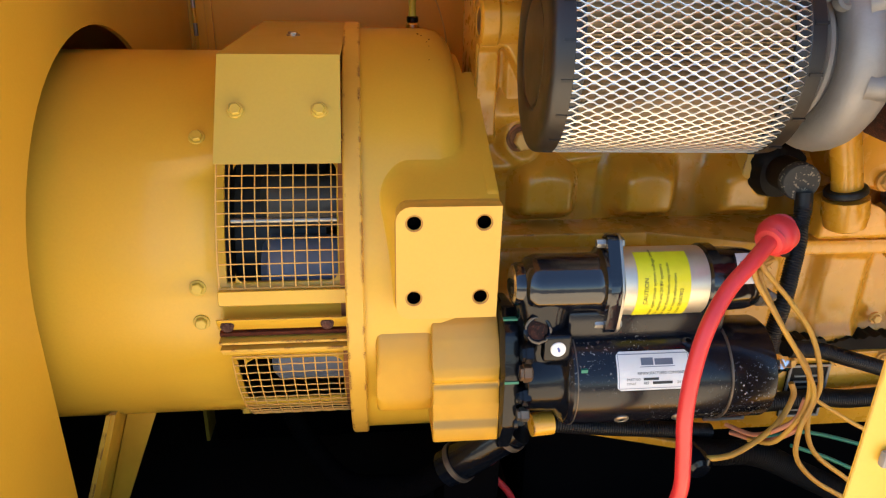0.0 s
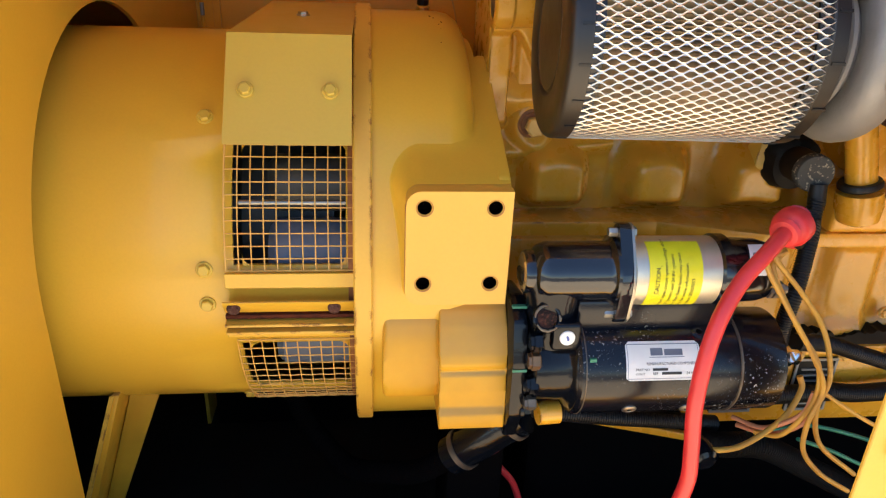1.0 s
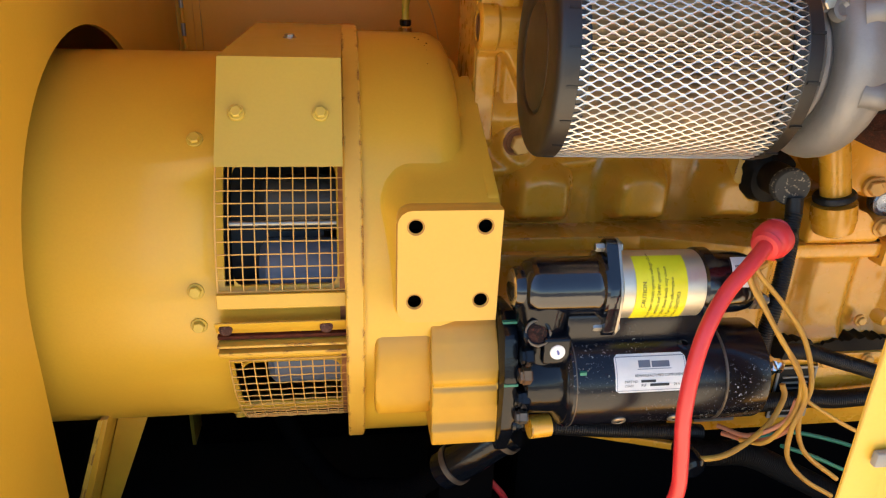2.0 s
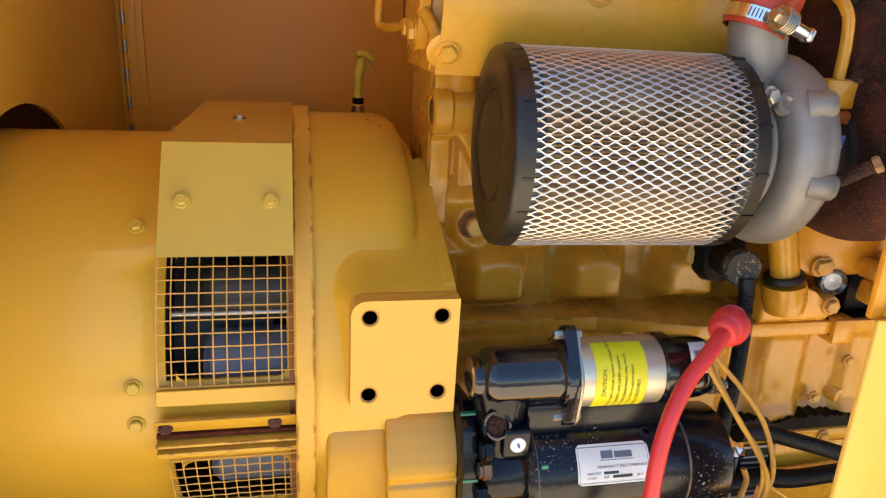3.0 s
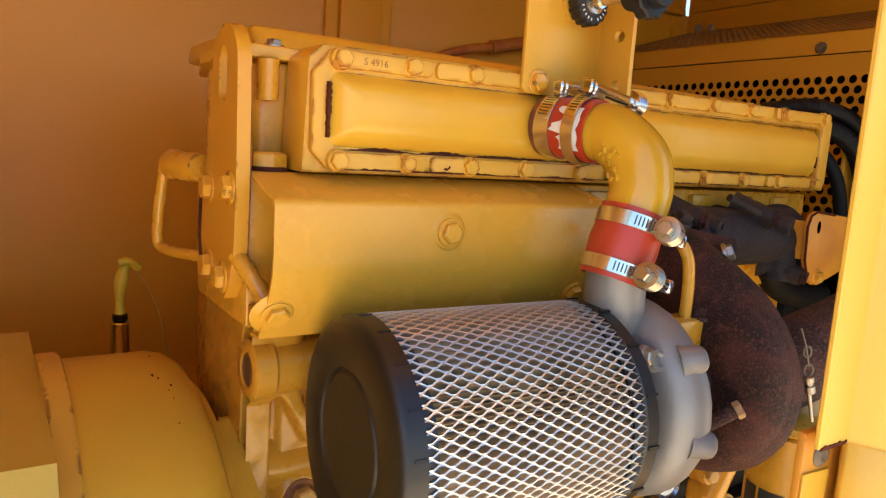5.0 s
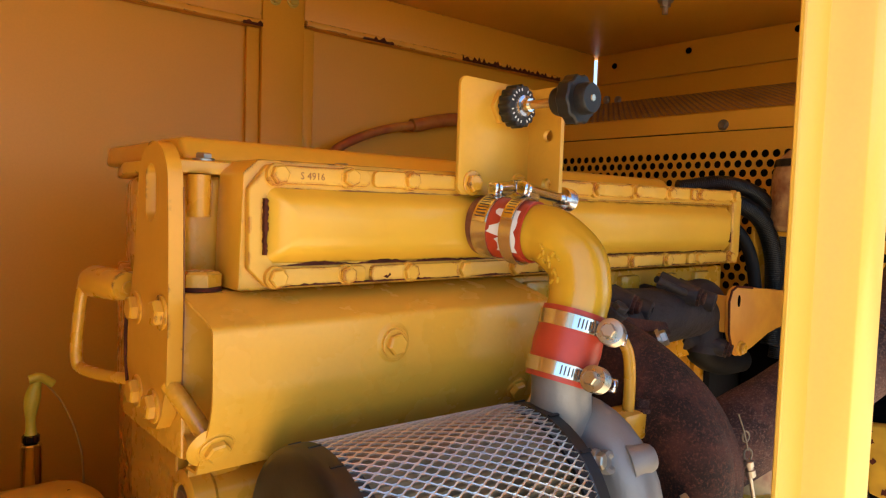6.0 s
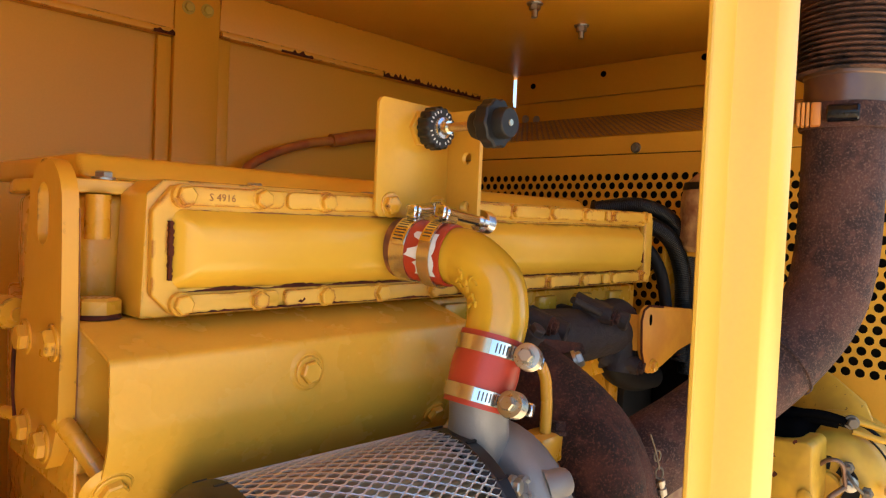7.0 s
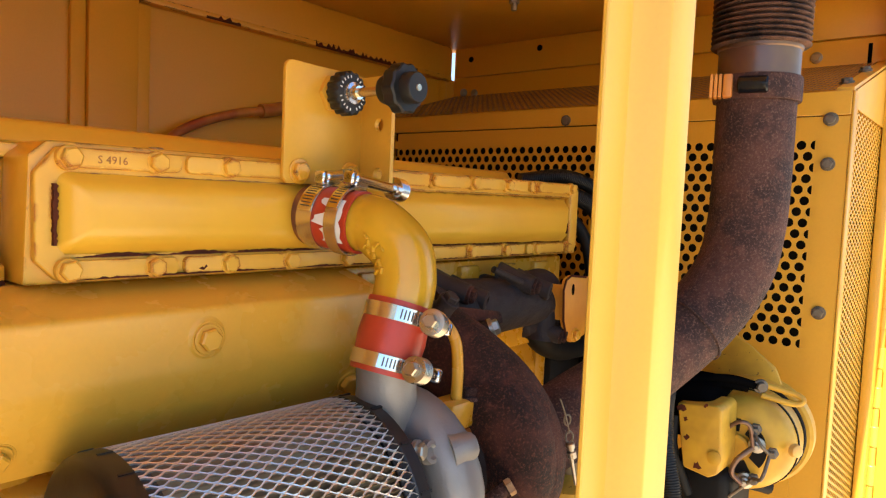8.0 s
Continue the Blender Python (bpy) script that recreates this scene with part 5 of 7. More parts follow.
for cx, cy, cz, d in ((0.530, 0.745, 1.464, (0.75, -0.55, 0.25)), (0.537, 0.728, 1.378, (0.8, -0.6, -0.1))):
    bm = bmesh.new()
    d = Vector(d).normalized()
    lathe(bm, Vector((cx, cy, cz)) - d * 0.012, d, [(0.0, 0.0195), (0.008, 0.0170), (0.014, 0.0160), (0.022, 0.0150), (0.0265, 0.0128), (0.0292, 0.009), (0.0302, 0.001)], 24)
    part("lug", bm, M_alu, comp, smooth=70)
bm = bmesh.new()
lathe(bm, (0.497, 0.766, 1.462), (0.1, -1, 0.3), [(0, 0.013), (0.008, 0.012), (0.009, 0.008), (0.006, 0.005)], 18)
part("cast_mark", bm, M_alu, comp)
bm = bmesh.new()
lathe(bm, (0.555, 0.835, 1.397), (1, 0, 0), [(0, 0.09), (0.01, 0.092), (0.014, 0.06), (0.06, 0.055), (0.07, 0.08)], 40)
part("bearing_housing", bm, M_iron, turbo)
TAG = Vector((0.008, 0.030, -0.006))
bm = bmesh.new()
box(bm, (0.557, 0.737, 1.404), (0.580, 0.7385, 1.436), 0.0005, 1, m=Matrix.Translation((0.5685 + TAG.x, 0.738 + TAG.y, 1.42 + TAG.z)) @ Matrix.Rotation(radians(8), 4, "Y") @ Matrix.Translation((-0.5685, -0.738, -1.42)))
tag = part("data_tag", bm, M_tag, turbo, "blue and white data tag")
bm = bmesh.new()
for k in range(3):
    box(bm, (0.560, 0.7358, 1.409 + 0.006 * k), (0.574 + 0.002 * k, 0.7368, 1.4115 + 0.006 * k), m=Matrix.Translation(TAG))
part("tag_print", bm, M_lab, tag)
bm = bmesh.new()
lathe(bm, Vector((0.566, 0.739, 1.42)) + TAG, (0.2, 1, 0), [(0, 0.012), (0.03, 0.02), (0.05, 0.03)], 18)
part("tag_boss", bm, M_iron, turbo)
bm = bmesh.new()
pts = []
for i in range(27):
    a = radians(80 - 320 * i / 26)
    pts.append(Vector((0.665, 0.835 - 0.075 * math.cos(a) * 1.0, 1.405 + 0.075 * math.sin(a))))
tube(bm, pts, lambda w: 0.052 - 0.014 * w, 24, smooth=False)
lathe(bm, (0.62, 0.835, 1.405), (1, 0, 0), [(0, 0.05), (0.0, 0.09), (0.03, 0.1), (0.09, 0.09), (0.12, 0.06), (0.13, 0.058)], 48)
part("turbine_housing", bm, M_turb, turbo, "rust-brown cast iron turbine housing", smooth=60)
bm = bmesh.new()
tube(bm, [(0.655, 0.955, 1.548), (0.662, 0.90, 1.535), (0.672, 0.850, 1.505), (0.682, 0.802, 1.462), (0.688, 0.777, 1.41), (0.682, 0.782, 1.362), (0.668, 0.82, 1.338), (0.655, 0.87, 1.335)], lambda w: 0.050 + 0.016 * math.sin(w * 3.1) - 0.006 * w, 28, per=6)
part("inlet_elbow", bm, M_turb, turbo, "rusted exhaust elbow into the turbine", smooth=60)
for x, y, z, nrm in ((0.727, 0.852, 1.556, (0.5, -0.7, 0.4)), (0.64, 0.86, 1.60, (0.1, -0.6, 0.8))):
    bm = bmesh.new()
    lathe(bm, Vector((x, y, z)) - Vector(nrm) * 0.03, nrm, [(0, 0.015), (0.028, 0.013)], 16)
    part("stud_boss", bm, M_iron, turbo)
    bolt(turbo, (x, y, z), nrm, 0.010, 0.010, M_steel if z < 1.58 else M_iron)
bm = bmesh.new()
tube(bm, [(0.570, 0.775, 1.362), (0.590, 0.753, 1.382), (0.607, 0.736, 1.400)], 0.0082)
part("turbine_stud", bm, M_rust, turbo)
bolt(turbo, (0.607, 0.735, 1.400), (0.60, -0.55, 0.5), 0.0092, 0.008, M_rtank, washer=False)
bm = bmesh.new()
box(bm, (-0.062, -0.030, -0.010), (0.062, 0.030, 0.010), 0.005, 2, m=Matrix.Translation((0.715, 0.896, 1.560)) @ Matrix.Rotation(radians(9), 4, "Y") @ Matrix.Rotation(radians(-28), 4, "X"))
part("inlet_flange", bm, M_turb, turbo, "thick burnt flange")
# oil feed line on the bearing housing
oil = thing("oil_feed_line", (0.605, 0.81, 1.46), "yellow oil feed tube with a bolted flange", "pipe")
bm = bmesh.new()
tube(bm, [(0.600, 0.81, 1.49), (0.600, 0.81, 1.53), (0.597, 0.815, 1.565), (0.585, 0.835, 1.588), (0.56, 0.87, 1.59), (0.54, 0.90, 1.58)], 0.0070)
part("tube", bm, M_eng, oil)
bm = bmesh.new()
box(bm, (0.575, 0.795, 1.455), (0.635, 0.835, 1.490), 0.006, 2)
part("flange", bm, M_eng, oil)
bm = bmesh.new()
box(bm, (0.580, 0.798, 1.432), (0.630, 0.833, 1.4545), 0.006, 2)
part("flange_base", bm, M_rhose, oil, "rusty lower flange")
bolt(oil, (0.622, 0.805, 1.490), (0, 0, 1), 0.010, 0.012, M_rust)

# ---- charge-air pipe with hose couplings ----
def clamp(parent, at, axis, r, screw, flip=1, big=0.0150, wide=0.013, mat=M_gold, longer=0.0, spring=None, slide=0.0, side=1):
    """A spring-loaded band clamp: band, bridge, bolt, and a stack of washers at one end."""
    axis = Vector(axis).normalized()
    bm = bmesh.new()
    lathe(bm, Vector(at) - axis * wide / 2, axis, [(0, r), (0, r + 0.0014), (wide, r + 0.0014), (wide, r)], 48, shut=False)
    band = part("clamp_band", bm, mat, parent, "plated spring clamp band")
    s = Vector(screw).normalized()
    s = (s - axis * s.dot(axis)).normalized()
    tng = axis.cross(s) * flip
    c = Vector(at) + s * (r + 0.010) + tng * slide
    def on_band(deg, lift_, along):
        return Vector(at) + (s * math.cos(radians(deg)) + tng * side * math.sin(radians(deg))) * (r + lift_) + axis * along
    bm = bmesh.new()
    rings = [[bm.verts.new(on_band(d, h, w)) for h, w in ((0.0015, -wide * 0.46), (0.0026, -wide * 0.46), (0.0026, wide * 0.46), (0.0015, wide * 0.46))] for d in range(14, 75, 4)]
    for a, b in zip(rings, rings[1:]):
        for k in range(4):
            bm.faces.new((a[k], a[(k + 1) % 4], b[(k + 1) % 4], b[k]))
    bm.faces.new(rings[0])
    bm.faces.new(rings[-1])
    tang = part("clamp_tang", bm, M_chrome, band, "bright slotted end of the band")
    for d0 in range(22, 66, 6):
        bm = bmesh.new()
        vs = [bm.verts.new(on_band(d, 0.0028, w)) for d, w in ((d0, -wide * 0.30), (d0 + 2.2, -wide * 0.34), (d0 + 2.2, wide * 0.30), (d0, wide * 0.34))]
        low_ = [bm.verts.new(on_band(d, 0.0016, w)) for d, w in ((d0, -wide * 0.30), (d0 + 2.2, -wide * 0.34), (d0 + 2.2, wide * 0.30), (d0, wide * 0.34))]
        bm.faces.new(vs)
        for k in range(4):
            bm.faces.new((vs[k], vs[(k + 1) % 4], low_[(k + 1) % 4], low_[k]))
        part("slot", bm, M_seam, band)
    bm = bmesh.new()
    cyl(bm, c - tng * 0.034, c + tng * (0.012 + longer), 0.0045, seg=12)
    cyl(bm, c - tng * 0.024, c + tng * (0.004 + longer), 0.0075, seg=16, bev=0.002)
    box(bm, (-0.013, -0.0065, -0.005), (0.013, 0.0065, 0.004), 0.002, 1, m=Matrix.Translation(c - s * 0.005 - tng * 0.012) @ Matrix((tng, axis, s)).transposed().to_4x4())
    box(bm, (-0.004, -0.0075, -0.008), (0.004, 0.0075, 0.008), 0.002, 1, m=Matrix.Translation(c - tng * 0.030) @ Matrix((tng, axis, s)).transposed().to_4x4())
    part("clamp_screw", bm, M_chrome, band)
    bm = bmesh.new()
    e = c + tng * (0.005 + longer)
    prof = []
    for k in range(5):
        prof += [(0.0040 * k, big * 0.60), (0.0040 * k + 0.0004, big * 0.94), (0.0040 * k + 0.0013, big), (0.0040 * k + 0.0022, big * 0.94), (0.0040 * k + 0.0027, big * 0.60)]
    lathe(bm, e, tng, prof, 28)
    lathe(bm, e + tng * 0.0190, tng, [(0, big * 0.60), (0.0014, big * 0.60)], 20)
    lathe(bm, e + tng * 0.0202, tng, [(0, big * 0.56), (0.0070, big * 0.56), (0.0085, big * 0.46)], 6)
    part("clamp_spring", bm, spring or M_washer, band, "stack of spring washers and a hexagon nut")
    return band

HA, HB = Vector((0.482, 0.821, 1.538)), Vector((0.507, 0.820, 1.613))
low = thing("hose_coupling", (0.49, 0.826, 1.545), "red silicone hose coupling with two plated clamps", "hose", "red hose couplings")
hax = (HB - HA).normalized()
bm = bmesh.new()
lathe(bm, HA, hax, [(0, 0.033), (0.0, 0.0362), (0.02, 0.0365), (0.040, 0.0380), (0.060, 0.0365), (0.079, 0.0362), (0.079, 0.033)], 48, shut=False)
part("hose", bm, M_red, low)
clamp(low, HA + hax * 0.013, hax, 0.0368, (0.26, -0.965, 0), -1, 0.0145, 0.015)
clamp(low, HA + hax * 0.065, hax, 0.0368, (0.40, -0.916, 0), -1, 0.0145, 0.016)
elb = thing("charge_air_elbow", (0.505, 0.85, 1.64), "yellow cast charge-air elbow with raised casting numbers", "pipe")
bm = bmesh.new()
EP = [HB - hax * 0.012, HB + hax * 0.01, (0.515, 0.822, 1.640), (0.518, 0.832, 1.668), (0.512, 0.856, 1.690), (0.509, 0.874, 1.697), (0.501, 0.898, 1.699)]
tube(bm, EP, lambda w: 0.0332 + 0.0015 * math.sin(w * 3.14), 32, per=8)
part("elbow", bm, M_elb, elb)
for k, (px, py, pz) in enumerate(((0.4778, 0.8488, 1.6843), (0.4801, 0.847, 1.6778), (0.4809, 0.8533, 1.6734), (0.4827, 0.8491, 1.6683), (0.4819, 0.841, 1.6716), (0.4817, 0.8354, 1.676), (0.4835, 0.8297, 1.6724), (0.484, 0.8408, 1.6637), (0.4828, 0.8338, 1.6577), (0.4825, 0.8307, 1.6553), (0.4816, 0.8265, 1.6492), (0.4832, 0.8354, 1.647))):
    bm = bmesh.new()
    box(bm, (-0.0028, -0.0014, -0.0036), (0.0028, 0.0014, 0.0036), 0.0009, 2, m=Matrix.Translation((px, py, pz)) @ Matrix.Rotation(0.7 * (k % 3 - 1), 4, "X"))
    part("cast_bar", bm, M_elb, elb)
upr = thing("hose_coupling", (0.49, 0.93, 1.70), "short red silicone coupling with a torn white sticker", "hose", "red hose couplings")
UA, UB = Vector((0.503, 0.881, 1.698)), Vector((0.4885, 0.950, 1.704))
uax = (UB - UA).normalized()
bm = bmesh.new()
lathe(bm, UA, uax, [(0, 0.033), (0, 0.0362), (0.068, 0.0362), (0.068, 0.033)], 48, shut=False)
part("hose", bm, M_red, upr)
clamp(upr, UA + uax * 0.018, uax, 0.0386, (0.10, 0, 1), 1, 0.0150, wide=0.016, longer=0.060, spring=M_chrome, slide=0.016, side=-1)
clamp(upr, UA + uax * 0.056, uax, 0.0366, (-0.10, 0, 1), 1, 0.0085, wide=0.021, longer=0.004, spring=M_chrome, slide=0.022, side=-1)
bm = bmesh.new()
_, uu, uv = axes(uax)
edge_in, edge_out = [], []
for k in range(15):
    a = radians(140 + 80 * k / 14)
    rr = 0.0376
    edge_in.append(bm.verts.new(UA + uax * (0.004 + 0.006 * abs(noise.noise(Vector((k * 0.8, 4, 0))))) + (uu * math.cos(a) + uv * math.sin(a)) * rr))
    edge_out.append(bm.verts.new(UA + uax * (0.032 + 0.022 * noise.noise(Vector((k * 0.9, 0.3, 0)))) + (uu * math.cos(a) + uv * math.sin(a)) * rr))
for k in range(14):
    bm.faces.new((edge_in[k], edge_in[k + 1], edge_out[k + 1], edge_out[k]))
part("sticker", bm, M_lab, upr, "torn white paper sticker")

# ---- throttle bracket with two knobs ----
brk = thing("control_bracket", (0.54, 0.97, 1.74), "yellow steel bracket bolted to the manifold rim", "bracket")
bm = bmesh.new()
prism(bm, [(0.449, 1.747), (0.456, 1.740), (0.574, 1.740), (0.574, 1.880)] + [(0.459 + 0.01 * math.cos(radians(a)), 1.872 + 0.01 * math.sin(radians(a))) for a in (90, 112, 135, 158, 180)], "xz", 0.9590, 0.9650, 0.0014, 2)
part("plate", bm, M_brk, brk)
bm = bmesh.new()
for zc in (1.757, 1.818):
    zl, zh = (1.742, 1.7875) if zc < 1.79 else (1.7875, 1.878)
    poly = [(0.905, zl), (0.9589, zl), (0.9589, zh), (0.905, zh)]
    holed(bm, poly, (0.926, zc), 0.0072, 0.0, 0.006)
for v in bm.verts:
    v.co = Vector((0.5680 + v.co.y, v.co.x, v.co.z))
part("flange", bm, M_brk, brk)
bolt(brk, (0.472, 0.959, 1.7545), (0, -1, 0), 0.0105, 0.009, M_eng)
bolt(brk, (0.552, 0.959, 1.7555), (0, -1, 0), 0.0105, 0.009, M_eng)
KNOB = Vector((0.524, 0.949, 1.851))
knob = thing("throttle_control", (0.52, 0.9, 1.852), "two black ribbed control knobs on a steel stem", "throttle control")
def ribbed(bm, at, axis, r, h, ribs=16):
    n, u, v = axes(axis)
    rings = []
    m = ribs * 4
    for d, s in ((0, 0.93), (0.002, 1), (h - 0.002, 1), (h, 0.93)):
        rings.append([bm.verts.new(Vector(at) + n * d + (u * math.cos(2 * math.pi * k / m) + v * math.sin(2 * math.pi * k / m)) * r * s * (1 if k % 4 < 2 else 0.93)) for k in range(m)])
    for a, b in zip(rings, rings[1:]):
        for k in range(m):
            bm.faces.new((a[k], a[(k + 1) % m], b[(k + 1) % m], b[k]))
    bm.faces.new(rings[0])
    bm.faces.new(rings[-1])
kax = Vector((0.05, -1, 0.0))
bm = bmesh.new()
lathe(bm, (0.521, 0.9588, 1.851), (0, -1, 0), [(0, 0.0235), (0.006, 0.0235), (0.007, 0.021)], 6)
part("jam_nut", bm, M_brk, knob, "yellow painted hexagon nut")
bm = bmesh.new()
ribbed(bm, KNOB, kax, 0.0265, 0.019)
ring = part("lower_knob", bm, M_rub, knob)
bm = bmesh.new()
lathe(bm, KNOB + kax * 0.019, kax, [(0, 0.014), (0.004, 0.013), (0.005, 0.009), (0.012, 0.008)], 24)
part("collar", bm, M_chrome, ring)
bm = bmesh.new()
kc = KNOB + kax * 0.0193
for k in range(22):
    a = 2 * math.pi * k / 22
    if k % 6 != 5:
        c = kc + Vector((math.cos(a), 0.05 * math.cos(a), math.sin(a))) * 0.0195
        box(bm, (-0.0007, -0.0003, -0.0016), (0.0007, 0.0003, 0.0016), m=Matrix.Translation(c) @ Matrix.Rotation(-a + math.pi / 2, 4, "Y"))
part("dial_marks", bm, M_lab, ring)
bm = bmesh.new()
cyl(bm, KNOB + kax * 0.019, KNOB + kax * 0.078, 0.0055, seg=14)
part("stem", bm, M_gold, knob)
bm = bmesh.new()
s = Vector((0.5275, 0.878, 1.8515))
lathe(bm, s, kax, [(0, 0.016), (0.012, 0.020), (0.020, 0.020)], 28)
ribbed(bm, s + kax * 0.018, kax, 0.0285, 0.018, 10)
lathe(bm, s + kax * 0.036, kax, [(0, 0.018), (0.012, 0.0175), (0.014, 0.016)], 28)
up = part("pull_knob", bm, M_rub, knob)
bm = bmesh.new()
lathe(bm, s + kax * 0.0501, kax, [(0, 0.0042), (0.0012, 0.0038), (0.0012, 0.0018)], 14)
part("cap_insert", bm, M_washer, up)

# ---- exhaust ----
exm = thing("exhaust_manifold", (0.9, 0.96, 1.52), "dark rusty cast exhaust manifold", "manifold")
bm = bmesh.new()
tube(bm, [(0.70, 0.955, 1.572), (0.76, 0.955, 1.568), (0.84, 0.958, 1.562), (0.92, 0.958, 1.560), (1.00, 0.955, 1.556), (1.04, 0.955, 1.55)], lambda w: 0.036 + 0.010 * math.sin(min(1.0, w * 1.25) * 3.1), 28, per=10)
part("casting", bm, M_iron, exm, smooth=50)
for x in (0.76, 0.90, 1.03):
    bm = bmesh.new()
    tube(bm, [(x, 0.955, 1.570), (x, 1.0, 1.575)], 0.034, 20, smooth=False)
    part("port_runner", bm, M_iron, exm)
bm = bmesh.new()
tube(bm, [(1.00, 0.970, 1.575), (1.035, 0.968, 1.580), (1.052, 0.965, 1.560), (1.050, 0.965, 1.525)], 0.034, 22)
part("end_bend", bm, M_iron, exm, smooth=60)
for x, z, has_bolt in ((0.743, 1.592, 1), (0.790, 1.578, 0), (0.918, 1.593, 1), (0.971, 1.580, 0), (1.014, 1.500, 1)):
    bm = bmesh.new()
    lathe(bm, Vector((x, 0.915, z)) + Vector((-0.02, 0.052, 0.016)), (0.36, -0.92, -0.22), [(0, 0.024), (0.030, 0.0185), (0.046, 0.0165), (0.062, 0.0155), (0.0635, 0.013), (0.0635, 0.008), (0.053, 0.007), (0.053, 0.0004)], 20)
    part("boss", bm, M_iron, exm)
    if has_bolt:
        bolt(exm, (x + 0.003, 0.9075, z + 0.0015), (0.36, -0.92, -0.22), 0.0098, 0.009, M_turb)
bm = bmesh.new()
tube(bm, [(0.836, 0.932, 1.625), (0.868, 0.926, 1.613), (0.912, 0.920, 1.598)], 0.0055)
part("lug", bm, M_iron, exm)
bm = bmesh.new()
tube(bm, [(1.00, 0.955, 1.575), (1.012, 0.948, 1.55), (1.012, 0.945, 1.52), (1.008, 0.945, 1.49)], 0.028, 18)
part("outlet", bm, M_iron, exm, smooth=60)
sup = thing("support_bracket", (1.2, 0.93, 1.47), "yellow support bracket with rusty edges", "bracket")
bm = bmesh.new()
prism(bm, [(1.008, 1.530), (1.003, 1.585), (1.010, 1.602), (1.027, 1.609), (1.27, 1.586), (1.27, 1.535), (1.15, 1.518), (1.085, 1.500), (1.060, 1.488), (1.040, 1.488), (1.022, 1.500)], "xz", 0.901, 0.909, 0.003, 2)
box(bm, (1.009, 0.9095, 1.53), (1.017, 0.98, 1.592), 0.002)
part("plate", bm, M_sup, sup)
bm = bmesh.new()
tube(bm, [(1.020, 0.9005, 1.502), (1.0075, 0.9005, 1.530), (1.0030, 0.9005, 1.584), (1.0105, 0.9005, 1.6015), (1.027, 0.9005, 1.6080), (1.08, 0.9005, 1.603)], 0.0020, 8, smooth=False)
part("rusty_edge", bm, M_scab, sup, "rusted edge of the plate")
bm = bmesh.new()
prism(bm, [(1.036 + 0.0045 * math.cos(a), 1.583 + 0.010 * math.sin(a)) for a in np.linspace(0, 2 * math.pi, 16)[:-1]], "xz", 0.9000, 0.9020)
part("slot", bm, M_deep_black, sup, "dark slotted hole")
bolt(sup, (1.050, 0.901, 1.501), (0, -1, 0), 0.009, 0.009, M_eng)

pipe = thing("exhaust_pipe", (1.06, 0.63, 1.4), "rust-brown exhaust pipe rising to a bellows", "pipe")
bm = bmesh.new()
run = ((-0.04, 1.365), (0.05, 1.405), (0.108, 1.437), (0.152, 1.460), (0.20, 1.490), (0.25, 1.524), (0.29, 1.553), (0.325, 1.585), (0.353, 1.618), (0.373, 1.655), (0.383, 1.70), (0.388, 1.76), (0.388, 1.935))
tube(bm, [(0.73 + 0.8555 * d, 0.825 - 0.518 * d, z) for d, z in run], 0.0560, 32, per=6)
part("bent_pipe", bm, M_rust, pipe, smooth=60)
bm = bmesh.new()
s0 = Vector((0.978, 0.675, 1.553))
ax0 = Vector((0.68, -0.41, 0.60)).normalized()
lathe(bm, s0, ax0, [(0, 0.0575), (0.001, 0.0592), (0.004, 0.0592), (0.005, 0.0575)], 40, shut=False)
part("weld_seam", bm, M_rust, pipe)
bm = bmesh.new()
lathe(bm, (1.062, 0.624, 1.895), (0, 0, 1), [(0, 0.0565), (0, 0.0610), (0.003, 0.0622), (0.033, 0.0622), (0.036, 0.0610), (0.036, 0.0565)], 44, shut=False)
band = part("pipe_clamp", bm, M_rust, pipe, "heavy rusted pipe clamp")
SIDE, FRONT, PC = Vector((0.28, -0.96, 0)), Vector((-0.96, -0.28, 0)), Vector((1.062, 0.624, 1.913))
TURN = Matrix((SIDE, FRONT, Vector((0, 0, 1)))).transposed().to_4x4()
bm = bmesh.new()
box(bm, (-0.0005, -0.012, -0.017), (0.013, 0.012, 0.017), 0.003, 2, m=Matrix.Translation(PC - SIDE * 0.046 + FRONT * 0.048) @ TURN)
part("clamp_block", bm, M_rhose, band, "orange-rusted clamp block")
bm = bmesh.new()
for k in range(3):
    box(bm, (-0.0185 + 0.0060 * k, -0.011, -0.017), (-0.0137 + 0.0060 * k, 0.011, 0.017), 0.001, 1, m=Matrix.Translation(PC - SIDE * 0.046 + FRONT * 0.048) @ TURN)
part("clamp_ribs", bm, M_rhose, band, "rust-striped clamp ears")
bm = bmesh.new()
cyl(bm, PC - SIDE * 0.026 + FRONT * 0.060, PC + SIDE * 0.014 + FRONT * 0.064, 0.0125, seg=18, bev=0.002)
part("clamp_bolt", bm, M_nose, band, "dark greasy clamp bolt")
bm = bmesh.new()
lathe(bm, (1.062, 0.624, 1.925), (0, 0, 1), [(0, 0.0575), (0.044, 0.0575), (0.046, 0.0595), (0.051, 0.0600)], 44, shut=False)
part("sleeve", bm, M_heat, pipe, "heat-tinted steel sleeve")
bm = bmesh.new()
prof = []
for k in range(34):
    z = 1.975 + 0.0078 * k
    prof += [(z, 0.0600), (z + 0.0012, 0.0680), (z + 0.0030, 0.0698), (z + 0.0046, 0.0680), (z + 0.0058, 0.0600)]
lathe(bm, (1.062, 0.624, 0), (0, 0, 1), [p for p in prof if p[0] < ZC - 0.001], 44, shut=False)
part("bellows", bm, M_bell, pipe, "rust-brown ribbed exhaust bellows")
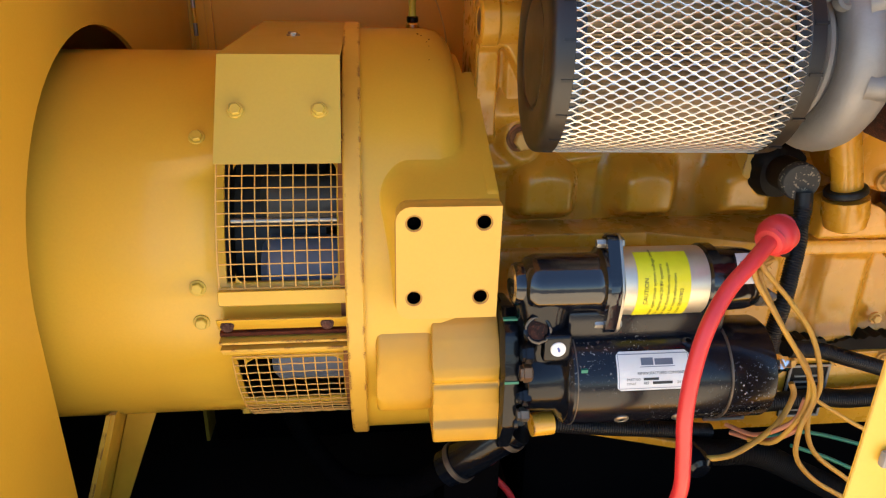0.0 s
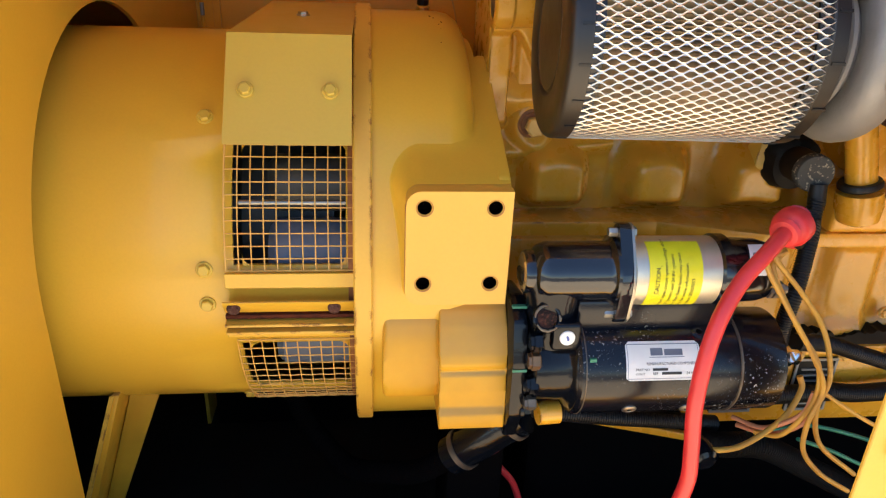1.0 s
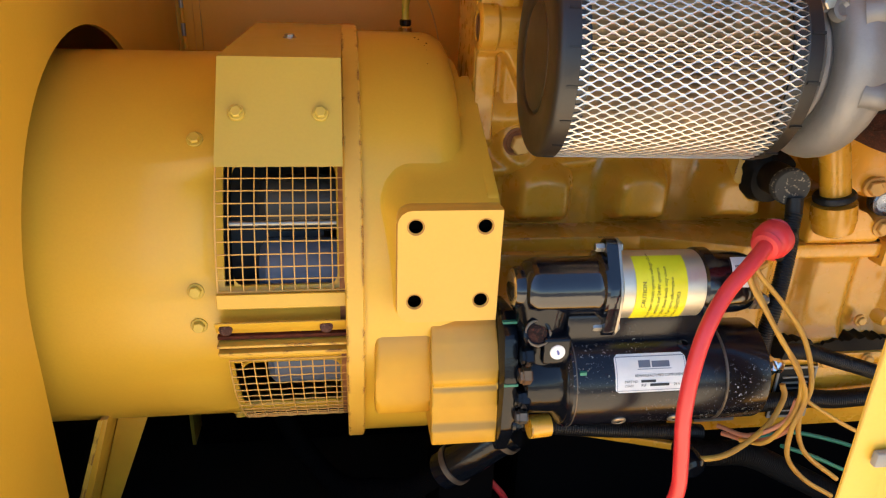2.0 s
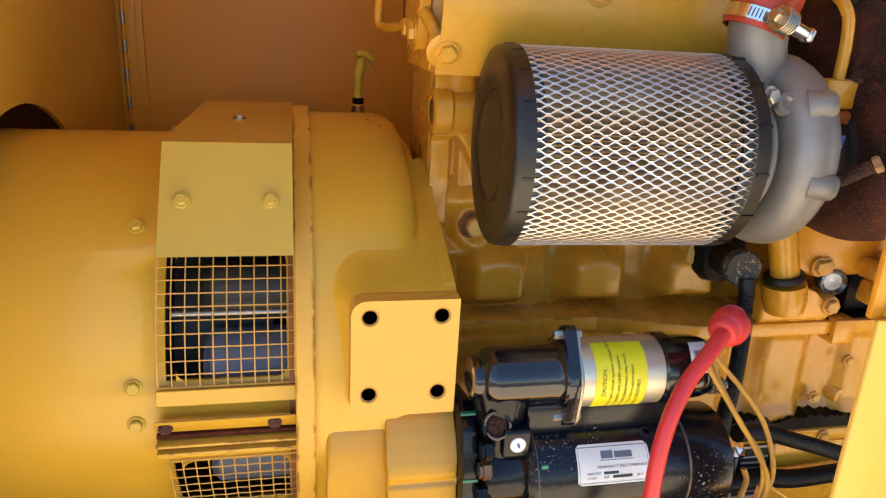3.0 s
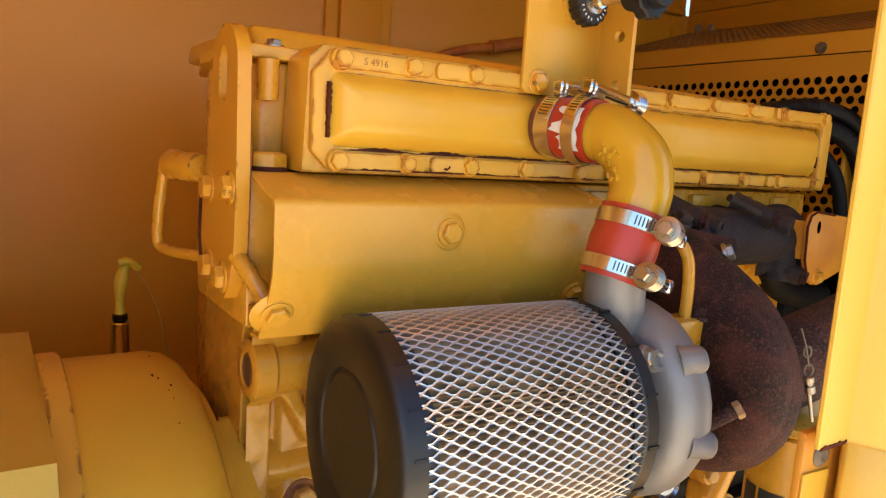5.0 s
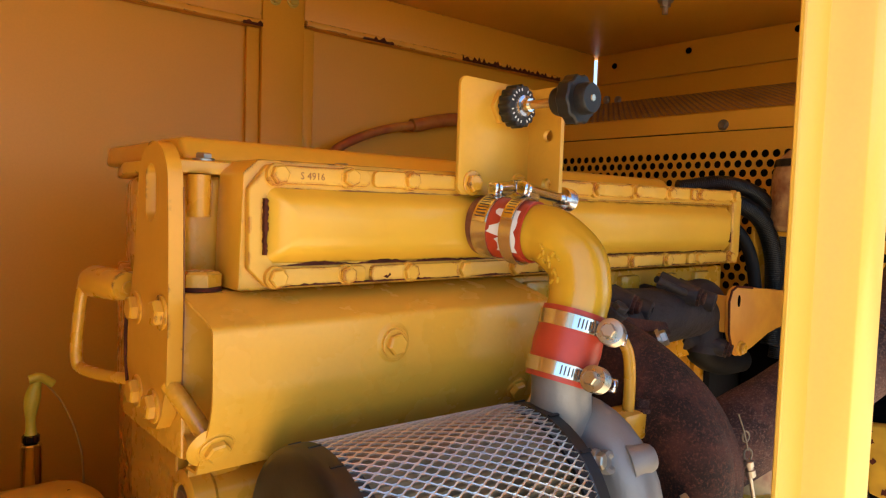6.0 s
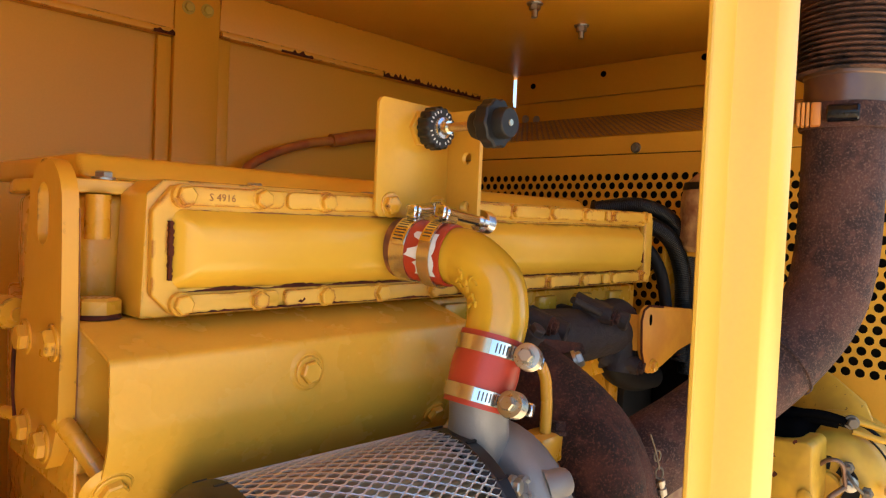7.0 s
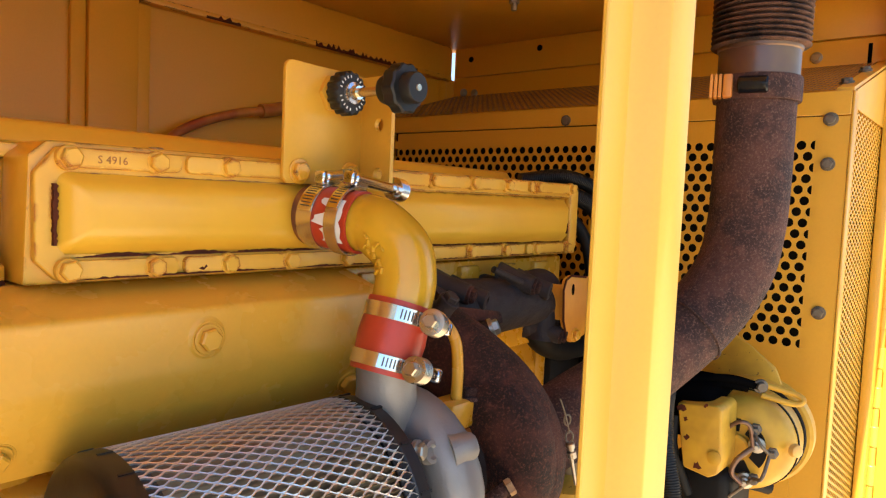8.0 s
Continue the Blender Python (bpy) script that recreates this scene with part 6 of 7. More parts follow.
gw = thing("ground_wire", (0.7205, 0.7181, 1.3829), "thin wire with rings and a crimped end hanging by the exhaust", "wire")
def ring_of(c, r, wire_r, turn):
    bm = bmesh.new()
    c = Vector(c)
    tube(bm, [c + Vector((r * math.cos(a) * math.cos(turn), -r * math.cos(a) * math.sin(turn), r * 1.5 * math.sin(a))) for a in np.linspace(0, 2 * math.pi, 17)], wire_r, 6, smooth=False)
    part("wire_ring", bm, M_dull, gw)
ring_of((0.7150, 0.7218, 1.4606), 0.0044, 0.0012, 0.5)
ring_of((0.7191, 0.7200, 1.4384), 0.0048, 0.0013, 0.7)
bm = bmesh.new()
tube(bm, [(0.7011, 0.7255, 1.4893), (0.7094, 0.7227, 1.4708), (0.7150, 0.7209, 1.4550), (0.7187, 0.7200, 1.4430)], 0.0010, 8)
part("strand", bm, M_dull, gw)
bm = bmesh.new()
lathe(bm, (0.7191, 0.7190, 1.4319), (0.10, -0.04, -0.4), [(0, 0.003), (0.002, 0.0058), (0.008, 0.0058), (0.009, 0.0042), (0.012, 0.0042), (0.013, 0.0060), (0.021, 0.0060), (0.023, 0.0035)], 14)
part("crimp", bm, M_steel, gw)
bm = bmesh.new()
cyl(bm, (0.7224, 0.7176, 1.4125), (0.7307, 0.7135, 1.3755), 0.0027, 0.0021, 12)
part("needle", bm, M_steel, gw)

# ---- oil cooler pipes and fittings on the block side ----
ocp = thing("coolant_tube", (0.67, 0.93, 1.1), "yellow oil cooler tube in a bolted socket", "pipe")
bm = bmesh.new()
tube(bm, [(0.640, 0.93, 1.36), (0.648, 0.925, 1.30), (0.662, 0.922, 1.25), (0.678, 0.92, 1.19)], 0.0210, 20)
part("tube", bm, M_eng, ocp)
bm = bmesh.new()
lathe(bm, (0.672, 0.92, 1.205), (0.25, -0.03, -0.95), [(0.004, 0.020), (0.004, 0.0275), (0.007, 0.0295), (0.012, 0.0295), (0.015, 0.026)], 30, shut=False)
part("seal_ring", bm, M_rub, ocp, "black rubber seal ring")
bm = bmesh.new()
lathe(bm, (0.676, 0.92, 1.192), (0.2, 0, -0.98), [(0.006, 0.031), (0.03, 0.032), (0.050, 0.028), (0.055, 0.02)], 30)
prism(bm, [(0.655, 1.115), (0.66, 1.175), (0.70, 1.19), (0.745, 1.165), (0.79, 1.135), (0.775, 1.115)], "xz", 0.93, 0.99, 0.008, 3)
part("socket", bm, M_eng, ocp)
for x, y, z in ((0.698, 0.918, 1.145), (0.775, 0.925, 1.142), (0.745, 0.93, 1.205)):
    bm = bmesh.new()
    lathe(bm, (x, y + 0.04, z), (0, -1, 0), [(0, 0.02), (0.03, 0.017), (0.036, 0.014)], 20)
    part("boss", bm, M_eng, ocp)
    bolt(ocp, (x, y + 0.004, z), (0, -1, 0), 0.0105, 0.010, M_bolt)
bm = bmesh.new()
lathe(bm, (0.782, 0.955, 1.178), (-0.2, -1, 0), [(0, 0.021), (0.02, 0.021), (0.022, 0.0185), (0.017, 0.014), (0.016, 0.001)], 28)
part("core_plug", bm, M_cplug, ocp, "bright round core plug")
drn = thing("oil_drain", (0.855, 0.90, 1.14), "yellow oil drain pipe with a bolted foot", "pipe")
bm = bmesh.new()
tube(bm, [(0.850, 0.895, 1.320), (0.862, 0.895, 1.275), (0.862, 0.898, 1.235), (0.850, 0.903, 1.195), (0.842, 0.908, 1.165)], 0.0205, 22)
part("tube", bm, M_eng, drn)
bm = bmesh.new()
prism(bm, [(0.822, 1.150), (0.826, 1.182), (0.846, 1.190), (0.872, 1.166), (0.892, 1.152), (0.894, 1.138), (0.880, 1.130)], "xz", 0.903, 0.940, 0.007, 3)
prism(bm, round_rect(0.814, 1.188, 0.846, 1.219, 0.012), "xz", 0.902, 0.940, 0.005, 3)
part("foot", bm, M_eng, drn)
for x, y, z in ((0.829, 0.902, 1.203), (0.881, 0.902, 1.146)):
    bolt(drn, (x, y, z), (-0.2, -1, 0.1), 0.0100, 0.010, M_bolt)
plate = thing("oil_cooler_plate", (0.78, 0.93, 1.2), "yellow oil cooler cover casting", "cover")
bm = bmesh.new()
prism(bm, [(0.690, 1.195), (0.690, 1.33), (1.10, 1.33), (1.10, 1.19), (0.80, 1.19)], "xz", 0.938, 1.05, 0.006, 3)
prism(bm, round_rect(0.735, 1.262, 0.90, 1.345, 0.03, 6), "xz", 0.905, 0.9385, 0.010, 4)
part("casting", bm, M_eng, plate)
for x, z in ((0.757, 1.205), (0.86, 1.215), (0.72, 1.31)):
    bolt(plate, (x, 0.937, z), (0, -1, 0), 0.0105, 0.009)
CONDUIT_WAY = [(0.600, 0.897, 1.180), (0.594, 0.888, 1.155), (0.585, 0.87, 1.133), (0.563, 0.84, 1.069), (0.555, 0.835, 1.02), (0.560, 0.84, 0.97)]
sens = thing("temperature_sender", (0.59, 0.94, 1.2), "black sender with a dusty cap and corrugated lead", "sensor")
bm = bmesh.new()
lathe(bm, (0.606, 1.02, 1.208), (0.05, -1, -0.02), [(0, 0.044), (0.03, 0.042), (0.045, 0.036), (0.05, 0.02)], 40)
for v in bm.verts:
    v.co += Vector((noise.noise(v.co * 60), 0.3 * noise.noise(v.co * 60 + Vector((9, 0, 0))), noise.noise(v.co * 60 + Vector((0, 7, 0))))) * 0.007
part("socket", bm, M_dark, sens, "black sealant-smeared socket")
bm = bmesh.new()
lathe(bm, (0.606, 1.03, 1.208), (0.05, -1, -0.02), [(0, 0.051), (0.030, 0.048), (0.036, 0.041)], 40)
for v in bm.verts:
    v.co += Vector((noise.noise(v.co * 90), noise.noise(v.co * 70), noise.noise(v.co * 90 + Vector((0, 7, 0))))) * 0.005
part("socket_rim", bm, M_ring, sens, "peeling painted rim")
bm = bmesh.new()
tube(bm, [(0.606, 0.985, 1.210), (0.600, 0.945, 1.213), (0.596, 0.918, 1.214)], 0.025, 20)
part("plug_body", bm, M_dark, sens)
bm = bmesh.new()
lathe(bm, (0.596, 0.920, 1.214), (-0.15, -1, 0.05), [(0, 0.0268), (0.012, 0.0268), (0.015, 0.0245), (0.0152, 0.001)], 30)
part("cap", bm, M_spk, sens, "dark cap speckled with old paint")
bm = bmesh.new()
tube(bm, [(0.601, 0.905, 1.200), (0.601, 0.898, 1.172)], 0.012, 14, smooth=False)
part("neck", bm, M_rub, sens)
bm = bmesh.new()
conduit(bm, CONDUIT_WAY, 0.0118)
part("conduit", bm, M_cond, sens)

# spin-on oil filter
of = thing("oil_filter", (0.72, 0.72, 1.06), "yellow spin-on oil filter can with black lettering", "oil filter")
OFX, OFY = 0.782, 0.757
bm = bmesh.new()
lathe(bm, (OFX, OFY, 1.095), (0, 0, 1), [(0, 0.046), (0.008, 0.054), (0.225, 0.054), (0.230, 0.0525), (0.244, 0.0525), (0.248, 0.047)], 40)
part("can", bm, M_eng, of)
bm = bmesh.new()
lathe(bm, (OFX, OFY, 1.3435), (0, 0, 1), [(0, 0.050), (0.004, 0.054), (0.012, 0.052), (0.016, 0.04)], 30)
part("filter_base", bm, M_alt, of, "worn yellow filter base")
bm = bmesh.new()
lathe(bm, (OFX + 0.042, OFY + 0.020, 1.352), (0.05, 0, 1), [(0, 0.040), (0.010, 0.042), (0.040, 0.041), (0.052, 0.034), (0.056, 0.020), (0.057, 0.001)], 36)
part("filter_head", bm, M_rtank, of, "tan rust-stained filter head")
def on_can(co, a0, z0):
    a = a0 + co.x / 0.0545
    return Vector((OFX + 0.0546 * math.cos(a), OFY + 0.0546 * math.sin(a), z0 + co.y))
for x0, x1, z0, z1 in ((0.010, 0.033, 0.0, 0.050), (0.037, 0.070, 0.0, 0.050)):
    bm = bmesh.new()
    rows = [[bm.verts.new(on_can(Vector((x, z, 0)), radians(132), 1.219)) for z in (z0, z1)] for x in np.linspace(x0, x1, 7)]
    for a, b in zip(rows, rows[1:]):
        bm.faces.new((a[0], b[0], b[1], a[1]))
    part("printed_mark", bm, M_ink, of, "plain black printed emblem bar")
letters("739", 0.017, M_ink, None, of, bend=lambda co: on_can(co, radians(140), 1.184))


# ---- starter motor ----
SY, SZ, SR = 0.810, 0.982, 0.069
VY, VZ = 0.815, 1.1135
st = thing("starter_motor", (0.38, SY, 0.9), "black starter motor with solenoid, silver case and labels", "starter motor")
bm = bmesh.new()
lathe(bm, (0.240, SY, SZ), (1, 0, 0), [(0, 0.05), (0, SR - 0.004), (0.004, SR), (0.210, SR), (0.2102, SR - 0.0015), (0.2125, SR - 0.0015), (0.213, SR), (0.272, SR), (0.2735, SR - 0.0006), (0.276, SR - 0.004), (0.2765, SR - 0.02), (0.280, 0.030), (0.288, 0.028), (0.289, 0.001)], 72)
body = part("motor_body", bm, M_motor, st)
bm = bmesh.new()
tube(bm, [(0.452, SY - (SR + 0.0005) * math.cos(a), SZ + (SR + 0.0005) * math.sin(a)) for a in np.linspace(-1.8, 1.5, 40)], 0.0018, 8, smooth=False)
part("seam", bm, M_seam, body, "scuffed joint line")
for x, a in ((0.314, -33), (0.392, -34), (0.40, 62)):
    c = Vector((x if x < 0.5 else 0.50, SY - SR * math.cos(radians(a)), SZ + SR * math.sin(radians(a))))
    nr = Vector((0, -math.cos(radians(a)), math.sin(radians(a))))
    bm = bmesh.new()
    lathe(bm, c, nr, [(-0.003, 0.0095), (0.001, 0.0095), (0.0025, 0.007), (0.0025, 0.004), (0.0012, 0.003)], 18)
    part("screw", bm, M_steel if a < 0 else M_motor, body)
    bm = bmesh.new()
    lathe(bm, c + nr * 0.0013, nr, [(0, 0.0042), (0.0006, 0.0040), (0.0006, 0.0004)], 6)
    part("screw_socket", bm, M_deep_black, body)
bm = bmesh.new()
lathe(bm, (0.186, SY, SZ), (1, 0, 0), [(0, 0.040), (0.004, 0.048), (0.044, 0.050), (0.050, 0.058), (0.056, 0.0665), (0.062, 0.0675), (0.062, 0.06)], 56)
tube(bm, [(0.213, 0.814, 1.116), (0.213, 0.813, 1.085), (0.213, 0.812, 1.04), (0.2135, 0.811, 0.99)], 0.034, 36, per=8)
for v in bm.verts:
    w = min(1.0, max(0.0, (v.co.z - 1.052) / 0.055))
    v.co.x = 0.213 + (v.co.x - 0.213) * (1 + 0.42 * w * w)
nose = part("nose_casting", bm, M_nose, st, "glossy black nose casting", smooth=60)
PORT, PAX = Vector((0.199, 0.7735, 1.0690)), Vector((0.0, -0.86, 0.51))
bm = bmesh.new()
lathe(bm, PORT - PAX * 0.006, PAX, [(0, 0.0190), (0.0055, 0.0182), (0.0068, 0.0168), (0.0060, 0.0145), (0.0030, 0.0135)], 26)
for v in bm.verts:
    v.co += PAX * 0.0012 * noise.noise(v.co * 190)
rh = part("inspection_port", bm, M_nose, nose)
bm = bmesh.new()
_, pu, pv = axes(PAX)
for k0, k1 in ((2, 9), (11, 13), (18, 24)):
    tube(bm, [PORT + PAX * 0.0008 + (pu * math.cos(k * 0.26) + pv * math.sin(k * 0.26)) * (0.0158 + 0.0016 * noise.noise(Vector((k * 0.8, 3, 0)))) for k in range(k0, k1 + 1)], lambda w: 0.0009 + 0.0010 * math.sin(w * 3.1), 6, smooth=False)
part("bare_rim", bm, M_dull, rh, "scuffed bare metal rim")
bm = bmesh.new()
lathe(bm, PORT - PAX * 0.005, PAX, [(0, 0.0138), (0.0030, 0.0120), (0.0048, 0.0070), (0.0040, 0.0025)], 20)
for v in bm.verts:
    v.co += PAX * 0.0022 * noise.noise(v.co * 160)
part("rusty_plug", bm, M_turb, rh, "rusty brown plug")
for z, h, m_t in ((1.026, 0.022, M_nose), (0.998, 0.020, M_heat), (0.963, 0.022, M_nose), (0.936, 0.016, M_seam)):
    bm = bmesh.new()
    lathe(bm, (0.1790, SY - 0.038, z + h / 2), (1, 0, 0), [(0, h * 0.5), (0.004, h * 0.5), (0.0045, h * 0.62), (0.0140, h * 0.62), (0.0160, h * 0.50)], 6)
    part("bolt_end", bm, m_t, nose)
bm = bmesh.new()
prism(bm, [(0.775, 1.0), (0.79, 1.055), (0.83, 1.075), (0.90, 1.06), (0.90, 0.87), (0.80, 0.868), (0.775, 0.92)], "yz", 0.1605, 0.180, 0.004, 2)
part("mounting_flange", bm, M_nose, st)
for z in (1.005, 0.965, 0.925):
    bolt(st, (0.180, 0.785, z), (1, 0, 0), 0.009, 0.012, M_nose, name="flange_bolt")
bm = bmesh.new()
box(bm, (0.161, 0.7738, 0.990), (0.1795, 0.7755, 0.9935))
part("paint_mark", bm, M_green, st, "green inspection paint mark")
bm = bmesh.new()
box(bm, (0.1608, 0.8035, 1.0665), (0.1795, 0.8095, 1.0695))
part("paint_mark", bm, M_green, st, "green inspection paint mark")
bm = bmesh.new()
box(bm, (0.2525, SY - SR + 0.0095, 1.018), (0.261, SY - SR + 0.014, 1.0225))
part("paint_mark", bm, M_green, st)
bm = bmesh.new()
box(bm, (0.206, 0.766, 1.025), (0.243, 0.80, 1.064), 0.005, 3)
part("plug_boss", bm, M_nose, st)
bm = bmesh.new()
lathe(bm, (0.2245, 0.7655, 1.045), (0, -1, 0.05), [(0, 0.0100), (0.0015, 0.0095), (0.002, 0.006)], 24)
dot = part("white_plug", bm, M_lab, st, "white plastic plug with a blue mark")
bm = bmesh.new()
prism(bm, [(0.2225, 1.0470), (0.2232, 1.0492), (0.2250, 1.0482), (0.2262, 1.0462), (0.2268, 1.0440), (0.2258, 1.0418), (0.2240, 1.0424), (0.2236, 1.0446)], "xz", 0.7628, 0.7640)
part("blue_mark", bm, M_tag, dot)
bm = bmesh.new()
box(bm, (0.24, VY - 0.03, SZ + 0.06), (0.45, VY + 0.03, VZ - 0.028), 0.006, 2)
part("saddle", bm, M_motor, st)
bm = bmesh.new()
lathe(bm, (0.2478, SY, SZ), (1, 0, 0), [(0, SR - 0.002), (0, SR + 0.0006), (0.0016, SR + 0.0006), (0.0016, SR - 0.002)], 72, shut=False)
part("scuffed_ring", bm, M_seam, body, "scuffed bare ring at the joint")
# solenoid
bm = bmesh.new()
lathe(bm, (0.172, VY, VZ), (1, 0, 0), [(0.0, 0.018), (0.0, 0.026), (0.004, 0.028), (0.012, 0.028), (0.016, 0.034), (0.028, 0.0385), (0.102, 0.0385), (0.107, 0.0420), (0.110, 0.0460), (0.114, 0.0460)], 48)
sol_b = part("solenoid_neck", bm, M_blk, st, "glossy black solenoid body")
bm = bmesh.new()
lathe(bm, (0.1700, VY, VZ), (1, 0, 0), [(0.0005, 0.014), (0, 0.022), (0.002, 0.0245), (0.004, 0.0245)], 32)
part("brass_plug", bm, M_gold, sol_b, "brass end plug")
def lozenge(grow):
    """Outline of the two-bolt flange: a belt round the case and the two bolt eyes."""
    rim = [(cy + (r + grow) * math.cos(a), cz + (r + grow) * math.sin(a)) for cy, cz, r in ((0.813, 1.168, 0.0115), (0.788, 1.067, 0.0115), (VY, VZ - 0.004, 0.0450)) for a in np.linspace(0, 2 * math.pi, 33)[:-1]]
    rim.sort()
    def chain(points):
        out = []
        for p in points:
            while len(out) > 1 and (out[-1][0] - out[-2][0]) * (p[1] - out[-2][1]) <= (out[-1][1] - out[-2][1]) * (p[0] - out[-2][0]):
                out.pop()
            out.append(p)
        return out
    return chain(rim)[:-1] + chain(rim[::-1])[:-1]
bm = bmesh.new()
prism(bm, lozenge(0.0), "yz", 0.2860, 0.3010, 0.0012, 2)
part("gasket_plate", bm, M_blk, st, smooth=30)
bm = bmesh.new()
prism(bm, lozenge(0.0004), "yz", 0.3011, 0.3045, 0.0008, 1)
part("flange_plate", bm, M_steel, st, "zinc-plated solenoid flange", smooth=30)
for y, z in ((0.813, 1.168), (0.788, 1.067)):
    bolt(st, (0.3045, y, z), (1, 0, 0), 0.0065, 0.006, M_steel, name="flange_screw")
    bolt(st, (0.2860, y, z), (-1, 0, 0), 0.0055, 0.011, M_steel, name="flange_nut", washer=False)
bm = bmesh.new()
lathe(bm, (0.3046, VY, VZ), (1, 0, 0), [(0, 0.0446), (0.109, 0.0446), (0.111, 0.043)], 56)
case = part("solenoid_case", bm, M_case, st, "satin plated steel case")
RL = 0.0452
def on_case(x, s):
    a = s / RL
    return Vector((x, VY - RL * math.cos(a), VZ + RL * math.sin(a)))
bm = bmesh.new()
rows = [[bm.verts.new(on_case(x, s)) for s in np.linspace(-0.056, 0.062, 24)] for x in (0.320, 0.388)]
for k in range(23):
    bm.faces.new((rows[0][k], rows[1][k], rows[1][k + 1], rows[0][k + 1]))
yl = part("caution_label", bm, M_ylab, case, "yellow caution label with small black print")
def caution_line(text, x, size, s0):
    def bend(co):
        p = on_case(x - co.y, s0 + co.x)
        n = Vector((0, p.y - VY, p.z - VZ)).normalized()
        return p + n * 0.0004
    letters(text, size, M_ink, None, yl, bend=bend)
caution_line("CAUTION", 0.3335, 0.0078, -0.012)
for k, text in enumerate(("Maximum open circuit system voltage above", "of 12V systems and 24.8V systems", "Higher than these levels may cause", "failure. For more information", "instruction SENS7853")):
    caution_line(text, 0.3430 + 0.0088 * k, 0.0062, -0.045)
bm = bmesh.new()
for s in (-0.0125,):
    q = [on_case(0.3348, s), on_case(0.3348, 0.026), on_case(0.3354, 0.026), on_case(0.3354, s)]
    bm.faces.new([bm.verts.new(p + Vector((0, p.y - VY, p.z - VZ)).normalized() * 0.0004) for p in q])
part("underline", bm, M_ink, yl)
bm = bmesh.new()
lathe(bm, (0.4142, VY, VZ), (1, 0, 0), [(0, 0.044), (0.003, 0.0475), (0.016, 0.0475), (0.018, 0.043), (0.060, 0.041), (0.072, 0.038), (0.074, 0.02)], 48)
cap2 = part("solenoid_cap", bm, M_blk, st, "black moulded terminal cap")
def on_cap(x, s, r=0.0437):
    a = s / r
    return Vector((x, VY - r * math.cos(a), VZ + r * math.sin(a)))
bm = bmesh.new()
rows = [[bm.verts.new(on_cap(0.447 + d + k * 0.0006, s, 0.0440)) for k, s in enumerate(np.linspace(0.012, 0.055, 12))] for d in (0, 0.024)]
for k in range(11):
    bm.faces.new((rows[0][k], rows[1][k], rows[1][k + 1], rows[0][k + 1]))
wl = part("bar_label", bm, M_lab, cap2, "white label with bar print")
bm = bmesh.new()
for k in range(9):
    x = 0.4515 + 0.0015 * k
    q = [on_cap(x + 0.004, 0.030, 0.0444), on_cap(x + 0.0048 + 0.0002 * (k % 3), 0.030, 0.0444), on_cap(x + 0.0052 + 0.0002 * (k % 3), 0.042, 0.0444), on_cap(x + 0.0044, 0.042, 0.0444)]
    bm.faces.new([bm.verts.new(p) for p in q])
part("bars", bm, M_ink, wl)
for y, z in ((VY - 0.022, VZ - 0.018), (VY + 0.01, VZ - 0.025)):
    bm = bmesh.new()
    cyl(bm, (0.484, y, z), (0.515, y, z), 0.006, seg=14)
    for k in range(3):
        lathe(bm, (0.489 + 0.007 * k, y, z), (1, 0, 0), [(0, 0.0115), (0.005, 0.0115)], 6)
    part("terminal", bm, M_steel, st)
# label on the motor
def on_motor(x, z, lift=0.0006):
    a = math.asin((z - SZ) / SR)
    return Vector((x, SY - (SR + lift) * math.cos(a), SZ + (SR + lift) * math.sin(a)))
bm = bmesh.new()
LX0, LX1, LZ0, LZ1 = 0.299, 0.396, 0.995, 1.0365
pts = round_rect(LX0, LZ0, LX1, LZ1, 0.005, 4)
for k in range(14):
    z0, z1 = LZ0 + (LZ1 - LZ0) * k / 14, LZ0 + (LZ1 - LZ0) * (k + 1) / 14
    def inset(z):
        d = 0.005 - min(z - LZ0, LZ1 - z, 0.005)
        return 0.005 - math.sqrt(max(0.005 ** 2 - d * d, 0.0))
    bm.faces.new([bm.verts.new(on_motor(x, z)) for x, z in ((LX0 + inset(z0), z0), (LX1 - inset(z0), z0), (LX1 - inset(z1), z1), (LX0 + inset(z1), z1))])
ml = part("motor_label", bm, M_lab, body, "white maker's label with a dark border")
bm = bmesh.new()
def patch(x0, x1, z0, z1, lift=0.0010):
    n = max(2, int((z1 - z0) / 0.006) + 1)
    rr = [[bm.verts.new(on_motor(x, z, lift)) for z in np.linspace(z0, z1, n)] for x in (x0, x1)]
    for k in range(n - 1):
        bm.faces.new((rr[0][k], rr[1][k], rr[1][k + 1], rr[0][k + 1]))
patch(LX0 + 0.002, LX1 - 0.002, LZ1 - 0.0028, LZ1 - 0.0022)
patch(LX0 + 0.002, LX1 - 0.002, LZ0 + 0.0022, LZ0 + 0.0028)
patch(LX0 + 0.002, LX0 + 0.0026, LZ0 + 0.0028, LZ1 - 0.0028)
patch(LX1 - 0.0026, LX1 - 0.002, LZ0 + 0.0028, LZ1 - 0.0028)
patch(LX0 + 0.032, LX0 + 0.048, LZ1 - 0.013, LZ1 - 0.006)
patch(LX0 + 0.050, LX0 + 0.074, LZ1 - 0.013, LZ1 - 0.007)
patch(LX0 + 0.030, LX0 + 0.076, LZ1 - 0.0150, LZ1 - 0.0144)
part("label_mark", bm, M_blue, ml, "plain dark emblem bars")
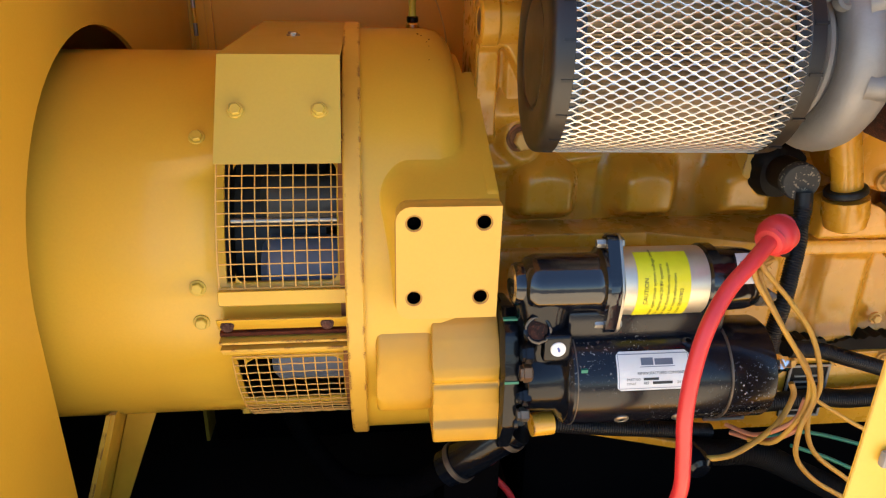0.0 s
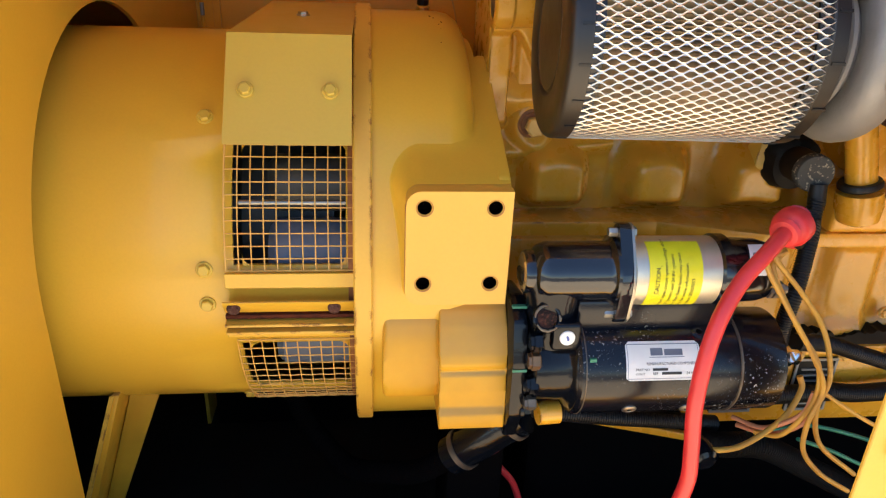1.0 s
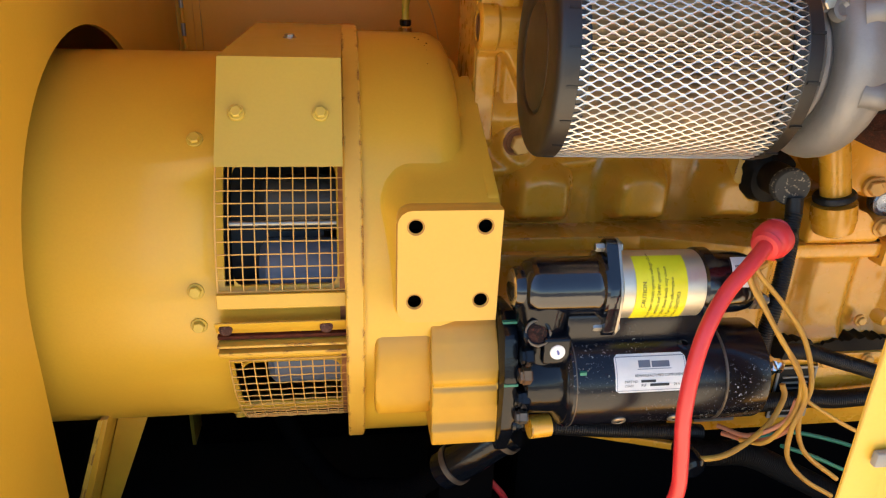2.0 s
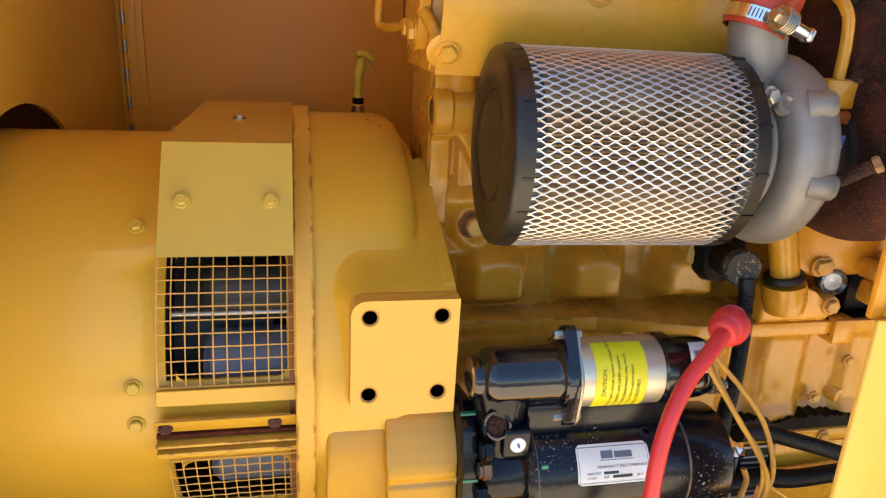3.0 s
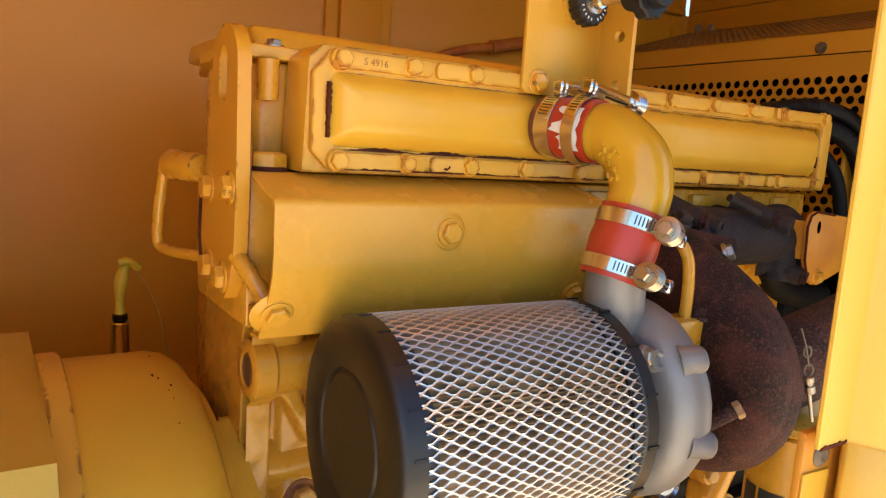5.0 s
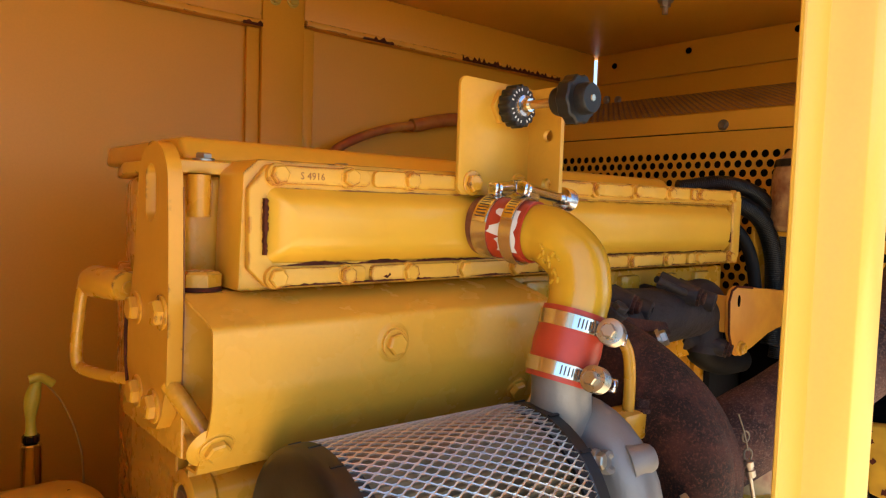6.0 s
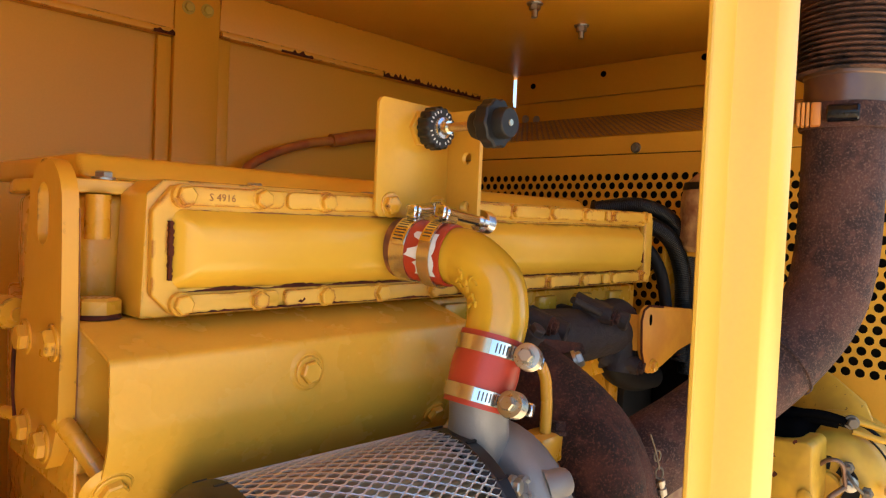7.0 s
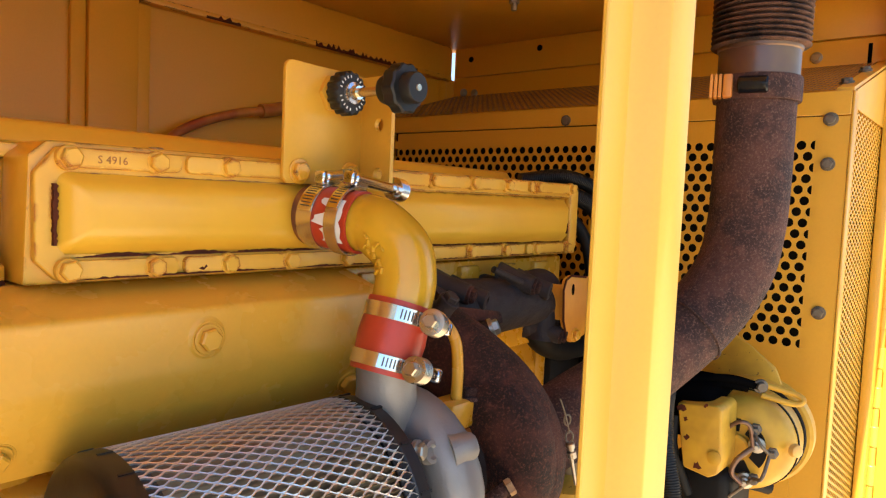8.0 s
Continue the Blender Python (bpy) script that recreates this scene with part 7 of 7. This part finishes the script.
for text, x, z, size in (("REMANUFACTURED COMPONENT", 0.026, 0.0175, 0.0043), ("PART NO", 0.012, 0.0110, 0.0042), ("REF", 0.034, 0.0062, 0.0046), ("24 V", 0.078, 0.0062, 0.0046), ("CONST", 0.012, 0.0062, 0.0036)):
    letters(text, size, M_ink, None, ml, bend=lambda co, x=x, z=z: on_motor(LX0 + x + co.x, LZ0 + z + 0.001 + co.y, 0.0011))
bm = bmesh.new()
patch(LX0 + 0.034, LX0 + 0.054, LZ0 + 0.012, LZ0 + 0.0150)
patch(LX0 + 0.046, LX0 + 0.072, LZ0 + 0.0072, LZ0 + 0.0105)
part("number_bars", bm, M_ink, ml)
for dy, dz in ((-0.045, 0.03), (0.0, 0.055), (-0.042, -0.036)):
    bm = bmesh.new()
    lathe(bm, (0.514, SY + dy, SZ + dz), (1, 0, 0), [(0, 0.007), (0.008, 0.007)], 6)
    part("through_bolt", bm, M_seam, st)
bm = bmesh.new()
lathe(bm, (0.5155, 0.770, 1.008), (1, -0.1, 0), [(0, 0.013), (0.012, 0.013), (0.016, 0.010), (0.024, 0.010)], 6)
part("ground_stud", bm, M_chrome, st, "bright steel ground stud")
bm = bmesh.new()
lathe(bm, (0.207, 0.80, 0.905), (1, 0.1, 0), [(0, 0.016), (0.03, 0.016), (0.032, 0.012)], 20)
part("yellow_fitting", bm, M_eng, st, "yellow threaded fitting")

# red battery cable with its boot
cab = thing("battery_cable", (0.36, 0.67, 0.9), "thick red battery cable with a red rubber boot", "cable")
bm = bmesh.new()
tube(bm, [(0.472, 0.748, 1.205), (0.452, 0.732, 1.198), (0.425, 0.715, 1.180), (0.395, 0.700, 1.155), (0.370, 0.684, 1.118), (0.356, 0.672, 1.070), (0.352, 0.665, 1.01), (0.358, 0.662, 0.95), (0.362, 0.663, 0.90), (0.352, 0.67, 0.84), (0.33, 0.70, 0.76), (0.31, 0.75, 0.66)], 0.0094, 18)
part("cable", bm, M_cable, cab)
bm = bmesh.new()
lathe(bm, Vector((0.452, 0.733, 1.197)), (0.75, 0.55, 0.2), [(0, 0.011), (0.001, 0.016), (0.005, 0.019), (0.009, 0.0165), (0.012, 0.020), (0.017, 0.023), (0.030, 0.023), (0.036, 0.016)], 28)
tube(bm, [(0.478, 0.757, 1.205), (0.490, 0.768, 1.195), (0.494, 0.778, 1.170)], lambda w: 0.019 - 0.005 * w, 16)
part("boot", bm, M_cable, cab)
bm = bmesh.new()
tube(bm, [(0.486, 0.752, 1.183), (0.492, 0.758, 1.173)], 0.006, 8, smooth=False)
part("tie_end", bm, M_dark, cab)

# loose wires
def wire(pts, r, mat, label):
    bm = bmesh.new()
    tube(bm, pts, r, 10)
    return plain("wire", bm, mat, label, "wire", group="loose wires by the starter")
wire([(0.500, 0.790, 1.150), (0.467, 0.772, 1.142), (0.499, 0.757, 1.088), (0.541, 0.745, 1.026), (0.570, 0.745, 0.973), (0.559, 0.74, 0.923), (0.565, 0.74, 0.875), (0.600, 0.74, 0.834), (0.651, 0.74, 0.800)], 0.0035, M_wire, "grimy tan wire hanging in a loop")
wire([(0.500, 0.795, 1.152), (0.480, 0.777, 1.147), (0.524, 0.770, 1.099), (0.560, 0.760, 1.050), (0.579, 0.750, 0.986), (0.574, 0.750, 0.933), (0.596, 0.750, 0.875), (0.661, 0.750, 0.821)], 0.0035, M_wire, "grimy tan wire hanging in a loop")
wire([(0.500, 0.795, 1.145), (0.479, 0.776, 1.133), (0.520, 0.760, 1.060), (0.559, 0.752, 1.005), (0.567, 0.752, 0.947), (0.551, 0.770, 0.880), (0.53, 0.80, 0.86)], 0.0035, M_wire, "grimy tan wire hanging in a loop")
wire([(0.567, 0.755, 0.960), (0.562, 0.76, 0.92), (0.535, 0.79, 0.876), (0.51, 0.83, 0.865)], 0.0034, M_pink, "salmon pink wire below the starter")
wire([(0.574, 0.755, 0.950), (0.568, 0.76, 0.905), (0.545, 0.79, 0.865), (0.52, 0.83, 0.850)], 0.0034, M_pink, "salmon pink wire below the starter")
wire([(0.575, 0.800, 0.955), (0.579, 0.795, 0.934), (0.551, 0.780, 0.897), (0.495, 0.770, 0.862), (0.450, 0.770, 0.856), (0.44, 0.775, 0.857)], 0.0042, M_wire, "single tan lead curving under the motor")
wire([(0.560, 0.86, 0.815), (0.598, 0.85, 0.822), (0.652, 0.85, 0.828), (0.732, 0.85, 0.806), (0.797, 0.85, 0.780)], 0.0032, M_green, "thin green wire under the loom")
wire([(0.60, 0.80, 0.845), (0.66, 0.80, 0.82), (0.72, 0.80, 0.79), (0.78, 0.80, 0.77)], 0.0030, M_green, "thin green wire under the loom")
wire([(0.575, 0.755, 0.965), (0.597, 0.760, 0.947), (0.662, 0.760, 0.906), (0.709, 0.760, 0.884), (0.80, 0.77, 0.85)], 0.0030, M_wire, "thin tan wire behind the post")
wire([(0.14, 0.96, 0.76), (0.167, 0.95, 0.722), (0.198, 0.95, 0.678), (0.225, 0.95, 0.637), (0.25, 0.95, 0.55)], 0.0060, M_cable, "dim red cable below the starter")
# corrugated conduits and the big lower hose
def loom(pts, r, label, mat=None):
    bm = bmesh.new()
    conduit(bm, pts, r)
    return plain("conduit", bm, mat or M_cond, label, "conduit", group="corrugated conduits")
loom([(0.585, 0.84, 0.985), (0.652, 0.86, 0.968), (0.701, 0.86, 0.952), (0.769, 0.86, 0.929), (0.86, 0.87, 0.89)], 0.0125, "black corrugated conduit behind the wires")
loom([(0.55, 0.90, 0.845), (0.696, 0.90, 0.853), (0.755, 0.90, 0.849), (0.821, 0.90, 0.852), (0.95, 0.90, 0.86)], 0.0150, "black corrugated conduit behind the wires")
loom([(0.20, 0.89, 0.850), (0.26, 0.88, 0.844), (0.355, 0.88, 0.831), (0.437, 0.88, 0.823), (0.52, 0.885, 0.81)], 0.0130, "black corrugated conduit under the starter")
loom([(0.47, 0.86, 0.800), (0.52, 0.855, 0.793), (0.585, 0.85, 0.790), (0.671, 0.85, 0.744), (0.75, 0.85, 0.70)], 0.0200, "wide black corrugated conduit under the starter", M_dark)
# Last hose is coloured matt black so it sinks into the generator's shadow.
loom([(0.115, 0.885, 0.775), (0.06, 0.91, 0.715), (0.007, 0.95, 0.679), (-0.061, 1.0, 0.652), (-0.125, 1.05, 0.701), (-0.16, 1.08, 0.76)], 0.0190, "corrugated hose sagging below the generator, blackened for the shadow there", M_deep_black)
elbh = thing("rubber_elbow", (0.14, 0.87, 0.8), "black rubber hose end with a worn clamp", "hose")
bm = bmesh.new()
tube(bm, [(0.20, 0.855, 0.862), (0.172, 0.862, 0.836), (0.143, 0.87, 0.806), (0.105, 0.887, 0.763)], 0.030, 24)
part("hose", bm, M_nose, elbh)
for c in ((0.118, 0.881, 0.778), (0.186, 0.858, 0.849)):
    bm = bmesh.new()
    lathe(bm, c, (0.66, -0.25, 0.72), [(0, 0.0305), (0, 0.0325), (0.009, 0.0325), (0.009, 0.0305)], 36, shut=False)
    part("clamp", bm, M_seam, elbh)
bm = bmesh.new()
lathe(bm, (0.44, 0.80, 0.85), (0.1, -0.8, -0.2), [(0, 0.016), (0.02, 0.020), (0.035, 0.020), (0.04, 0.014)], 20)
plain("round_fitting", bm, M_nose, "grimy round fitting below the starter", "fitting")

# ---- radiator guard ----
GX = 1.36
gd = thing("radiator_guard", (1.5, 1.0, 0.36), "yellow perforated radiator guard with sloping mesh top", "guard")
bm = bmesh.new()
def keep(u, v):
    y, z = 1.66 - u, 1.30 + v
    return 1.478 < z < 1.868 and y > 0.580
perforated(bm, (GX, 1.66, 1.30), (0, -1, 0), (0, 0, 1), 45, 30, 0.0235, 0.0087, 0.003, keep)
face = part("front_panel", bm, M_guard, gd, "yellow panel with rows of round holes", smooth=0)
bm = bmesh.new()
zt = 1.30 + 30 * 0.0235 * 0.866
box(bm, (GX + 0.0012, 0.549, 0.5), (GX + 0.004, 0.6032, zt), 0)
box(bm, (GX, 0.6035, 0.5), (GX + 0.003, 1.79, 1.2995), 0)
box(bm, (GX, 1.6715, 1.3), (GX + 0.003, 1.79, zt), 0)
part("panel_margin", bm, M_guard, gd)
bm = bmesh.new()
box(bm, (GX - 0.003, 0.549, zt + 0.002), (GX + 0.003, 1.79, 1.955), 0.001, 1)
part("top_strip", bm, M_guard, gd)
bm = bmesh.new()
prism(bm, [(GX, 1.955), (GX + 0.005, 1.955), (1.770, 2.078), (1.770, 2.082), (GX, 1.961)], "xz", 0.547, 0.574)
part("slope_edge", bm, M_guard, gd)
sl = Vector((1.770 - GX, 0, 2.080 - 1.957))
sln = sl.normalized()
bm = bmesh.new()
diamond_sheet(bm, lambda u, v, d: Vector((GX, 0.574, 1.958)) + Vector((0, u, 0)) + sln * v + Vector((-sln.z, 0, sln.x)) * d, 70, 18, 0.0173, sl.length / 18, 0.0023, 0.0003)
part("mesh_top", bm, M_sieve, gd, "brown expanded-metal top", smooth=0)
bm = bmesh.new()
box(bm, (GX - 0.001, 0.5440, 0.5), (GX + 0.030, 0.5485, 1.955), 0.002, 2)
prism(bm, [(GX + 0.0145, 1.925), (1.772, 1.925), (1.772, 2.076), (GX + 0.0145, 1.957)], "xz", 0.5445, 0.5468)
part("side_frame", bm, M_guard, gd)
bm = bmesh.new()
diamond_sheet(bm, lambda u, v, d: Vector((GX + 0.031 + u, 0.5475 - d, 1.10 + v)), 12, 60, 0.0320, 0.0138, 0.0026, 0.001)
part("side_mesh", bm, M_guard, gd, "yellow expanded-metal side", smooth=0)
bm = bmesh.new()
box(bm, (1.46, 0.60, 0.5), (1.70, 1.75, 1.93))
part("radiator_core", bm, M_dark, gd, "dark radiator core behind the guard")
for y, z in ((0.580, 1.905), (0.580, 1.825), (0.576, 1.555), (1.12, 1.925)):
    bolt(gd, (GX - 0.003 if z > 1.9 else GX, y, z), (-1, 0, 0), 0.0085, 0.008, M_dull)
for u in (0.06, 0.24):
    p = Vector((GX, 0.570, 1.958)) + sln * u + Vector((0, 0, 0.004))
    bolt(gd, p, (-sln.z, 0, sln.x), 0.0085, 0.008, M_dull)

# expansion tank and conduit by the radiator
tank = thing("rusty_canister", (1.25, 0.98, 1.6), "rust-stained canister with a black strap", "canister")
bm = bmesh.new()
lathe(bm, (1.275, 0.905, 1.700), (0, 0, 1), [(0, 0.050), (0.01, 0.058), (0.105, 0.058), (0.135, 0.050), (0.155, 0.030), (0.160, 0.01)], 40)
part("can", bm, M_rtank, tank)
bm = bmesh.new()
lathe(bm, (1.275, 0.905, 1.822), (0, 0, 1), [(0, 0.054), (0, 0.0565), (0.014, 0.053), (0.014, 0.050)], 36, shut=False)
part("strap", bm, M_rub, tank)
bm = bmesh.new()
prism(bm, [(1.231, 1.56), (1.231, 1.715), (1.245, 1.725), (1.295, 1.700), (1.335, 1.665), (1.35, 1.62), (1.352, 1.56)], "xz", 0.974, 0.983, 0.003, 2)
box(bm, (1.245, 0.87, 1.690), (1.33, 0.9735, 1.6995), 0.003)
plain("canister_bracket", bm, M_eng, "yellow bracket under the rusty canister", "bracket")
loom([(1.09, 1.06, 1.775), (1.16, 1.005, 1.787), (1.225, 0.968, 1.765), (1.262, 0.952, 1.712), (1.285, 0.942, 1.645), (1.290, 0.942, 1.54), (1.285, 0.945, 1.45)], 0.0150, "black corrugated conduit at the front of the engine")
loom([(1.10, 1.08, 1.745), (1.155, 1.005, 1.755), (1.210, 0.962, 1.728), (1.246, 0.947, 1.665), (1.258, 0.945, 1.58), (1.255, 0.945, 1.48)], 0.0170, "black corrugated conduit at the front of the engine")
bm = bmesh.new()
tube(bm, [(1.10, 1.06, 1.735), (1.175, 1.01, 1.718), (1.212, 0.975, 1.66), (1.218, 0.955, 1.55)], 0.012)
plain("black_hose", bm, M_dark, "smooth black hose at the front of the engine", "hose")
bm = bmesh.new()
box(bm, (1.152, 1.04, 0.60), (1.195, 1.45, 1.56), 0.012)
part("front_flange", bm, M_block, eng)
# This cover's black paints the shaded gap in front of the engine.
bm = bmesh.new()
box(bm, (1.197, 1.03, 0.60), (1.34, 1.45, 1.545), 0.02)
plain("timing_cover", bm, M_dark, "timing gear cover at the engine front, blackened for the shaded gap", "cover")

# Hose made up to fill the dark recess with black.
bm = bmesh.new()
tube(bm, [(1.050, 0.995, 1.515), (1.10, 1.000, 1.470), (1.17, 1.000, 1.445), (1.25, 1.000, 1.44)], 0.025, 20)
plain("black_hose", bm, M_dark, "thick black hose added to darken the recess below the support bracket", "hose")

# Made-up black box standing for the dark clutter before the guard.
bm = bmesh.new()
box(bm, (1.300, 0.83, 0.60), (1.352, 1.028, 1.500), 0.015, 3)
plain("dark_clutter_box", bm, M_deep_black, "plain black box added for the dark between engine and radiator guard", "cover")

# ---- charging alternator ----
AX = Vector((1.12, 0.632, 1.352))
alt = thing("alternator", (1.2, 0.62, 1.2), "yellow charging alternator with exposed terminals", "alternator")
bm = bmesh.new()
lathe(bm, AX, (1, 0.06, 0), [(0.0, 0.02), (0.0, 0.046), (0.004, 0.056), (0.014, 0.069), (0.030, 0.078), (0.050, 0.081), (0.056, 0.081), (0.057, 0.0795), (0.060, 0.0795), (0.061, 0.082), (0.092, 0.083), (0.096, 0.079), (0.098, 0.06)], 64)
shell = part("shell", bm, M_alt, alt)
bm = bmesh.new()
for k in range(40):
    a = radians(-60 + 200 * k / 39)
    r = 0.0812 + 0.001 * noise.noise(Vector((k * 0.9, 0, 0)))
    c = AX + Vector((0.0585 + 0.0012 * noise.noise(Vector((k * 1.1, 5, 0))), -r * math.cos(a) + 0.0035, r * math.sin(a)))
    box(bm, (-0.002, -0.002, -0.005), (0.002, 0.002, 0.005), m=Matrix.Translation(c) @ Matrix.Rotation(-a, 4, "X"))
part("joint_gap", bm, M_dark, shell, "ragged black joint line")
bm = bmesh.new()
lathe(bm, AX + Vector((0.100, 0.006, 0)), (1, 0.06, 0), [(0.002, 0.076), (0.002, 0.0835), (0.006, 0.085), (0.008, 0.084)], 64, shut=False)
part("fan_gap", bm, M_dark, alt, "dark gap behind the shell")
bm = bmesh.new()
lathe(bm, AX + Vector((0.110, 0.007, 0)), (1, 0.06, 0), [(0, 0.06), (0, 0.090), (0.005, 0.095), (0.03, 0.095), (0.035, 0.090), (0.036, 0.05)], 64)
part("fan_cover", bm, M_alt, alt)
for k in range(5):
    a = radians(-100 + 62 * k)
    bm = bmesh.new()
    p0, p1 = [], []
    for q in range(7):
        b = a + radians(40) * q / 6
        p0.append((AX.y - 0.045 * math.cos(b), AX.z + 0.045 * math.sin(b)))
        p1.append((AX.y - 0.024 * math.cos(b), AX.z + 0.024 * math.sin(b)))
    prism(bm, p0 + p1[::-1], "yz", AX.x - 0.0008, AX.x + 0.003)
    part("vent", bm, M_dark, shell, "dark vent slot")
bm = bmesh.new()
lathe(bm, AX + Vector((-0.010, 0, 0)), (1, 0.06, 0), [(0, 0.006), (0, 0.017), (0.003, 0.020), (0.012, 0.021)], 32)
part("bearing_cap", bm, M_alt, shell)
bm = bmesh.new()
prism(bm, [(0.705, 1.423), (0.643, 1.431), (0.636, 1.425), (0.632, 1.345), (0.636, 1.324), (0.650, 1.315), (0.690, 1.322)], "yz", 1.040, 1.118, 0.0035, 3)
part("regulator_box", bm, M_alt, alt, "yellow cast regulator box", smooth=30)
for k, (y, z, r) in enumerate(((0.697, 1.417, 0.006), (0.690, 1.400, 0.0035), (0.686, 1.372, 0.004), (0.668, 1.330, 0.006), (0.66, 1.428, 0.003))):
    rnd = random.Random(k)
    bm = bmesh.new()
    prism(bm, [(y + r * (0.5 + rnd.random()) * math.cos(a), z + r * (0.5 + rnd.random()) * math.sin(a)) for a in np.linspace(0, 2 * math.pi, 10)[:-1]], "yz", 1.0394, 1.0410)
    part("paint_chip", bm, M_scab, alt, "dark chip in the paint")
bm = bmesh.new()
lathe(bm, (1.0405, 0.641, 1.350), (-1, 0, 0), [(0, 0.010), (0.004, 0.011), (0.006, 0.007)], 18)
part("box_boss", bm, M_alt, alt)
bm = bmesh.new()
lathe(bm, (1.135, 0.551, 1.362), (-0.6, -0.8, 0), [(0, 0.011), (0.008, 0.0095), (0.010, 0.006)], 18)
part("through_bolt", bm, M_bolt, alt)
for k, (dy, dz) in enumerate(((-0.028, 0.036), (-0.055, 0.004), (-0.030, -0.045), (0.03, -0.05))):
    bm = bmesh.new()
    c = AX + Vector((-0.004, dy, dz))
    lathe(bm, c, (-1, -0.2, 0), [(0, 0.009), (0.008, 0.009), (0.009, 0.006), (0.020, 0.005)], 6)
    part("terminal", bm, M_dull, alt)
bm = bmesh.new()
tube(bm, [AX + Vector((-0.02, -0.028, 0.036)), AX + Vector((-0.035, -0.045, 0.02)), AX + Vector((-0.02, -0.055, 0.004))], 0.0026, 10)
tube(bm, [AX + Vector((-0.02, -0.055, 0.004)), AX + Vector((-0.04, -0.05, -0.03)), AX + Vector((-0.02, -0.03, -0.045)), AX + Vector((-0.02, 0.02, -0.10))], 0.0028, 10)
part("lead", bm, M_dull, alt)
bm = bmesh.new()
tube(bm, [AX + Vector((-0.030, 0.012, 0.030)), AX + Vector((-0.040, -0.010, 0.050)), AX + Vector((-0.034, -0.026, 0.046)), AX + Vector((-0.022, -0.030, 0.010))], 0.0034, 10)
tube(bm, [AX + Vector((-0.022, -0.030, 0.010)), AX + Vector((-0.036, -0.012, -0.010)), AX + Vector((-0.034, -0.004, -0.034)), AX + Vector((-0.022, -0.016, -0.052))], 0.0042, 10)
part("lead", bm, M_heat, alt, "tarnished terminal lead")
for dy, dz in ((-0.030, 0.010), (-0.016, -0.052)):
    bm = bmesh.new()
    lathe(bm, AX + Vector((0.0, dy, dz)), (-1, -0.2, 0), [(0, 0.013), (0.006, 0.013), (0.007, 0.009), (0.016, 0.008), (0.017, 0.005), (0.024, 0.004)], 18)
    part("terminal", bm, M_steel, alt)
adj = thing("adjuster_arm", (1.2, 0.66, 1.43), "yellow slotted belt adjuster arm with black strap", "bracket")
bm = bmesh.new()
prism(bm, [(0.735, 1.545), (0.655, 1.497), (0.612, 1.466), (0.600, 1.44), (0.60, 1.40), (0.735, 1.42)], "yz", 1.236, 1.244, 0.002)
part("arm", bm, M_alt, adj)
bm = bmesh.new()
tube(bm, [(1.16, 0.625, 1.452), (1.17, 0.585, 1.445), (1.175, 0.560, 1.440), (1.175, 0.552, 1.432), (1.17, 0.565, 1.426), (1.155, 0.61, 1.434)], 0.005, 10)
part("slot_edge", bm, M_alt, adj)
bm = bmesh.new()
tube(bm, [(1.06, 0.745, 1.430), (1.10, 0.705, 1.450), (1.13, 0.655, 1.457), (1.16, 0.610, 1.445)], 0.007, 12)
tube(bm, [(1.06, 0.75, 1.415), (1.10, 0.71, 1.440), (1.13, 0.67, 1.447), (1.15, 0.63, 1.444)], 0.009, 12)
box(bm, (1.06, 0.66, 1.36), (1.20, 0.76, 1.45), 0.02, 3)
part("strap", bm, M_deep_black, adj, "oily black strap and hose ends")
bolt(adj, (1.155, 0.612, 1.448), (-0.8, -0.5, 0), 0.008, 0.010, M_dull)
bm = bmesh.new()
tube(bm, [(1.06, 0.70, 1.335), (1.10, 0.67, 1.31), (1.16, 0.63, 1.285), (1.2, 0.60, 1.27)], 0.013, 12)
tube(bm, [(1.05, 0.71, 1.40), (1.045, 0.712, 1.36), (1.055, 0.705, 1.32), (1.07, 0.69, 1.27)], 0.009, 12)
box(bm, (1.09, 0.63, 1.22), (1.22, 0.74, 1.315), 0.02, 3)
plain("belt_guard", bm, M_dark, "oily black guard and hoses beneath the alternator", "guard")
bm = bmesh.new()
conduit(bm, [(1.07, 0.735, 1.435), (1.01, 0.715, 1.42), (0.98, 0.70, 1.37), (0.97, 0.68, 1.30), (0.96, 0.67, 1.20), (0.955, 0.67, 1.10)], 0.016)
plain("conduit", bm, M_cond, "black corrugated conduit beside the alternator", "conduit", group="corrugated conduits")
